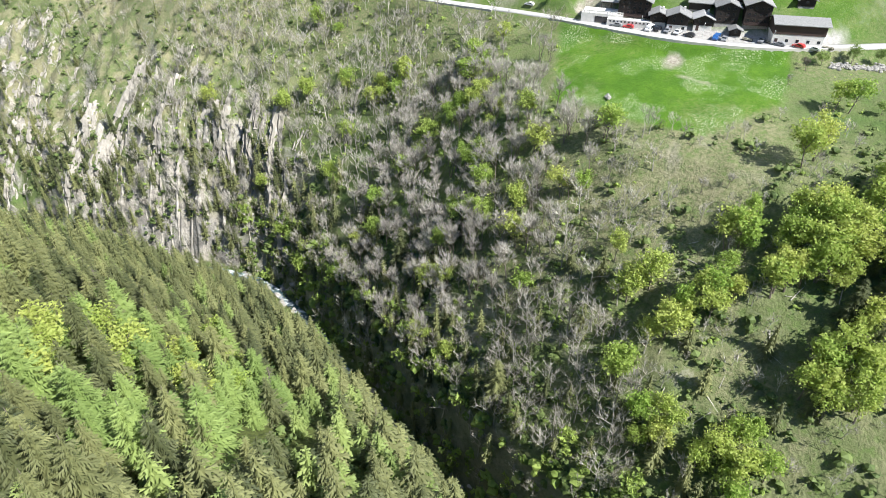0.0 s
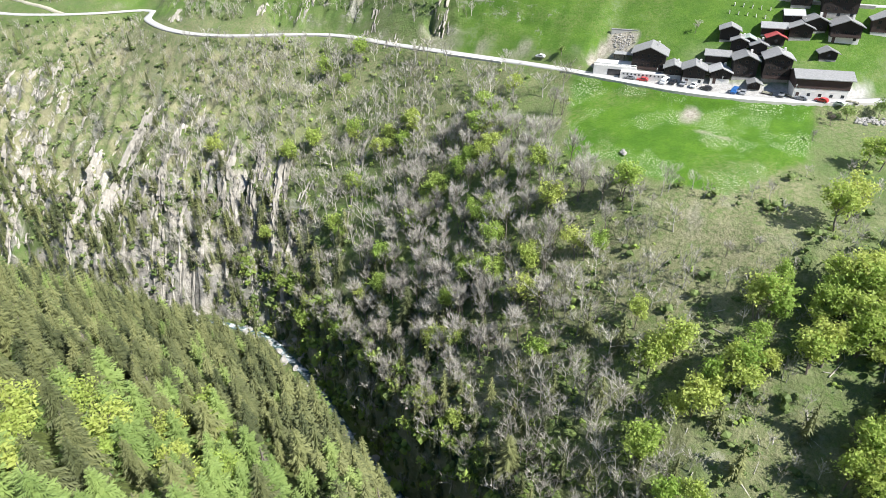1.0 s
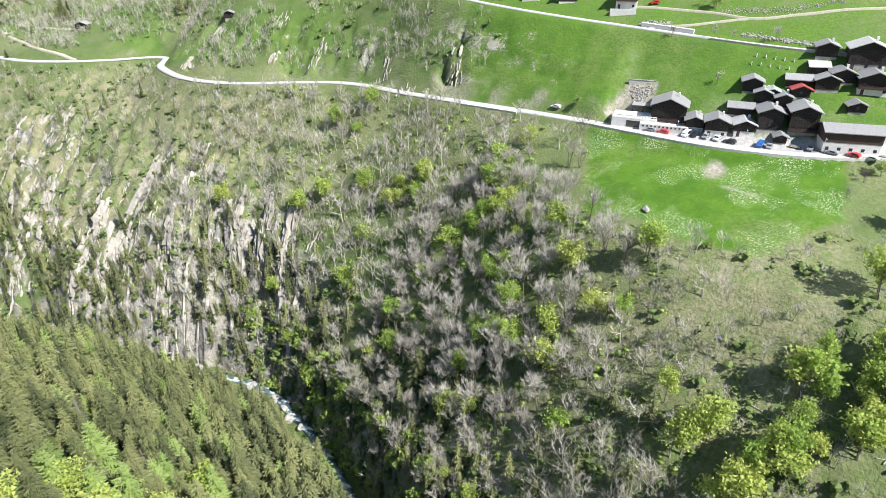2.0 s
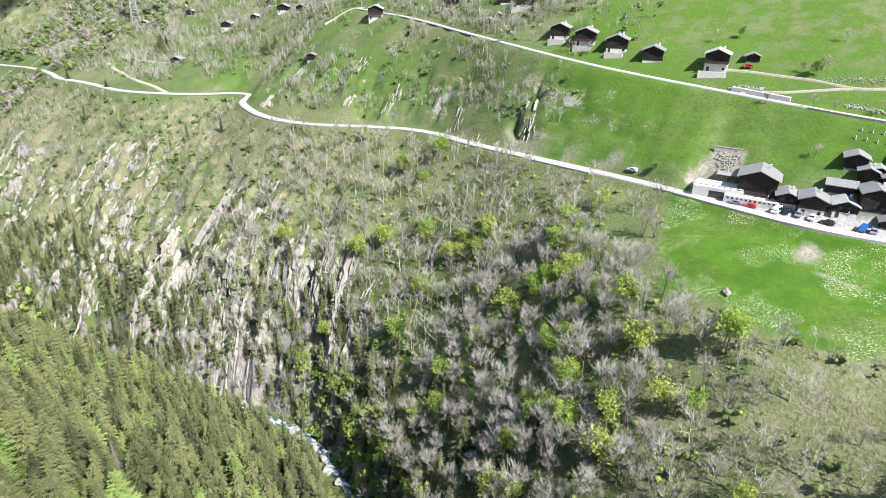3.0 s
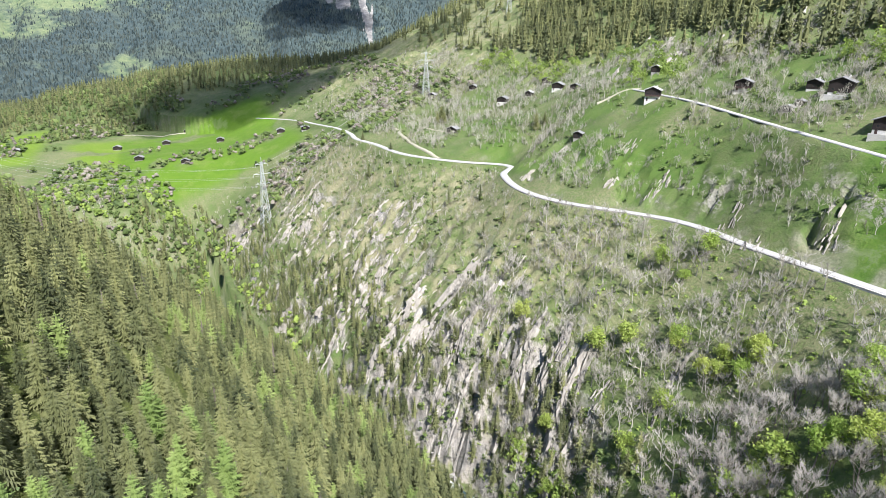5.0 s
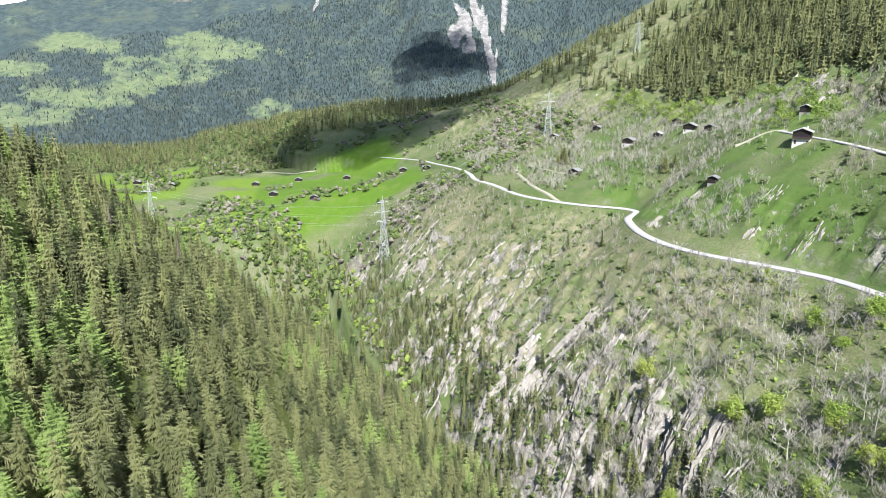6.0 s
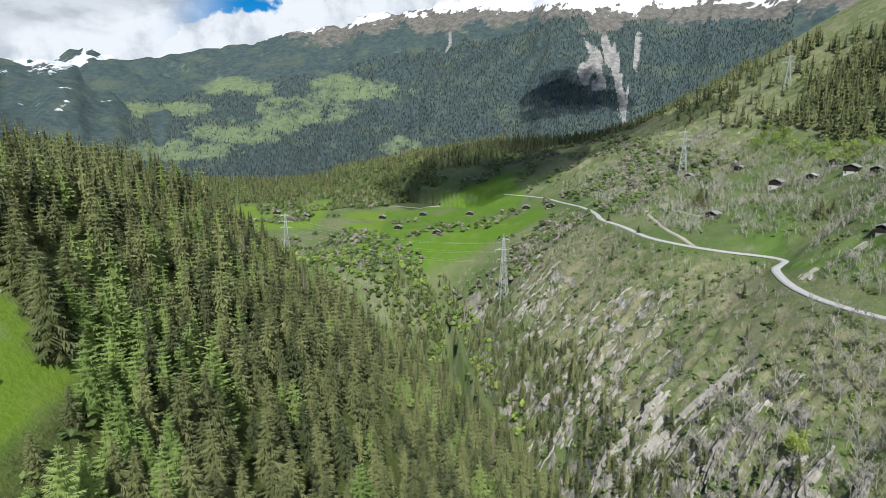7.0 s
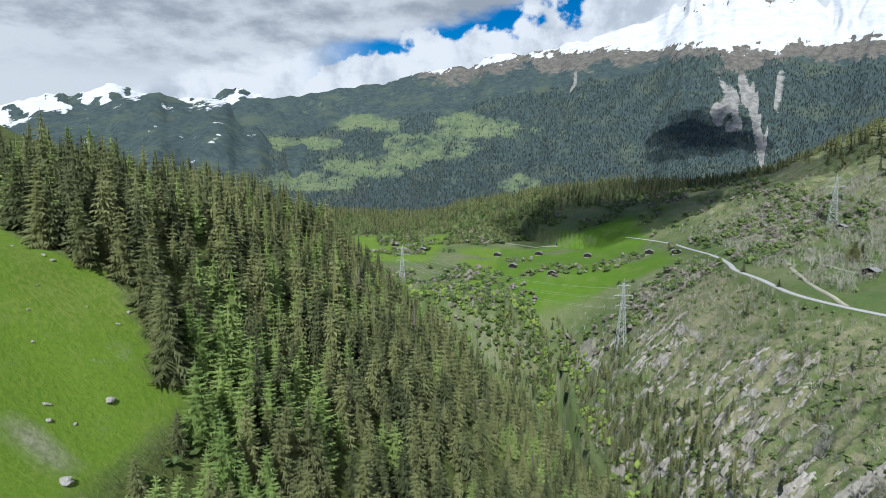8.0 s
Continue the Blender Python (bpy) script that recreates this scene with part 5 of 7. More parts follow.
# the wooded hill beyond the meadows
spots = spread_over(-420, 60, 1010, 1330, 8.2, 198, lambda x, y: 0.85 * (1 - smooth(0.1, 0.4, meadow_zone(x, y))) * smooth(1010, 1060, y + 40 * fbm(x / 60, y / 60, 199, 2)))
lot = np.random.RandomState(200).rand(len(spots)) < 0.6
planted("hill_spruces", [c for _, c in FAR_LOW], spots[lot], tall(int(lot.sum()), 9, 17, 201), MAT["spruce_mass"], 202, "olive conifer wood on a low hill", "forest", wide=(1.0, 1.4))
planted("hill_copse", COPSE, spots[~lot], tall(int((~lot).sum()), 6, 11, 203), MAT["hedge"], 204, "light green trees between the conifers of the hill", "forest")
# trees and bushes that fill the lower gorge on both banks
spots = spread_over(0, 140, 360, 690, 4.0, 208, lambda x, y: 0.85 * smooth(2.6, 4.0, np.abs(x - river_x(y))) * smooth(20, 14, np.abs(x - river_x(y))))
lot = np.random.RandomState(209).rand(len(spots))
for lo, hi, shapes, mat, low, high, name, label in ((0.0, 0.4, crowns(SPRUCE_LOW), "spruce_mass", 6, 13, "ravine_spruces", "dark spruces filling the lower ravine"),
                                                    (0.4, 0.7, COPSE, "leaf_mass", 4, 8, "ravine_saplings", "fresh green saplings filling the lower ravine"),
                                                    (0.7, 1.0, SHRUBS, "twig_mass", 4, 8, "ravine_thicket", "grey leafless thicket in the lower ravine")):
    some = spots[(lot >= lo) & (lot < hi)]
    planted(name, shapes, some, tall(len(some), low, high, 210), MAT[mat], 211, label, "forest", wide=(0.8, 1.1))
spots = spread_over(-620, 600, 1000, 1440, 9.5, 44, crest_share)
planted("crest_forest", [c for _, c in FAR_LOW], spots, tall(len(spots), 11, 19, 45), MAT["spruce_mass"], 46, "dark forest along the far crest", "forest")
spots = spread_over(-380, 330, 540, 1100, 8.6, 47, lambda x, y: 0.85 * smooth(0.0, 0.14, fbm(x / 55, y / 55, 157, 3) + 0.16 - 0.34 * meadow_zone(x, y)) * smooth(540, 600, y) * (1 - flat_zone(x, y)) * smooth(-20, 10, x - river_x(y) + 400 * smooth(540, 600, y)) * (1 - 0.8 * smooth(0.3, 0.6, bare_zone(x, y))))
soft = np.random.RandomState(48).rand(len(spots)) < 0.6
planted("hedge_trees", COPSE, spots[soft], tall(int(soft.sum()), 4, 9, 49), MAT["hedge"], 50, "green hedges and copses between distant meadows", "forest", wide=(0.9, 1.5))
planted("grey_copse", COPSE_GREY, spots[~soft], tall(int((~soft).sum()), 4, 8, 51), MAT["thicket"], 52, "leafless copses between distant meadows", "forest", wide=(0.9, 1.5))


def foot_share(x, y):
    """Dark conifers at the foot of the crags and a few on their ledges."""
    f = (x - river_x(y)) / np.maximum(road_x(y) - river_x(y), 10)
    v = smooth(0.02, 0.08, f) * smooth(0.37, 0.24, f) * smooth(20, 80, y) * smooth(600, 520, y) * smooth(-0.32, -0.02, fbm(x / 22, y / 22, 161, 2))
    return 0.85 * v + 0.016 * smooth(0.3, 0.4, f) * smooth(0.9, 0.8, f) * smooth(200, 240, y) * smooth(560, 480, y)


spots = spread_over(60, 240, 20, 560, 4.6, 61, foot_share)
planted("crag_spruces", crowns(SPRUCE_LOW), spots, tall(len(spots), 7, 14, 62), MAT["spruce_mass"], 63, "dark spruces at the foot of the crags", "forest", wide=(0.8, 1.1))
# the clumps that stand out: on the ledges, by the cabins and at the track
SINGLES = np.array([(154, 271), (137, 262), (131, 257), (146, 258), (127, 300), (147, 215), (150, 330), (247, 508), (250, 512), (253, 520), (246, 500), (256, 514), (241, 504), (262, 380), (265, 386), (268, 379), (179, 528), (183, 470), (77.5, 25), (113, 84), (108, -54), (121, -55.5), (104, -61), (113, -60)], float)
plant(tree_kinds("spruce_tree", SPRUCES[:3], MAT["bark"], MAT["spruce"], "lone dark spruce on an open slope", "lone spruces"),
      SINGLES, np.array([8, 9, 8, 8, 9, 9, 8, 14, 15, 14, 12, 13, 12, 12, 11, 10, 9, 7, 17, 18, 15, 14, 13, 14], float), 64, (1.2, 1.5))
EDGE = np.array([(-60.5, 142), (-86, 152), (-94, 150.5), (-79, 155.5), (-71, 151.5), (-66, 148.5), (-104, 157), (-53, 131), (-51.5, 117), (-98, 155)], float)
plant(tree_kinds("spruce_tree", SPRUCES, MAT["bark"], MAT["spruce"], "broad dark spruce at the meadow edge", "spruces at the meadow edge"),
      EDGE, np.array([23, 16, 15, 18, 18, 16, 19, 9, 9, 18], float), 65, (1.0, 1.2))

# trees and bushes that stand alone on the open grass
def set_trees(pairs, name, mat, label, group, spots, low, high, seed, wide=(0.95, 1.3)):
    p = np.array(spots, float)
    plant(tree_kinds(name, pairs, MAT["bark"], MAT[mat], label, group), p, tall(len(p), low, high, seed), seed + 1, wide)


set_trees(BARES, "bare_tree", "twig", "leafless grey tree standing alone on grass", "lone leafless trees",
          [(174.5, -34.7), (131, -17.4), (129.4, -11.3), (226.6, 25), (244.4, 31.6), (244.2, 25.5), (248.9, 10.4), (267, 33.7), (286, 33), (276, 78), (262, 160), (268, 160), (186, -23.5), (133, 20), (139, 12), (262, 172), (256, 127)], 3.5, 6.5, 301)
set_trees(BARES[2:], "bare_tree", "bark", "brown leafless bush on the meadow", "lone leafless trees", [(242.4, 47.3), (200.5, -26), (197.6, -27), (264.5, 42)], 3.0, 5.0, 303, (1.2, 1.6))
set_trees(LEAFIES, "leafy_tree", "leaf", "young broadleaved tree in yellow-green leaf", "spring trees of the gorge side",
          [(109.8, -23.9), (103.7, -23.3), (94.8, -17.6), (92, -11), (109.4, 4.6), (98.7, -17.5), (115, -45), (115, -51), (110.5, -38.8), (104, -56.5), (107.5, -58.7), (95.8, -52), (124, -26), (119, -37.5), (122, -42), (118, -47), (126, -47), (144.9, -33.5), (148, -36)], 9, 15, 305, (0.85, 1.1))
set_trees(LEAFIES, "leafy_tree", "larch", "bright green tree beside the lane", "spring trees of the gorge side",
          [(212, 72), (257, 175), (240, 128.5), (209, -39.6), (211.6, -47), (283.5, 0.5), (281, 70), (181.8, -51), (263.5, 36.2), (203, -31)], 3.5, 7.5, 307)

set_trees(LEAFIES, "leafy_tree", "leaf", "yellow-green broadleaved tree among the spruces", "broadleaved trees of the near slope",
          [(0.6, 96.8), (13.3, 103.9), (10.4, 88.7), (-9.7, 79.2), (24.8, 93.2), (-4, 86), (5, 80), (17, 80), (22, 70), (32, 84), (40, 98), (12, 66)], 9, 15, 309, (1.0, 1.35))

# trees on the far mountain
rnd = np.random.RandomState(71)
fa, fr = rnd.uniform(-44, 32, 62000), 1850 + 1900 * rnd.rand(62000) ** 0.9
fz = massif(fa, fr)
zones = mountain_zones(fa, np.degrees(np.arctan2(fz - 238, fr)))
keep = (zones[0] < 0.45) & (zones[1] < 0.5) & (zones[3] < 0.4) & (rnd.rand(len(fa)) < np.where(zones[2] > 0.5, 0.1, 0.85))
fa, fr, fz = fa[keep], fr[keep], fz[keep]
ang = np.radians(fa)
px, py, hh = np.sin(ang) * fr, np.cos(ang) * fr, rnd.uniform(7, 15, len(fa))
rr = hh * 0.3
ring = [np.stack([px + rr * np.cos(q), py + rr * np.sin(q), fz - 2], -1) for q in (0.3, 2.4, 4.5)]
co = np.stack(ring + [np.stack([px, py, fz + hh], -1)], 1).reshape(-1, 3)
i = np.arange(len(fa))[:, None] * 4
me = raw_mesh("far_forest", co, np.concatenate([i + np.array([[0, 1, 3]]), i + np.array([[1, 2, 3]]), i + np.array([[2, 0, 3]])]), MAT["hazed_wood"], False)
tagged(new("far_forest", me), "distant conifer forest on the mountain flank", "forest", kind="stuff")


# ---------------------------------------------------------------- buildings and made things
def part(name, bm, material, parent, label=""):
    """A bmesh as one mesh under a thing or a part."""
    me = bpy.data.meshes.new(name)
    bm.to_mesh(me)
    bm.free()
    me.materials.append(material)
    ob = new(name, me)
    ob.parent = parent
    if label:
        ob["label"] = label
    return ob


def box(bm, x0, x1, y0, y1, z0, z1, bevel=0.0):
    m = Matrix.Translation(((x0 + x1) / 2, (y0 + y1) / 2, (z0 + z1) / 2)) @ Matrix.Diagonal((x1 - x0, y1 - y0, z1 - z0, 1))
    made = bmesh.ops.create_cube(bm, size=1, matrix=m)
    if bevel:
        edges = list({e for v in made["verts"] for e in v.link_edges})
        bmesh.ops.bevel(bm, geom=edges, offset=bevel, segments=1, affect="EDGES")
    return bm


def boxes(*spans, bevel=0.0):
    bm = bmesh.new()
    for s in spans:
        box(bm, *s, bevel=bevel)
    return bm


def prism(points, depth0, depth1):
    """An outline in x and z, drawn out along y."""
    bm = bmesh.new()
    a = [bm.verts.new((x, depth0, z)) for x, z in points]
    b = [bm.verts.new((x, depth1, z)) for x, z in points]
    bm.faces.new(a)
    bm.faces.new(b[::-1])
    for k in range(len(points)):
        j = (k + 1) % len(points)
        bm.faces.new((a[j], a[k], b[k], b[j]))
    bmesh.ops.recalc_face_normals(bm, faces=bm.faces)
    return bm


def chalet(x, y, turn, w, d, base, wall, label, roof="slate", base_mat="plaster", rise=0.42, across=False, windows=(2, 2), balcony=False, chimney=True, name="chalet", group="", timber="wood"):
    """A timber house: its front looks along its own -y. across: the eaves face the front."""
    root = tagged(new(name), label, "house", group)
    cx, cy = x - math.sin(radians(turn)) * d / 2, y + math.cos(radians(turn)) * d / 2
    lows = [float(ground(cx + dx, cy + dy)) for dx in (-w / 3, w / 3) for dy in (-d / 3, d / 3)]
    front = float(ground(x, y))
    root.matrix_world = pose(cx, cy, front, 0, 0, turn)
    sink = min(lows) - front - 1.5
    hx, hy = w / 2, d / 2
    top = base + wall
    part("base", boxes((-hx, hx, -hy, hy, sink, base), bevel=0.05), MAT[base_mat], root, "whitewashed masonry ground floor" if base_mat == "plaster" else "rough stone plinth")
    o = 0.12
    if across:
        peak = top + rise * hy
        bm = prism([(-hy - o, base), (hy + o, base), (hy + o, top), (0, peak), (-hy - o, top)], -hx - o, hx + o)
        bmesh.ops.rotate(bm, verts=bm.verts, matrix=Matrix.Rotation(radians(90), 3, "Z"))
        part("wall", bm, MAT[timber], root)
        run, half_len = hy, hx
    else:
        peak = top + rise * hx
        part("wall", prism([(-hx - o, base), (hx + o, base), (hx + o, top), (0, peak), (-hx - o, top)], -hy - o, hy + o), MAT[timber], root)
        run, half_len = hx, hy
    over, t = 0.9, 0.28
    for side in (-1, 1):
        e = run + over
        bm = prism([(0, peak + 0.05), (side * e, peak + 0.05 - rise * e), (side * e, peak + 0.05 - rise * e + t), (0, peak + 0.05 + t)], -half_len - 1.1, half_len + 0.7)
        if across:
            bmesh.ops.rotate(bm, verts=bm.verts, matrix=Matrix.Rotation(radians(90), 3, "Z"))
        part("roof_slope", bm, MAT[roof], root)
    if chimney:
        part("chimney", boxes((0.18 * w, 0.18 * w + 0.7, 0.1 * d, 0.1 * d + 0.7, top, peak + 0.9), bevel=0.04), MAT["plaster"], root)
    cols, storeys = windows
    for s in range(storeys):
        for c in range(cols):
            wx = (c - (cols - 1) / 2) * w / (cols + 0.4)
            wz = base + 0.9 + s * max(wall - 0.3, 2.2) / max(storeys, 1)
            y0 = -hy - o
            fr = part("window", boxes((wx - 0.55, wx - 0.45, y0 - 0.07, y0 + 0.1, wz, wz + 1.2), (wx + 0.45, wx + 0.55, y0 - 0.07, y0 + 0.1, wz, wz + 1.2),
                                      (wx - 0.45, wx + 0.45, y0 - 0.07, y0 + 0.1, wz + 1.1, wz + 1.2), (wx - 0.45, wx + 0.45, y0 - 0.07, y0 + 0.1, wz, wz + 0.1),
                                      (wx - 0.03, wx + 0.03, y0 - 0.06, y0 + 0.1, wz + 0.1, wz + 1.1)), MAT["brown"], root)
            part("pane", boxes((wx - 0.45, wx + 0.45, y0 - 0.03, y0 + 0.05, wz + 0.1, wz + 1.1)), MAT["glass"], fr)
    if base > 1.5:
        for c in range(max(1, int(w // 3.2))):
            wx = -hx + 1.4 + c * (w - 2.8) / max(1, int(w // 3.2) - 1 or 1)
            door = c == 0
            h0, h1 = (0.05, 2.1) if door else (1.0, 2.0)
            part("door" if door else "window", boxes((wx - 0.5, wx + 0.5, -hy - 0.06, -hy + 0.1, h0, h1), bevel=0.02), MAT["brown" if door else "glass"], root)
    if balcony:
        z = base + 0.15
        deck = part("balcony", boxes((-hx, hx, -hy - 1.2, -hy - o - 0.01, z - 0.16, z)), MAT["brown"], root, "dark wooden balcony")
        part("railing", boxes((-hx, hx, -hy - 1.2, -hy - 1.12, z + 0.85, z + 0.95), (-hx, hx, -hy - 1.2, -hy - 1.14, z + 0.08, z + 0.75)), MAT["brown"], deck)
    return root


FRONT = -77
VILLAGE = "houses of the village"
DARK = "dark sun-burnt timber chalet with a grey slab roof"
for x, y, w, d, base, wall, kw in [
    (208, 26.5, 6.6, 8, 2.6, 3.2, dict(windows=(2, 1), label="small dark timber house on a white garage")),
    (207, 19, 8.2, 9, 2.8, 3.8, dict(windows=(2, 2), label="dark timber chalet on a white ground floor")),
    (210, 10.5, 7.2, 8, 2.2, 3.0, dict(windows=(2, 1), roof="pale_roof", label="low dark barn with a pale sheet roof")),
    (216.5, 14, 8.4, 6, 0.6, 3.4, dict(across=True, windows=(0, 0), chimney=False, base_mat="stone", label="dark timber barn with a broad grey roof")),
    (225, 12.5, 7.0, 7, 0.8, 4.4, dict(windows=(1, 1), chimney=False, base_mat="stone", label="dark timber granary above the meadow")),
    (224, 5.6, 4.6, 5, 1.0, 2.6, dict(roof="green_roof", windows=(1, 1), chimney=False, base_mat="stone", label="little dark granary with a greenish roof")),
    (229.5, -1, 8.2, 6, 0.6, 3.2, dict(across=True, windows=(0, 0), chimney=False, base_mat="stone", label="long dark stable with a grey roof")),
    (235, -6, 6.2, 6, 0.8, 3.2, dict(roof="pale_roof", across=True, windows=(1, 1), chimney=False, base_mat="stone", label="dark granary with a near-white roof")),
    (241, -7, 7.4, 8, 1.2, 4.2, dict(windows=(2, 1), base_mat="stone", label="tall dark timber house with a grey roof")),
    (230, -10, 8.0, 8, 1.2, 4.0, dict(windows=(2, 1), base_mat="stone", label=DARK)),
    (226, -3, 6.2, 6, 0.8, 3.4, dict(roof="red", windows=(1, 1), chimney=False, base_mat="stone", label="dark timber barn under a red sheet roof")),
    (213, 3.4, 8.6, 9, 1.2, 7.2, dict(windows=(3, 3), base_mat="stone", label="tall dark timber house with many windows")),
    (214.5, -6.6, 9.6, 10, 1.6, 8.2, dict(windows=(4, 3), balcony=True, base_mat="stone", label="tall dark timber house with a balcony")),
    (209.5, -1.2, 4.0, 4, 0.5, 2.6, dict(windows=(1, 1), chimney=False, base_mat="stone", label="little timber shed beside the tall houses")),
    (221.5, 8.2, 5.6, 6, 0.8, 4.6, dict(windows=(1, 2), base_mat="stone", label="narrow dark timber house")),
    (221.5, 1.4, 5.6, 6, 0.8, 4.2, dict(windows=(1, 1), base_mat="stone", label="narrow dark timber house between others")),
    (233.5, -14, 7.6, 7, 1.0, 4.0, dict(windows=(2, 1), base_mat="stone", label=DARK)),
    (240, -19.5, 12.5, 11, 2.2, 6.4, dict(windows=(4, 2), roof="pale_roof", base_mat="stone", label="big dark timber house with a pale roof")),
    (233, -23.5, 10.5, 9, 2.4, 4.4, dict(windows=(3, 1), balcony=True, label="dark timber chalet with a balcony over a light base")),
    (239, -35, 10, 9, 1.4, 5.0, dict(windows=(3, 2), timber="brown", label="brown timber house with a grey roof")),
    (226, -20.5, 6.0, 5, 0.8, 2.8, dict(windows=(1, 1), chimney=False, base_mat="stone", label="low dark timber shed with a grey roof")),
]:
    chalet(x, y, FRONT + (x * 7 + y * 3) % 9 - 4, w * 0.88, d * 0.88, base * 0.9, wall * 0.82, group=VILLAGE, **kw)
chalet(210.0, 36.5, -80, 11.8, 10.5, 2.6, 5.6, "four-storey dark timber inn with a grey roof", windows=(5, 3), balcony=True, name="inn", group=VILLAGE)
chalet(209.5, -21.5, -74, 16.5, 9.5, 3.6, 3.4, "large brown barn with a white lower wall", across=True, windows=(0, 0), chimney=False, name="barn", timber="brown", group=VILLAGE, rise=0.3)

UPPER = "chalets along the upper lane"
for x, y, w, turn, base, wall, label in [
    (264, 147, 8.5, -70, 1.8, 3.8, "dark timber chalet above the lane"), (261.5, 132, 9.0, -70, 2.2, 3.8, "dark timber chalet with a pale terrace"),
    (260, 115.5, 9.0, -70, 2.0, 3.8, "dark timber chalet in a small garden"), (257.5, 97.5, 8.0, -72, 0.8, 4.2, "dark timber barn beside the lane"),
    (257, 71, 8.6, -76, 3.4, 3.6, "timber chalet on a white ground floor"), (294, 238, 8.0, -60, 2.2, 3.4, "timber chalet with a white base on grass"),
    (294, 199, 6.0, -66, 0.8, 3.4, "small dark barn on the slope"), (289, 183, 9.5, -66, 1.4, 4.8, "large dark chalet on a stone terrace"),
    (281, 289, 8.6, -50, 3.0, 3.6, "dark timber chalet on a white masonry base"),
]:
    chalet(x, y, turn, w, w * 0.95, base, wall, label, windows=(3, 1), balcony=base > 2, group=UPPER, roof="slate" if base < 3 else "pale_roof")
for x, y, w, label in [(266, 60, 4.8, "open wooden shed beside a track"), (275, 197, 4.0, "grey garden shed below the chalets"), (280, 195, 3.2, "small pale hut on the slope")]:
    chalet(x, y, -70, w, 3.6, 0.4, 2.2, label, windows=(1, 1), chimney=False, name="shed", base_mat="stone", group=UPPER)
for _x, _y, _w in ((255.2, 71.5, 10.5), (259.3, 132, 8.0), (258.0, 115.5, 8.0), (262.0, 147, 8.0), (287, 183.5, 11)):
    yard = tagged(new("patio"), "pale walled patio below a chalet", "patio", "patios of the chalets")
    yard.matrix_world = pose(_x, _y, float(ground(_x + 1.5, _y)), 0, 0, -74)
    part("wall", boxes((-_w / 2, _w / 2, -1.8, 0.6, -2.6, 0.25), bevel=0.06), MAT["plaster"] if _w > 9 else MAT["concrete"], yard)
    part("parapet", boxes((-_w / 2, _w / 2, -1.8, -1.55, 0.25, 0.85), bevel=0.03), MAT["plaster"] if _w > 9 else MAT["concrete"], yard)
HIGH = "scattered cabins of the hamlet"
for x, y, w, base, label in [
    (287, 615, 8, 1.0, "dark cabin at the foot of the wood"), (319, 582, 7.5, 0.8, "dark cabin on a green slope"), (346, 489, 9, 2.0, "dark timber chalet with a white base"),
    (325, 444, 9, 1.8, "dark timber chalet among bushes"), (311, 402, 7, 0.8, "small dark barn above bushes"), (318, 476, 6, 0.8, "low barn with a pale roof"),
    (305, 500, 9, 3.0, "tall dark cabin on a white base"), (232, 457, 8, 0.8, "low dark cabin at the end of a track"), (362, 411, 6, 0.8, "small hut under the crags"),
    (319, 327, 6, 0.8, "little hut with a pale roof"), (245, 311, 5, 0.8, "old grey hut among bushes"),
]:
    chalet(x, y, -52, w, w * 0.9, base, 3.2, label, windows=(2, 1), chimney=False, group=HIGH, base_mat="plaster" if base > 1.5 else "stone", roof="pale_roof" if "pale" in label else "slate")
FARMS = "barns on the far meadows"
for x, y in [(63, 985), (30, 921), (-30, 913), (43, 759), (158, 781), (178, 735), (-149, 965), (-205, 1016), (-5, 800), (95, 870)]:
    chalet(x, y, -10, 9, 8, 0.6, 3.4, "distant dark barn on a green meadow", windows=(0, 0), chimney=False, group=FARMS, base_mat="stone", name="barn")


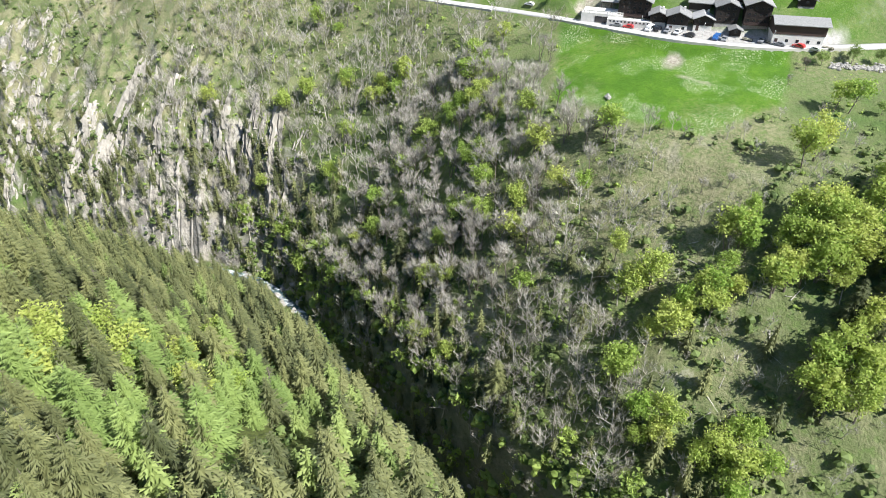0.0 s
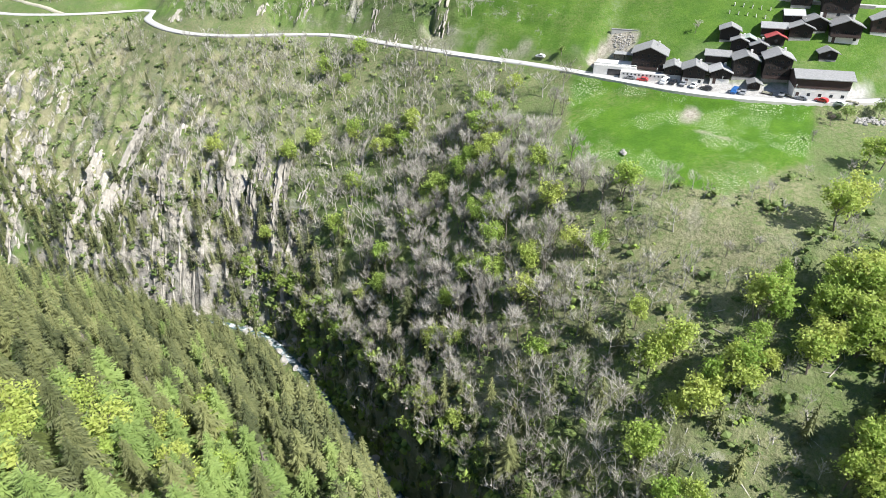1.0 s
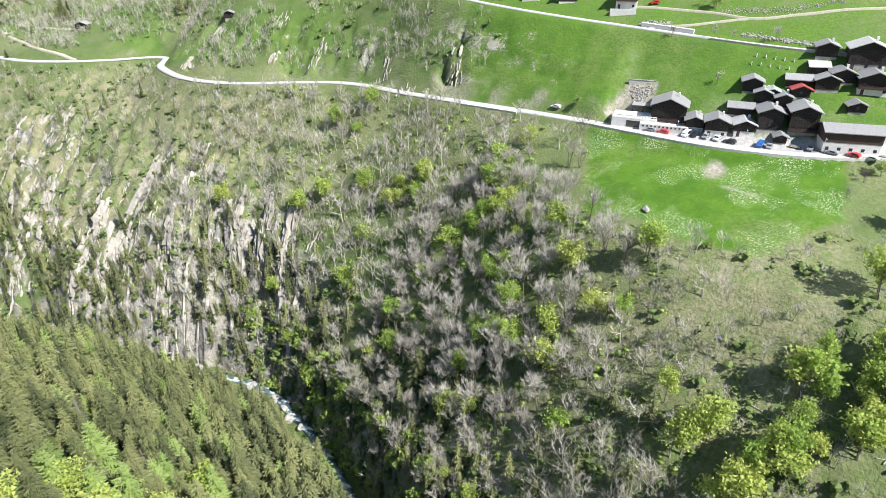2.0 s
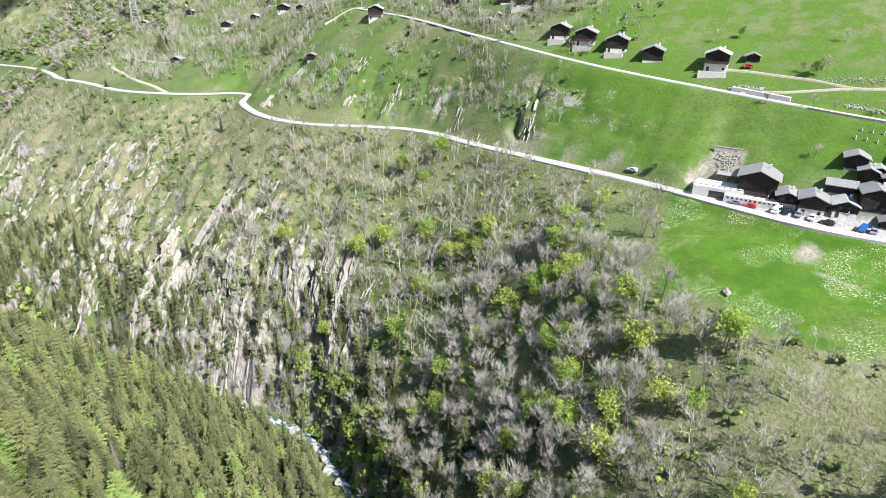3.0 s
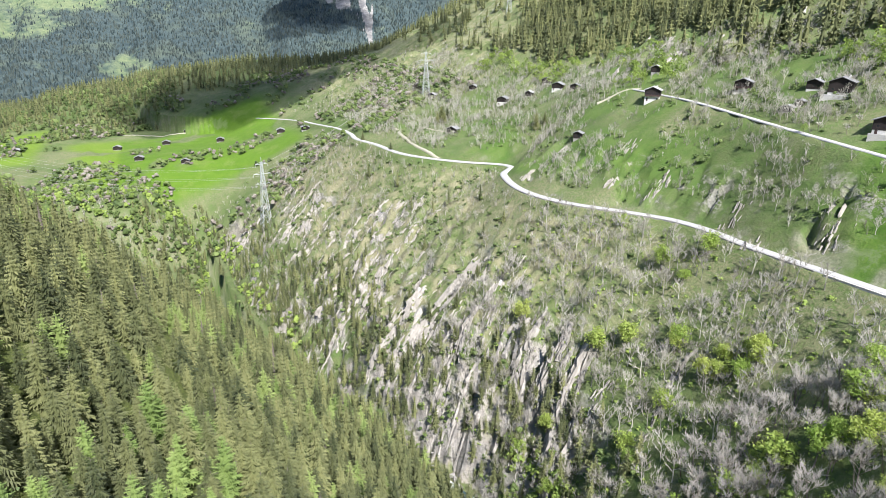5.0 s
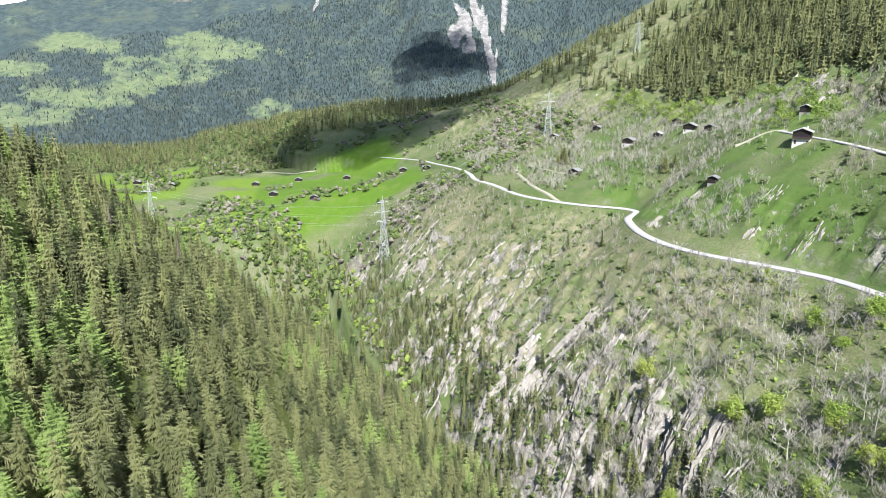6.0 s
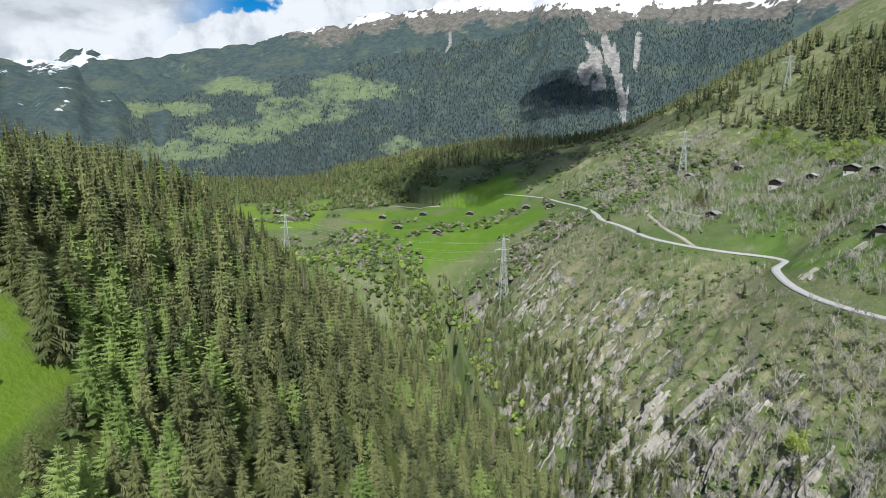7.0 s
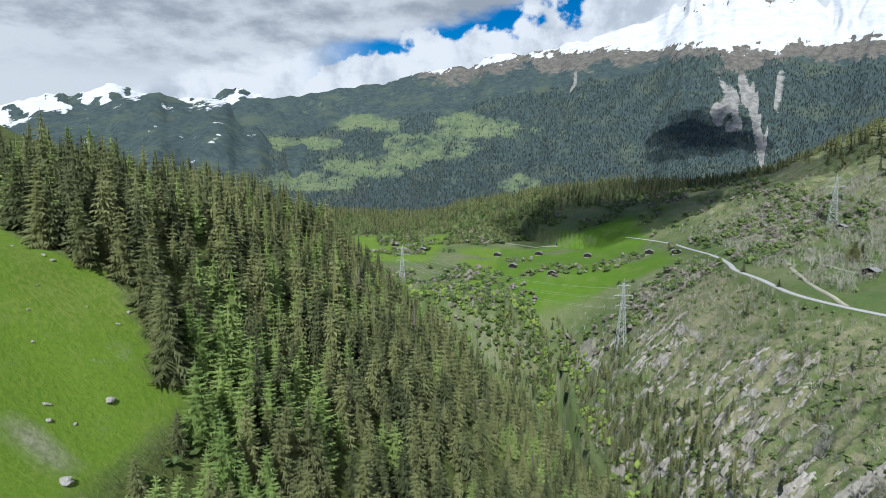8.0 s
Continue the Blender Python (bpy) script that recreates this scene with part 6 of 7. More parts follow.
def terrace():
    """The white garage deck beside the inn."""
    root = tagged(new("terrace"), "white parking terrace with a pierced parapet", "terrace")
    gx, gy = 205.5, 47.5
    root.matrix_world = pose(gx, gy, 166.6, 0, 0, -80)
    part("deck", boxes((-8, 8, 0, 9, -2.5, 3.6), bevel=0.05), MAT["plaster"], root)
    # a solid black box: the garage's inner shade is put in as colour
    part("garage_shade_panel", boxes((-2.6, 4.2, -0.06, 0.4, 0.3, 2.6)), MAT["black_paint"], root, "black panel painted as the shaded inside of the garage")
    bm = bmesh.new()
    box(bm, -8, 8, 0, 0.25, 4.3, 4.6)
    for k in range(17):
        box(bm, -8 + k * 0.985, -7.75 + k * 0.985, 0.02, 0.23, 3.6, 4.3)
    part("parapet", bm, MAT["plaster"], root)
    low = tagged(new("terrace"), "long white retaining wall with square openings", "terrace")
    low.matrix_world = pose(206.2, 36, 166.4, 0, 0, -80)
    part("wall", boxes((-9, 7.5, -1.2, 2.0, -2.5, 2.9), bevel=0.05), MAT["plaster"], low)
    # black blocks stand in for the shade inside the square openings
    for k in range(11):
        part("opening_shade", boxes((-8 + k * 1.4, -7.4 + k * 1.4, -1.26, -1.0, 1.9, 2.5)), MAT["black_paint"], low)
    back = tagged(new("retaining_wall"), "low concrete wall above the cutting behind the inn", "wall")
    back.matrix_world = pose(225.5, 51, float(ground(225.5, 51)), 0, 0, -80)
    part("face", boxes((-5.5, 5.5, 0, 0.6, -3, 0.9), bevel=0.08), MAT["concrete"], back)
    part("coping", boxes((-5.6, 5.6, -0.1, 0.7, 0.9, 1.1), bevel=0.03), MAT["slate"], back)
    shed = tagged(new("vehicle_shelter"), "grey sheet canopy over the inn's upper yard", "shelter")
    shed.matrix_world = pose(214.5, 47.0, 170.2, 0, 0, -80)
    part("roof", boxes((-4.2, 4.2, 0.0, 4.6, 2.3, 2.5), bevel=0.03), MAT["slate"], shed)
    part("back_wall", boxes((-4.0, 4.0, 4.2, 4.4, -0.5, 2.3)), MAT["concrete"], shed)
    for k in (-3.8, 0.0, 3.8):
        part("post", boxes((k - 0.1, k + 0.1, 0.2, 0.4, -0.5, 2.3)), MAT["brown"], shed)


terrace()


def long_wall(name, y0, y1, off, height, material, label, thick=0.6, lift=0.3, line=road_x, level=road_z, step=3.0):
    """A wall along a road at an offset from its middle."""
    yy = np.arange(y0, y1 + 0.1, step)
    xx, zz = line(yy) + off, level(yy) + lift
    co, n = [], len(yy)
    for dx, dz in ((-thick / 2, -height), (thick / 2, -height), (thick / 2, 0), (-thick / 2, 0)):
        co.append(np.stack([xx + dx, yy, zz + dz], 1))
    co = np.stack(co, 1).reshape(-1, 3)
    i = np.arange(n - 1)[:, None] * 4
    f = np.concatenate([i + np.array([[k, (k + 1) % 4, 4 + (k + 1) % 4, 4 + k]]) for k in range(4)] + [np.array([[0, 1, 2, 3]]), (n - 1) * 4 + np.array([[3, 2, 1, 0]])])
    return tagged(new(name, raw_mesh(name, co, f, material, False)), label, "wall")


long_wall("retaining_wall", 96, 126, -2.7, 6.5, MAT["concrete"], "light concrete retaining wall under the road", 0.8, 0.25)
long_wall("retaining_wall", 130, 345, -2.55, 2.2, MAT["stone"], "rough stone wall holding up the mountain road", 0.5, 0.2)
long_wall("retaining_wall", -40, 70, -2.6, 1.6, MAT["concrete"], "low pale kerb wall along the village road", 0.4, 0.45)
long_wall("retaining_wall", 40, 62, 2.6, 1.8, MAT["plaster"], "white rubble wall beside the upper lane", 1.6, 1.9, up_x, up_z)
long_wall("retaining_wall", -30, 34, -1.9, 1.6, MAT["stone"], "dry stone wall below the upper lane", 0.7, 0.5, up_x, up_z)

# the small tracks
def track(points, width, label, material=None):
    pts = np.array(points, float)
    s = np.r_[0, np.cumsum(np.hypot(*np.diff(pts, axis=0).T))]
    q = np.arange(0, s[-1], 1.5)
    x, y = curve_of(s, pts[:, 0])(q), curve_of(s, pts[:, 1])(q)
    z = ground(x, y)
    z = np.convolve(np.r_[[z[0]] * 3, z, [z[-1]] * 3], np.ones(7) / 7, "valid")
    tagged(new("track", strip("track", np.stack([x, y, z], 1), width, 0.45, material or MAT["track"], 1.4)), label, "track", kind="structure")


track([(201, 415), (197, 440), (200, 470), (210, 522), (214, 540)], 3.0, "pale gravel track climbing from the road")
track([(228, 520), (230, 500), (234, 470), (236, 462)], 2.2, "short gravel path to a cabin")
track([(247, 58), (250, 52.2), (252, 44.2), (256.3, 32.7), (260, 22.2)], 1.3, "faint grassy track climbing from the lane")
track([(259.5, 67.5), (260.7, 54.6), (261.3, 37), (260, 22.2), (264.6, 7), (270.4, -8.2), (280, -38)], 1.5, "yellowish grass track across the meadow")
track([(300, 318), (292, 330), (280, 338)], 3.4, "gravel turning place at the lane end")
track([(62, 985), (20, 1000), (-40, 1040)], 4.0, "distant gravel lane beyond the meadows")


# ---------------------------------------------------------------- vehicles
def car(x, y, turn, paint_name, label, length=4.2, height=1.45, van=False):
    root = tagged(new("van" if van else "car"), label, "car", "parked vehicles of the village")
    z = float(ground(x, y)) + 0.05 if abs(x - float(road_x(y))) > 2.4 else float(road_z(y)) + 0.36
    root.matrix_world = pose(x, y, z, 0, 0, turn)
    l, w = length / 2, 0.88
    if van:
        outline = [(-l, 0.35), (l, 0.35), (l, 1.0), (l - 0.5, 1.2), (l - 1.0, height), (-l, height)]
    else:
        outline = [(-l, 0.35), (l, 0.35), (l, 0.75), (l - 1.1, 0.9), (l - 1.7, height), (-l + 0.9, height), (-l + 0.15, 0.95)]
    bm = prism(outline, -w, w)
    bmesh.ops.bevel(bm, geom=list(bm.edges), offset=0.07, segments=2, affect="EDGES")
    body = part("body", bm, MAT[paint_name], root)
    for s in (-1, 1):
        part("side_window", boxes((-l + 1.0, l - 1.75, s * w - 0.03, s * w + 0.03, 0.95, height - 0.15), bevel=0.02), MAT["glass"], body)
    bm = boxes((-0.02, 0.02, -0.72, 0.72, -0.28, 0.28))
    wind = part("windscreen", bm, MAT["glass"], body)
    wind.matrix_local = pose(l - (0.74 if van else 1.38), 0, (height + 0.95) / 2, 0, -48, 0)
    for sx in (-1, 1):
        for sy in (-1, 1):
            bm = bmesh.new()
            bmesh.ops.create_cone(bm, cap_ends=True, segments=14, radius1=0.33, radius2=0.33, depth=0.22, matrix=Matrix.Rotation(radians(90), 4, "X"))
            wheel = part("wheel", bm, MAT["rubber"], root)
            wheel.matrix_local = pose(sx * (l - 0.8), sy * (w - 0.1), 0.33)
            bm = bmesh.new()
            bmesh.ops.create_cone(bm, cap_ends=True, segments=10, radius1=0.19, radius2=0.19, depth=0.24, matrix=Matrix.Rotation(radians(90), 4, "X"))
            part("rim", bm, MAT["steel"], wheel)


car(204.2, 36.2, 95, "red_paint", "small red car parked before the inn")
car(203.9, 40.8, 95, "grey_paint", "silver-grey car parked before the inn")
car(204.4, 28.2, 170, "white_paint", "white delivery van by the garage", 4.9, 2.1, True)
car(204.0, 13.5, 80, "black_paint", "black car parked at the barns")
car(204.6, 4.2, 175, "blue_paint", "blue pick-up on the forecourt", 4.9, 1.8, True)
car(204.6, 1.4, 178, "grey_paint", "dark grey car beside the blue one")
car(206.4, -22.5, 70, "red_paint", "dark red car before the barn")
car(206.9, -27.5, 72, "white_paint", "white car before the barn")
car(206.0, -16.5, 75, "grey_paint", "grey car under the barn wall")
car(212.0, 81.0, 86, "white_paint", "white car on the mountain road")

for x, y, c, text in [(205.6, 25.4, "black_paint", "dark car parked before the garages"), (205.3, 21.8, "grey_paint", "grey car parked before the garages"),
                      (205.0, 18.0, "white_paint", "white car parked before the chalet"), (208.0, -10.5, "grey_paint", "grey car beside the stacked timber"),
                      (262.5, 60.5, "red_paint", "red car beside the wooden shed")]:
    car(x, y, 172 if x < 250 else 110, c, text, 4.0, 1.5)

# ---------------------------------------------------------------- small things of the village and its meadows
for r0, row in enumerate(((238.4, 14.8), (235.3, 15.6))):
    for k in range(5):
        x, y = row[0], row[1] - 3.12 * k
        stake = tagged(new("tree_guard"), "white tube round a newly set fruit tree", "tree guard", "tree guards in the meadow")
        stake.matrix_world = pose(x, y, float(ground(x, y)), 3 * ((k * 7) % 3 - 1), 2, 0)
        bm = bmesh.new()
        bmesh.ops.create_cone(bm, cap_ends=True, segments=8, radius1=0.16, radius2=0.14, depth=1.3, matrix=Matrix.Translation((0, 0, 0.6)))
        part("tube", bm, MAT["plaster"], stake)
        part("post", boxes((0.18, 0.24, -0.03, 0.03, -0.2, 1.6)), MAT["brown"], stake)


def lumber(x, y, turn, n, label):
    pile = tagged(new("timber_stack"), label, "timber stack", "stacked timber")
    pile.matrix_world = pose(x, y, float(ground(x, y)) + 0.05, 0, 0, turn)
    for k in range(n):
        row, col = divmod(k, 4)
        part("beam", boxes((-1.8 + 0.1 * (k % 3), 1.7 + 0.13 * (k % 2), col * 0.33, col * 0.33 + 0.28, row * 0.24, row * 0.24 + 0.22), bevel=0.02), MAT["track"] if k % 3 else MAT["brown"], pile)


lumber(208.5, -6.0, 80, 11, "mixed sawn timber stacked on the forecourt")
lumber(208.8, -13.5, 60, 8, "pale planks stacked beside the barn")
lumber(210.5, -31.5, 75, 12, "sawn beams stacked behind the barn")
lumber(212.5, 14.5, 95, 9, "firewood beams stacked at a granary")


def lamp_post(x, y):
    root = tagged(new("street_lamp"), "slim grey street lamp at the roadside", "street lamp", "street lamps of the village")
    root.matrix_world = pose(x, y, float(ground(x, y)), 0, 0, -80)
    part("pole", boxes((-0.06, 0.06, -0.06, 0.06, -0.3, 5.4), bevel=0.03), MAT["steel"], root)
    part("arm", boxes((-0.04, 0.04, -1.1, 0.06, 5.3, 5.4)), MAT["steel"], root)
    part("head", boxes((-0.14, 0.14, -1.5, -0.9, 5.2, 5.36), bevel=0.04), MAT["pale_roof"], root)


for _x, _y in ((204.6, 9.0), (204.4, 31.5), (206.4, -14.0)):
    lamp_post(_x, _y)


def rubble(points, wide, n, seed, name, label, r0=0.12, r1=0.45):
    """Loose stones heaped along a line."""
    r = np.random.RandomState(seed)
    p = np.array(points, float)
    s = np.r_[0, np.cumsum(np.hypot(*np.diff(p, axis=0).T))]
    q = r.uniform(0, s[-1], n)
    x, y = np.interp(q, s, p[:, 0]) + r.normal(0, wide, n), np.interp(q, s, p[:, 1]) + r.normal(0, wide * 0.5, n)
    v = np.array(ICO)
    size = r.uniform(r0, r1, n)[:, None, None]
    co = v[None] * size * r.uniform(0.65, 1.25, (n, 12, 1)) * (1, 1, 0.8)
    co[..., 0] += x[:, None]
    co[..., 1] += y[:, None]
    co[..., 2] += (ground(x, y) + 0.15)[:, None]
    f = (np.array(ICO_F)[None] + 12 * np.arange(n)[:, None, None]).reshape(-1, 3)
    tagged(new(name, raw_mesh(name, co.reshape(-1, 3), f, MAT["stone"], False)), label, "stones", kind="stuff")


rubble([(250.6, 23), (250.2, 12.8), (249.8, -6)], 0.6, 330, 1, "rubble_bank", "pale rubble bank above the upper lane")
rubble([(262.5, 33.5), (265.4, 19.9), (267.6, 7.5), (274.5, -3), (282, -16)], 1.1, 420, 2, "rubble_strip", "weathered stones cleared along the grass track", 0.1, 0.35)
rubble([(249.8, 62), (251.8, 50)], 0.8, 220, 3, "rubble_heap", "white rubble heaped at the lane corner")
rubble([(223, 54), (220, 50), (223, 47)], 1.6, 160, 4, "rubble_slope", "broken rock in the cutting behind the inn", 0.12, 0.4)
rubble([(205, -34), (207, -42), (211, -50)], 1.2, 160, 5, "rubble_edge", "rubble under the road's edge", 0.25, 0.8)

# ---------------------------------------------------------------- power line
def bar(bm, p, q, r=0.14):
    p, q = Vector(p), Vector(q)
    d = q - p
    m = Matrix.Translation((p + q) / 2) @ d.to_track_quat("Z", "Y").to_matrix().to_4x4()
    bmesh.ops.create_cone(bm, cap_ends=False, segments=4, radius1=r, radius2=r, depth=d.length, matrix=m)


def rope(bm, points, r):
    """One connected thin tube through points."""
    last = None
    for k, p in enumerate(points):
        d = (Vector(points[min(k + 1, len(points) - 1)]) - Vector(points[max(k - 1, 0)])).normalized()
        a = d.cross(Vector((0.31, 0.9, 0.2))).normalized()
        b = d.cross(a)
        ring = [bm.verts.new(Vector(p) + a * r * c + b * r * e) for c, e in ((1, 0), (0, 1), (-1, 0), (0, -1))]
        if last:
            for i in range(4):
                bm.faces.new((last[i], last[(i + 1) % 4], ring[(i + 1) % 4], ring[i]))
        last = ring


ARMS = [(0.62, 6.5), (0.76, 8.0), (0.9, 5.5)]


def pylon(x, y, height, turn, label):
    root = tagged(new("pylon"), label, "pylon", "lattice pylons of the power line")
    z = float(ground(x, y)) - 0.6
    root.matrix_world = pose(x, y, z, 0, 0, turn)
    levels = [0, 0.14, 0.27, 0.39, 0.5, 0.6, 0.69, 0.77, 0.85, 0.93]
    half = lambda q: 3.6 * (1 - q) ** 1.25 + 0.55
    for sx, sy in ((-1, -1), (1, -1), (1, 1), (-1, 1)):
        bm = bmesh.new()
        rope(bm, [(sx * half(q), sy * half(q), q * height) for q in levels], 0.2)
        part("leg", bm, MAT["steel"], root)
    bm = bmesh.new()
    for a, b in zip(levels, levels[1:]):
        for k in range(4):
            c = ((-1, -1), (1, -1), (1, 1), (-1, 1))
            (ax, ay), (bx, by) = c[k], c[(k + 1) % 4]
            bar(bm, (ax * half(a), ay * half(a), a * height), (bx * half(b), by * half(b), b * height), 0.11)
            bar(bm, (bx * half(a), by * half(a), a * height), (ax * half(b), ay * half(b), b * height), 0.11)
            bar(bm, (ax * half(b), ay * half(b), b * height), (bx * half(b), by * half(b), b * height), 0.11)
    part("bracing", bm, MAT["steel"], root)
    bm = bmesh.new()
    bar(bm, (0, 0, 0.9 * height), (0, 0, height), 0.22)
    part("peak", bm, MAT["steel"], root)
    for q, reach in ARMS:
        for s in (-1, 1):
            bm = bmesh.new()
            bar(bm, (0, -0.5, q * height), (s * reach, 0, q * height + 0.2), 0.14)
            bar(bm, (0, 0.5, q * height), (s * reach, 0, q * height + 0.2), 0.14)
            bar(bm, (0, 0, q * height + 2.2), (s * reach, 0, q * height + 0.2), 0.12)
            arm = part("crossarm", bm, MAT["steel"], root)
            bm = bmesh.new()
            bar(bm, (s * reach, 0, q * height), (s * reach, 0, q * height - 2.4), 0.14)
            part("insulator", bm, MAT["steel"], arm)
    return root, height


def wires(a, b):
    (ra, ha), (rb, hb) = a, b
    for q, reach in ARMS:
        for s in (-1, 1):
            p = ra.matrix_world @ Vector((s * reach, 0, q * ha - 2.4))
            e = rb.matrix_world @ Vector((s * reach, 0, q * hb - 2.4))
            sag = (e - p).length * 0.035
            bm = bmesh.new()
            pts = [p.lerp(e, t / 16) - Vector((0, 0, 4 * sag * (t / 16) * (1 - t / 16))) for t in range(17)]
            rope(bm, pts, 0.05)
            me = bpy.data.meshes.new("power_cable")
            bm.to_mesh(me)
            bm.free()
            me.materials.append(MAT["cable"])
            tagged(new("power_cable", me), "thin sagging steel power cable between pylons", "cable", "cables of the power line")


line_a = pylon(-130, 715, 50, 5, "distant grey lattice pylon in the valley")
line_b = pylon(94, 556, 63, 10, "tall grey-green lattice pylon on the gorge side")
line_c = pylon(289, 633, 48, -15, "grey lattice pylon on the scrubby slope")
line_d = pylon(470, 760, 46, -20, "grey lattice pylon on the wooded crest")
for u, v in ((line_a, line_b), (line_b, line_c), (line_c, line_d)):
    wires(u, v)


# ---------------------------------------------------------------- water, boulders, crags
ry = np.arange(-60, 300, 1.5)
wx = river_x(ry) + 1.0 * np.sin(ry / 9)
tagged(new("water", strip("water", np.stack([wx, ry, river_z(ry) + 0.25 + 0.25 * np.sin(ry / 3.1)], 1), 3.4, 0.0, MAT["water"], 1.5)),
       "foaming mountain torrent between boulders", "water", kind="structure")


def rock_shape(seed, long=1.0, detail=2):
    bm = bmesh.new()
    bmesh.ops.create_icosphere(bm, subdivisions=detail, radius=1.0)
    off = Vector((seed * 3.1, seed * 1.7, seed * 0.9))
    for v in bm.verts:
        n = noise.noise(v.co * 1.3 + off) * 0.5 + noise.noise(v.co * 3.1 + off) * 0.22
        v.co *= 1 + n
        v.co.x *= long
    me = bpy.data.meshes.new("boulder")
    bm.to_mesh(me)
    bm.free()
    me.materials.append(MAT["stone"])
    return me


ROCKS = [rock_shape(s, 1 + 0.3 * (s % 3)) for s in range(6)]
rnd = np.random.RandomState(91)
for x, y, r, label in [(162, 28.3, 1.9, "pale boulder lying in the flowering meadow"), (-63.6, 128.3, 1.5, "grey boulder half sunk in the meadow"), (-58.3, 110.5, 1.5, "pale boulder in the meadow"),
                       (-73, 148, 0.7, "small stone near the forest edge"), (-88, 146, 0.8, "pale stone in the upper meadow"), (-89.5, 145.5, 0.6, "pale stone in the upper meadow"),
                       (-96, 145, 0.5, "pale stone in the upper meadow"), (-72, 143, 0.5, "small pale stone in the grass"), (-77, 141, 0.4, "small pale stone in the grass"),
                       (-66, 117, 0.9, "flat stone among rough grass"), (-68, 119, 0.7, "flat stone among rough grass"), (-64, 120, 0.6, "flat stone among rough grass"),
                       (-80, 130, 0.5, "small grey stone in the grass"), (-83, 136, 0.4, "small grey stone in the grass"), (-76, 126, 0.5, "small grey stone in the grass")]:
    ob = tagged(new("boulder", ROCKS[rnd.randint(6)]), label, "boulder", "boulders in the meadows")
    ob.matrix_world = pose(x, y, float(ground(x, y)) + 0.2 * r, rnd.uniform(-20, 20), rnd.uniform(-20, 20), rnd.uniform(0, 360)) @ Matrix.Diagonal((0.55 * r, 0.55 * r, r * 0.4, 1))
for k in range(110):
    y = rnd.uniform(25, 240)
    x = float(river_x(y)) + rnd.choice([-1, 1]) * rnd.uniform(1.0, 5.5)
    r = rnd.uniform(0.4, 1.5)
    ob = tagged(new("boulder", ROCKS[rnd.randint(6)]), "pale water-worn boulder in the torrent", "boulder", "boulders in the torrent")
    ob.matrix_world = pose(x, y, max(float(ground(x, y)), float(river_z(y))) + 0.15 * r, rnd.uniform(-30, 30), rnd.uniform(-30, 30), rnd.uniform(0, 360)) @ Matrix.Diagonal((r, r, r * 0.75, 1))


def crag_share(x, y):
    return 0.8 * smooth(0.5, 0.9, crag_zone(x, y)) * smooth(0.06, 0.2, fbm(x / 24, y / 24, 171, 3)) * (1 - 0.75 * smooth(0, 5, x - road_x(y)))


def shard(seed):
    """A jagged rib of rock on edge, running up the slope."""
    r = np.random.RandomState(seed)
    s, k = Shape(), 7
    u = np.linspace(-1.1, 1.1, k) + r.uniform(-0.1, 0.1, k)
    crest = np.stack([u, r.uniform(-0.12, 0.12, k), r.uniform(0.3, 0.8, k) * (1 - 0.55 * u**2 / 1.3)], 1)
    step = np.stack([u, 0.3 + r.uniform(-0.06, 0.1, k), r.uniform(0.05, 0.35, k)], 1)
    foot_a = np.stack([u, 0.5 + r.uniform(-0.1, 0.1, k), np.full(k, -0.7)], 1)
    foot_b = np.stack([u, -0.28 + r.uniform(-0.1, 0.05, k), np.full(k, -0.7)], 1)
    v = np.concatenate([foot_b, crest, step, foot_a])
    t = []
    for q in (0, k, 2 * k):
        for i in range(k - 1):
            t += [(q + i, q + i + 1, q + k + i + 1), (q + i, q + k + i + 1, q + k + i)]
    for e in (0, k - 1):
        t += [(e, k + e, 2 * k + e), (e, 2 * k + e, 3 * k + e)]
    s.add(v, t)
    return s


SH = [shard(s) for s in range(8)]


def slabs_along(x0, y0, x1, y1, wide, high, r):
    """Places, sizes and slopes of the slabs that make a rib."""
    length, heading = math.hypot(x1 - x0, y1 - y0), math.atan2(y1 - y0, x1 - x0)
    n = int(length * wide / 4.5) + 3
    t, off = r.rand(n), r.normal(0, 0.42, n)
    size = high * r.uniform(0.25, 0.75, n) * (1.1 - 0.8 * np.minimum(1, np.abs(off)))
    x = x0 + (x1 - x0) * t - math.sin(heading) * off * wide
    y = y0 + (y1 - y0) * t + math.cos(heading) * off * wide
    dx, dy = 4 * math.cos(heading), 4 * math.sin(heading)
    climb = np.arctan((ground_base(x + dx, y + dy) - ground_base(x - dx, y - dy)) / 8)
    turn = heading + r.normal(0, 0.16, n)
    return x, y, ground(x, y) - 0.1 * size, turn, climb, size * r.uniform(0.9, 1.9, n), size * r.uniform(0.55, 1.1, n), size * r.uniform(0.7, 1.3, n)


SLABS = [s.mesh("slab", MAT["crag"]) for s in SH]


def outcrop(x0, y0, x1, y1, wide, high, seed, label):
    """A rib of bedded rock that climbs the slope: broken slabs on edge, side by side."""
    r = np.random.RandomState(seed)
    root = tagged(new("rock_outcrop"), label, "rock", "rock ribs of the gorge wall")
    root.matrix_world = pose(x0, y0, float(ground(x0, y0)))
    back = root.matrix_world.inverted()
    for x, y, z, turn, climb, long, thick, tall_ in zip(*slabs_along(x0, y0, x1, y1, wide, high, r)):
        slab = new("slab", SLABS[r.randint(len(SLABS))])
        slab.parent = root
        slab.matrix_local = back @ pose(x, y, z, 0, -math.degrees(climb), math.degrees(turn)) @ Matrix.Diagonal((long, thick, tall_, 1))


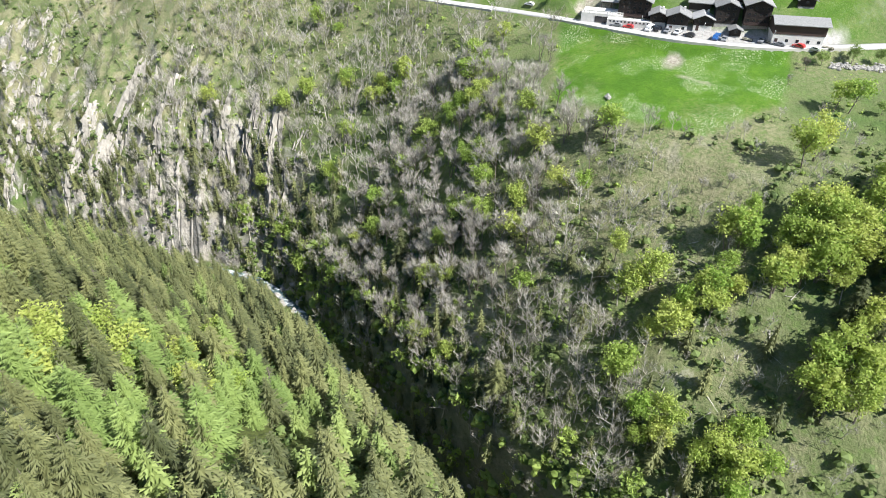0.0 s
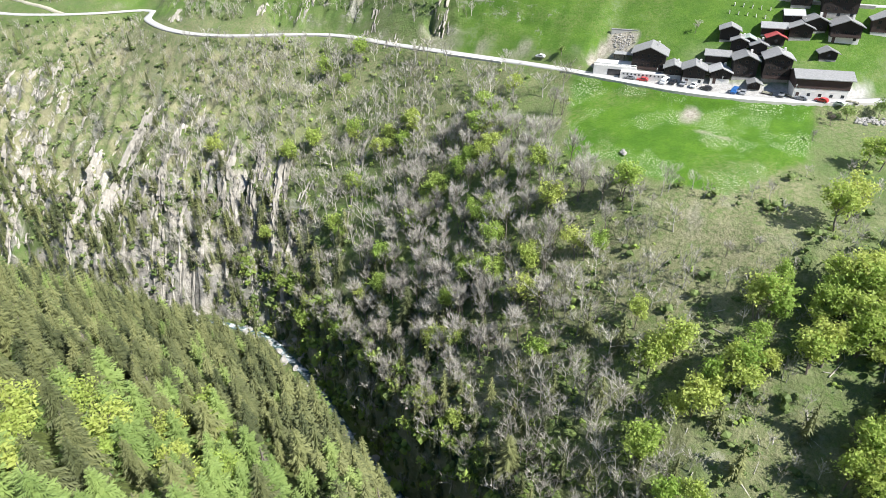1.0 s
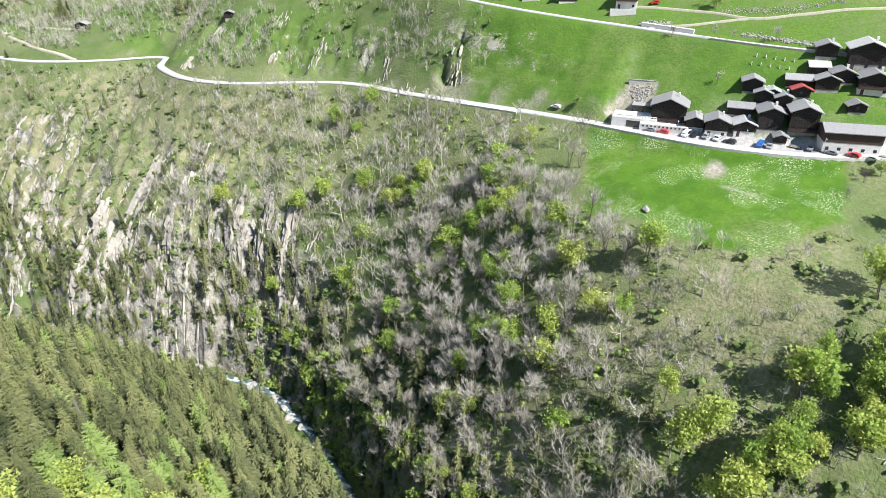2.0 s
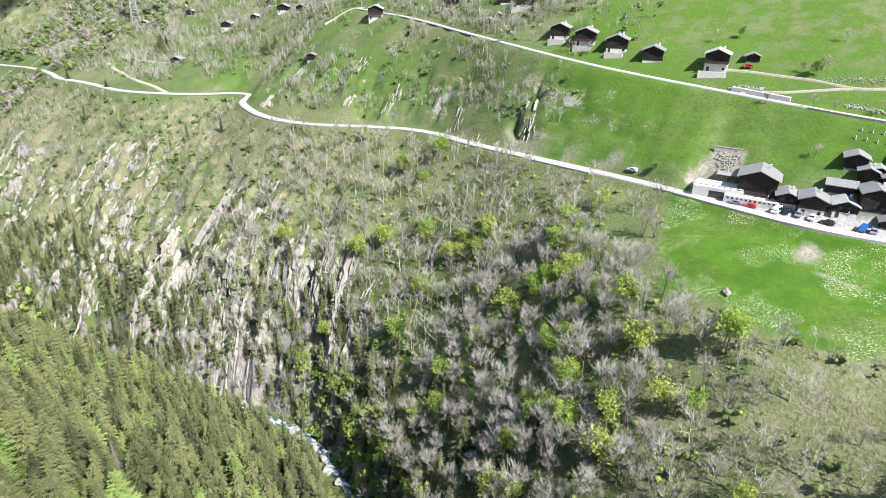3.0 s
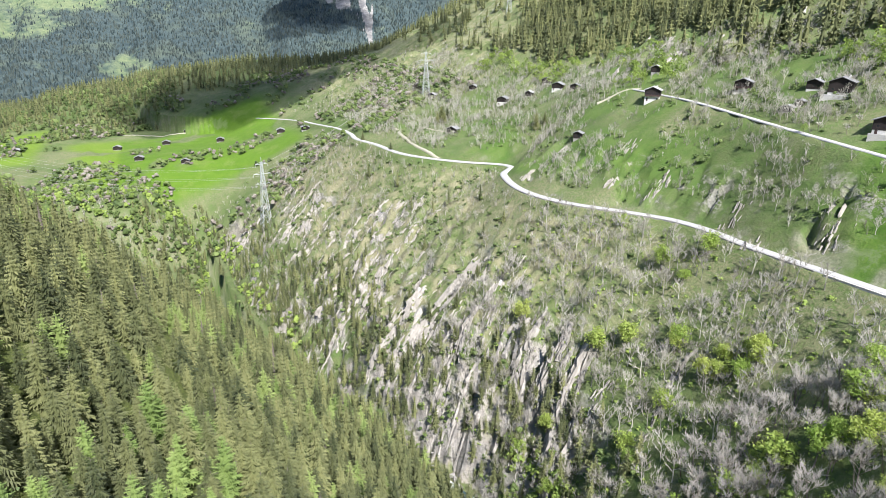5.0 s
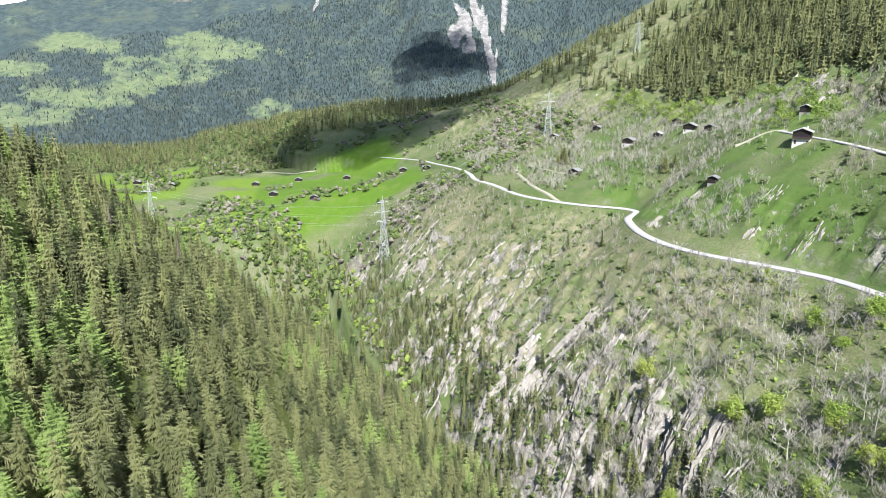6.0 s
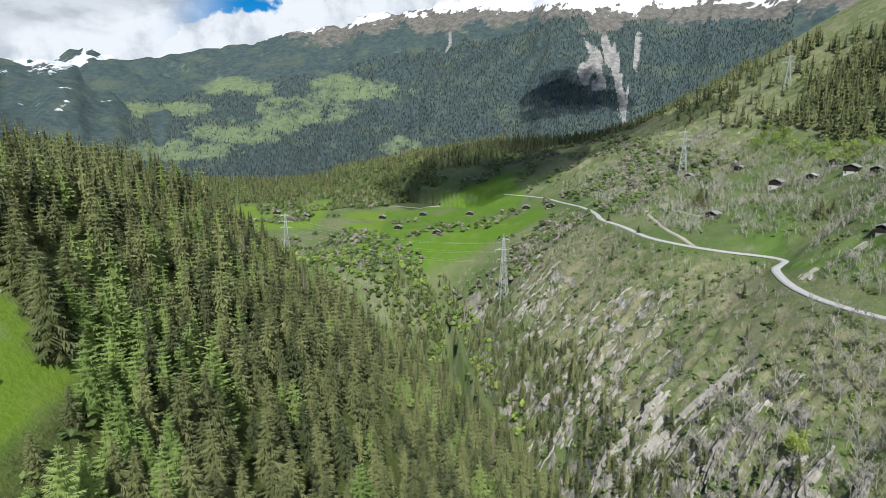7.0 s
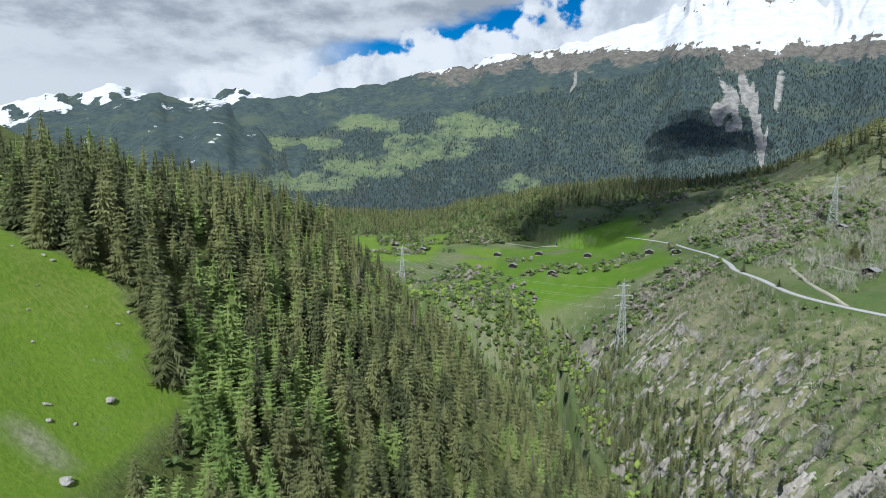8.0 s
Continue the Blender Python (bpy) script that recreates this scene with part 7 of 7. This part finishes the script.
for k, (x0, y0, x1, y1, wide, high) in enumerate([
        (108, 278, 160, 281, 5.5, 8), (102, 289, 132, 295, 5, 7), (108, 331, 137, 353, 5, 6), (118, 237, 141, 251, 4.5, 7), (139, 248, 161, 254, 4, 5),
        (137, 206, 158, 214, 4.5, 8), (130, 175, 160, 186, 5, 9), (133, 190, 160, 200, 4, 8), (151, 140, 178, 151, 3, 5), (124, 163, 146, 172, 5, 9)]):
    outcrop(x0, y0, x1, y1, wide, high, 500 + k, "long pale rib of bedded rock climbing the gorge wall")
rnd = np.random.RandomState(96)
ribs = Shape()
for x, y in spread_over(95, 185, 150, 560, 11, 95, lambda x, y: 0.75 * smooth(0.4, 0.8, crag_zone(x, y))):
    ln = rnd.uniform(5, 15)
    for px, py, pz, turn, climb, long, thick, tall_ in zip(*slabs_along(x, y, x + ln, y + ln * rnd.uniform(0.05, 0.5), rnd.uniform(2.0, 4.5), rnd.uniform(2.0, 4.2), rnd)):
        v, f = SH[rnd.randint(len(SH))].arrays()
        v = v * (long, thick, tall_)
        u, w = v[:, 0] * math.cos(climb) - v[:, 2] * math.sin(climb), v[:, 0] * math.sin(climb) + v[:, 2] * math.cos(climb)
        ribs.add(np.stack([px + u * math.cos(turn) - v[:, 1] * math.sin(turn), py + u * math.sin(turn) + v[:, 1] * math.cos(turn), pz + w], 1), f)
tagged(new("broken_rock", ribs.mesh("broken_rock", MAT["crag"])), "short broken ribs of pale rock between scrub", "rock", kind="stuff")
for k, (x, y, ln) in enumerate([(223, 222, 13), (220, 134, 12), (224, 178, 8), (226, 308, 12), (207, 312, 7), (214, 160, 7), (240, 262, 9), (330, 330, 22), (345, 305, 20), (218, 250, 8), (352, 360, 16)]):
    outcrop(x, y, x + ln, y + ln * 0.3, 7.0, 2.8, 700 + k, "grey crag standing out of the grass above the road")
spots = spread_over(60, 420, -30, 640, 3.8, 92, crag_share)
planted("crag_slabs", SH, spots, tall(len(spots), 0.8, 3.2, 93), MAT["crag"], 94, "pale fractured rock ribs jutting from the gorge wall", "rock", sink=0.5, wide=(0.8, 1.7), turned=0.3, lie=1.0)

# clouds whose shade lies on the crest and on the far mountain
def cloud(x, y, z, w, d, seed):
    r = np.random.RandomState(seed)
    bm = bmesh.new()
    for k in range(16):
        m = Matrix.Translation((r.uniform(-0.75, 0.75) * w, r.uniform(-0.75, 0.75) * d, r.uniform(0, 30))) @ Matrix.Diagonal((r.uniform(0.25, 0.5) * w, r.uniform(0.3, 0.5) * d, r.uniform(35, 70), 1))
        bmesh.ops.create_icosphere(bm, subdivisions=2, radius=1.0, matrix=m)
    for v in bm.verts:
        v.co += Vector((noise.noise(v.co / 60), noise.noise(v.co / 55 + Vector((9, 0, 0))), noise.noise(v.co / 50 + Vector((0, 9, 0))))) * 30
    me = bpy.data.meshes.new("cloud")
    bm.to_mesh(me)
    bm.free()
    me.materials.append(MAT["cloud"])
    ob = tagged(new("cloud", me), "white fair-weather cumulus cloud drifting overhead", "cloud", kind="structure")
    ob.location = (x, y, z)


_t = math.tan(radians(SUN_EL))
cloud(180, 1090 - 900 / _t, 1040, 230, 190, 5)
cloud(690, 2900 - 1300 / _t, 1560, 250, 330, 6)
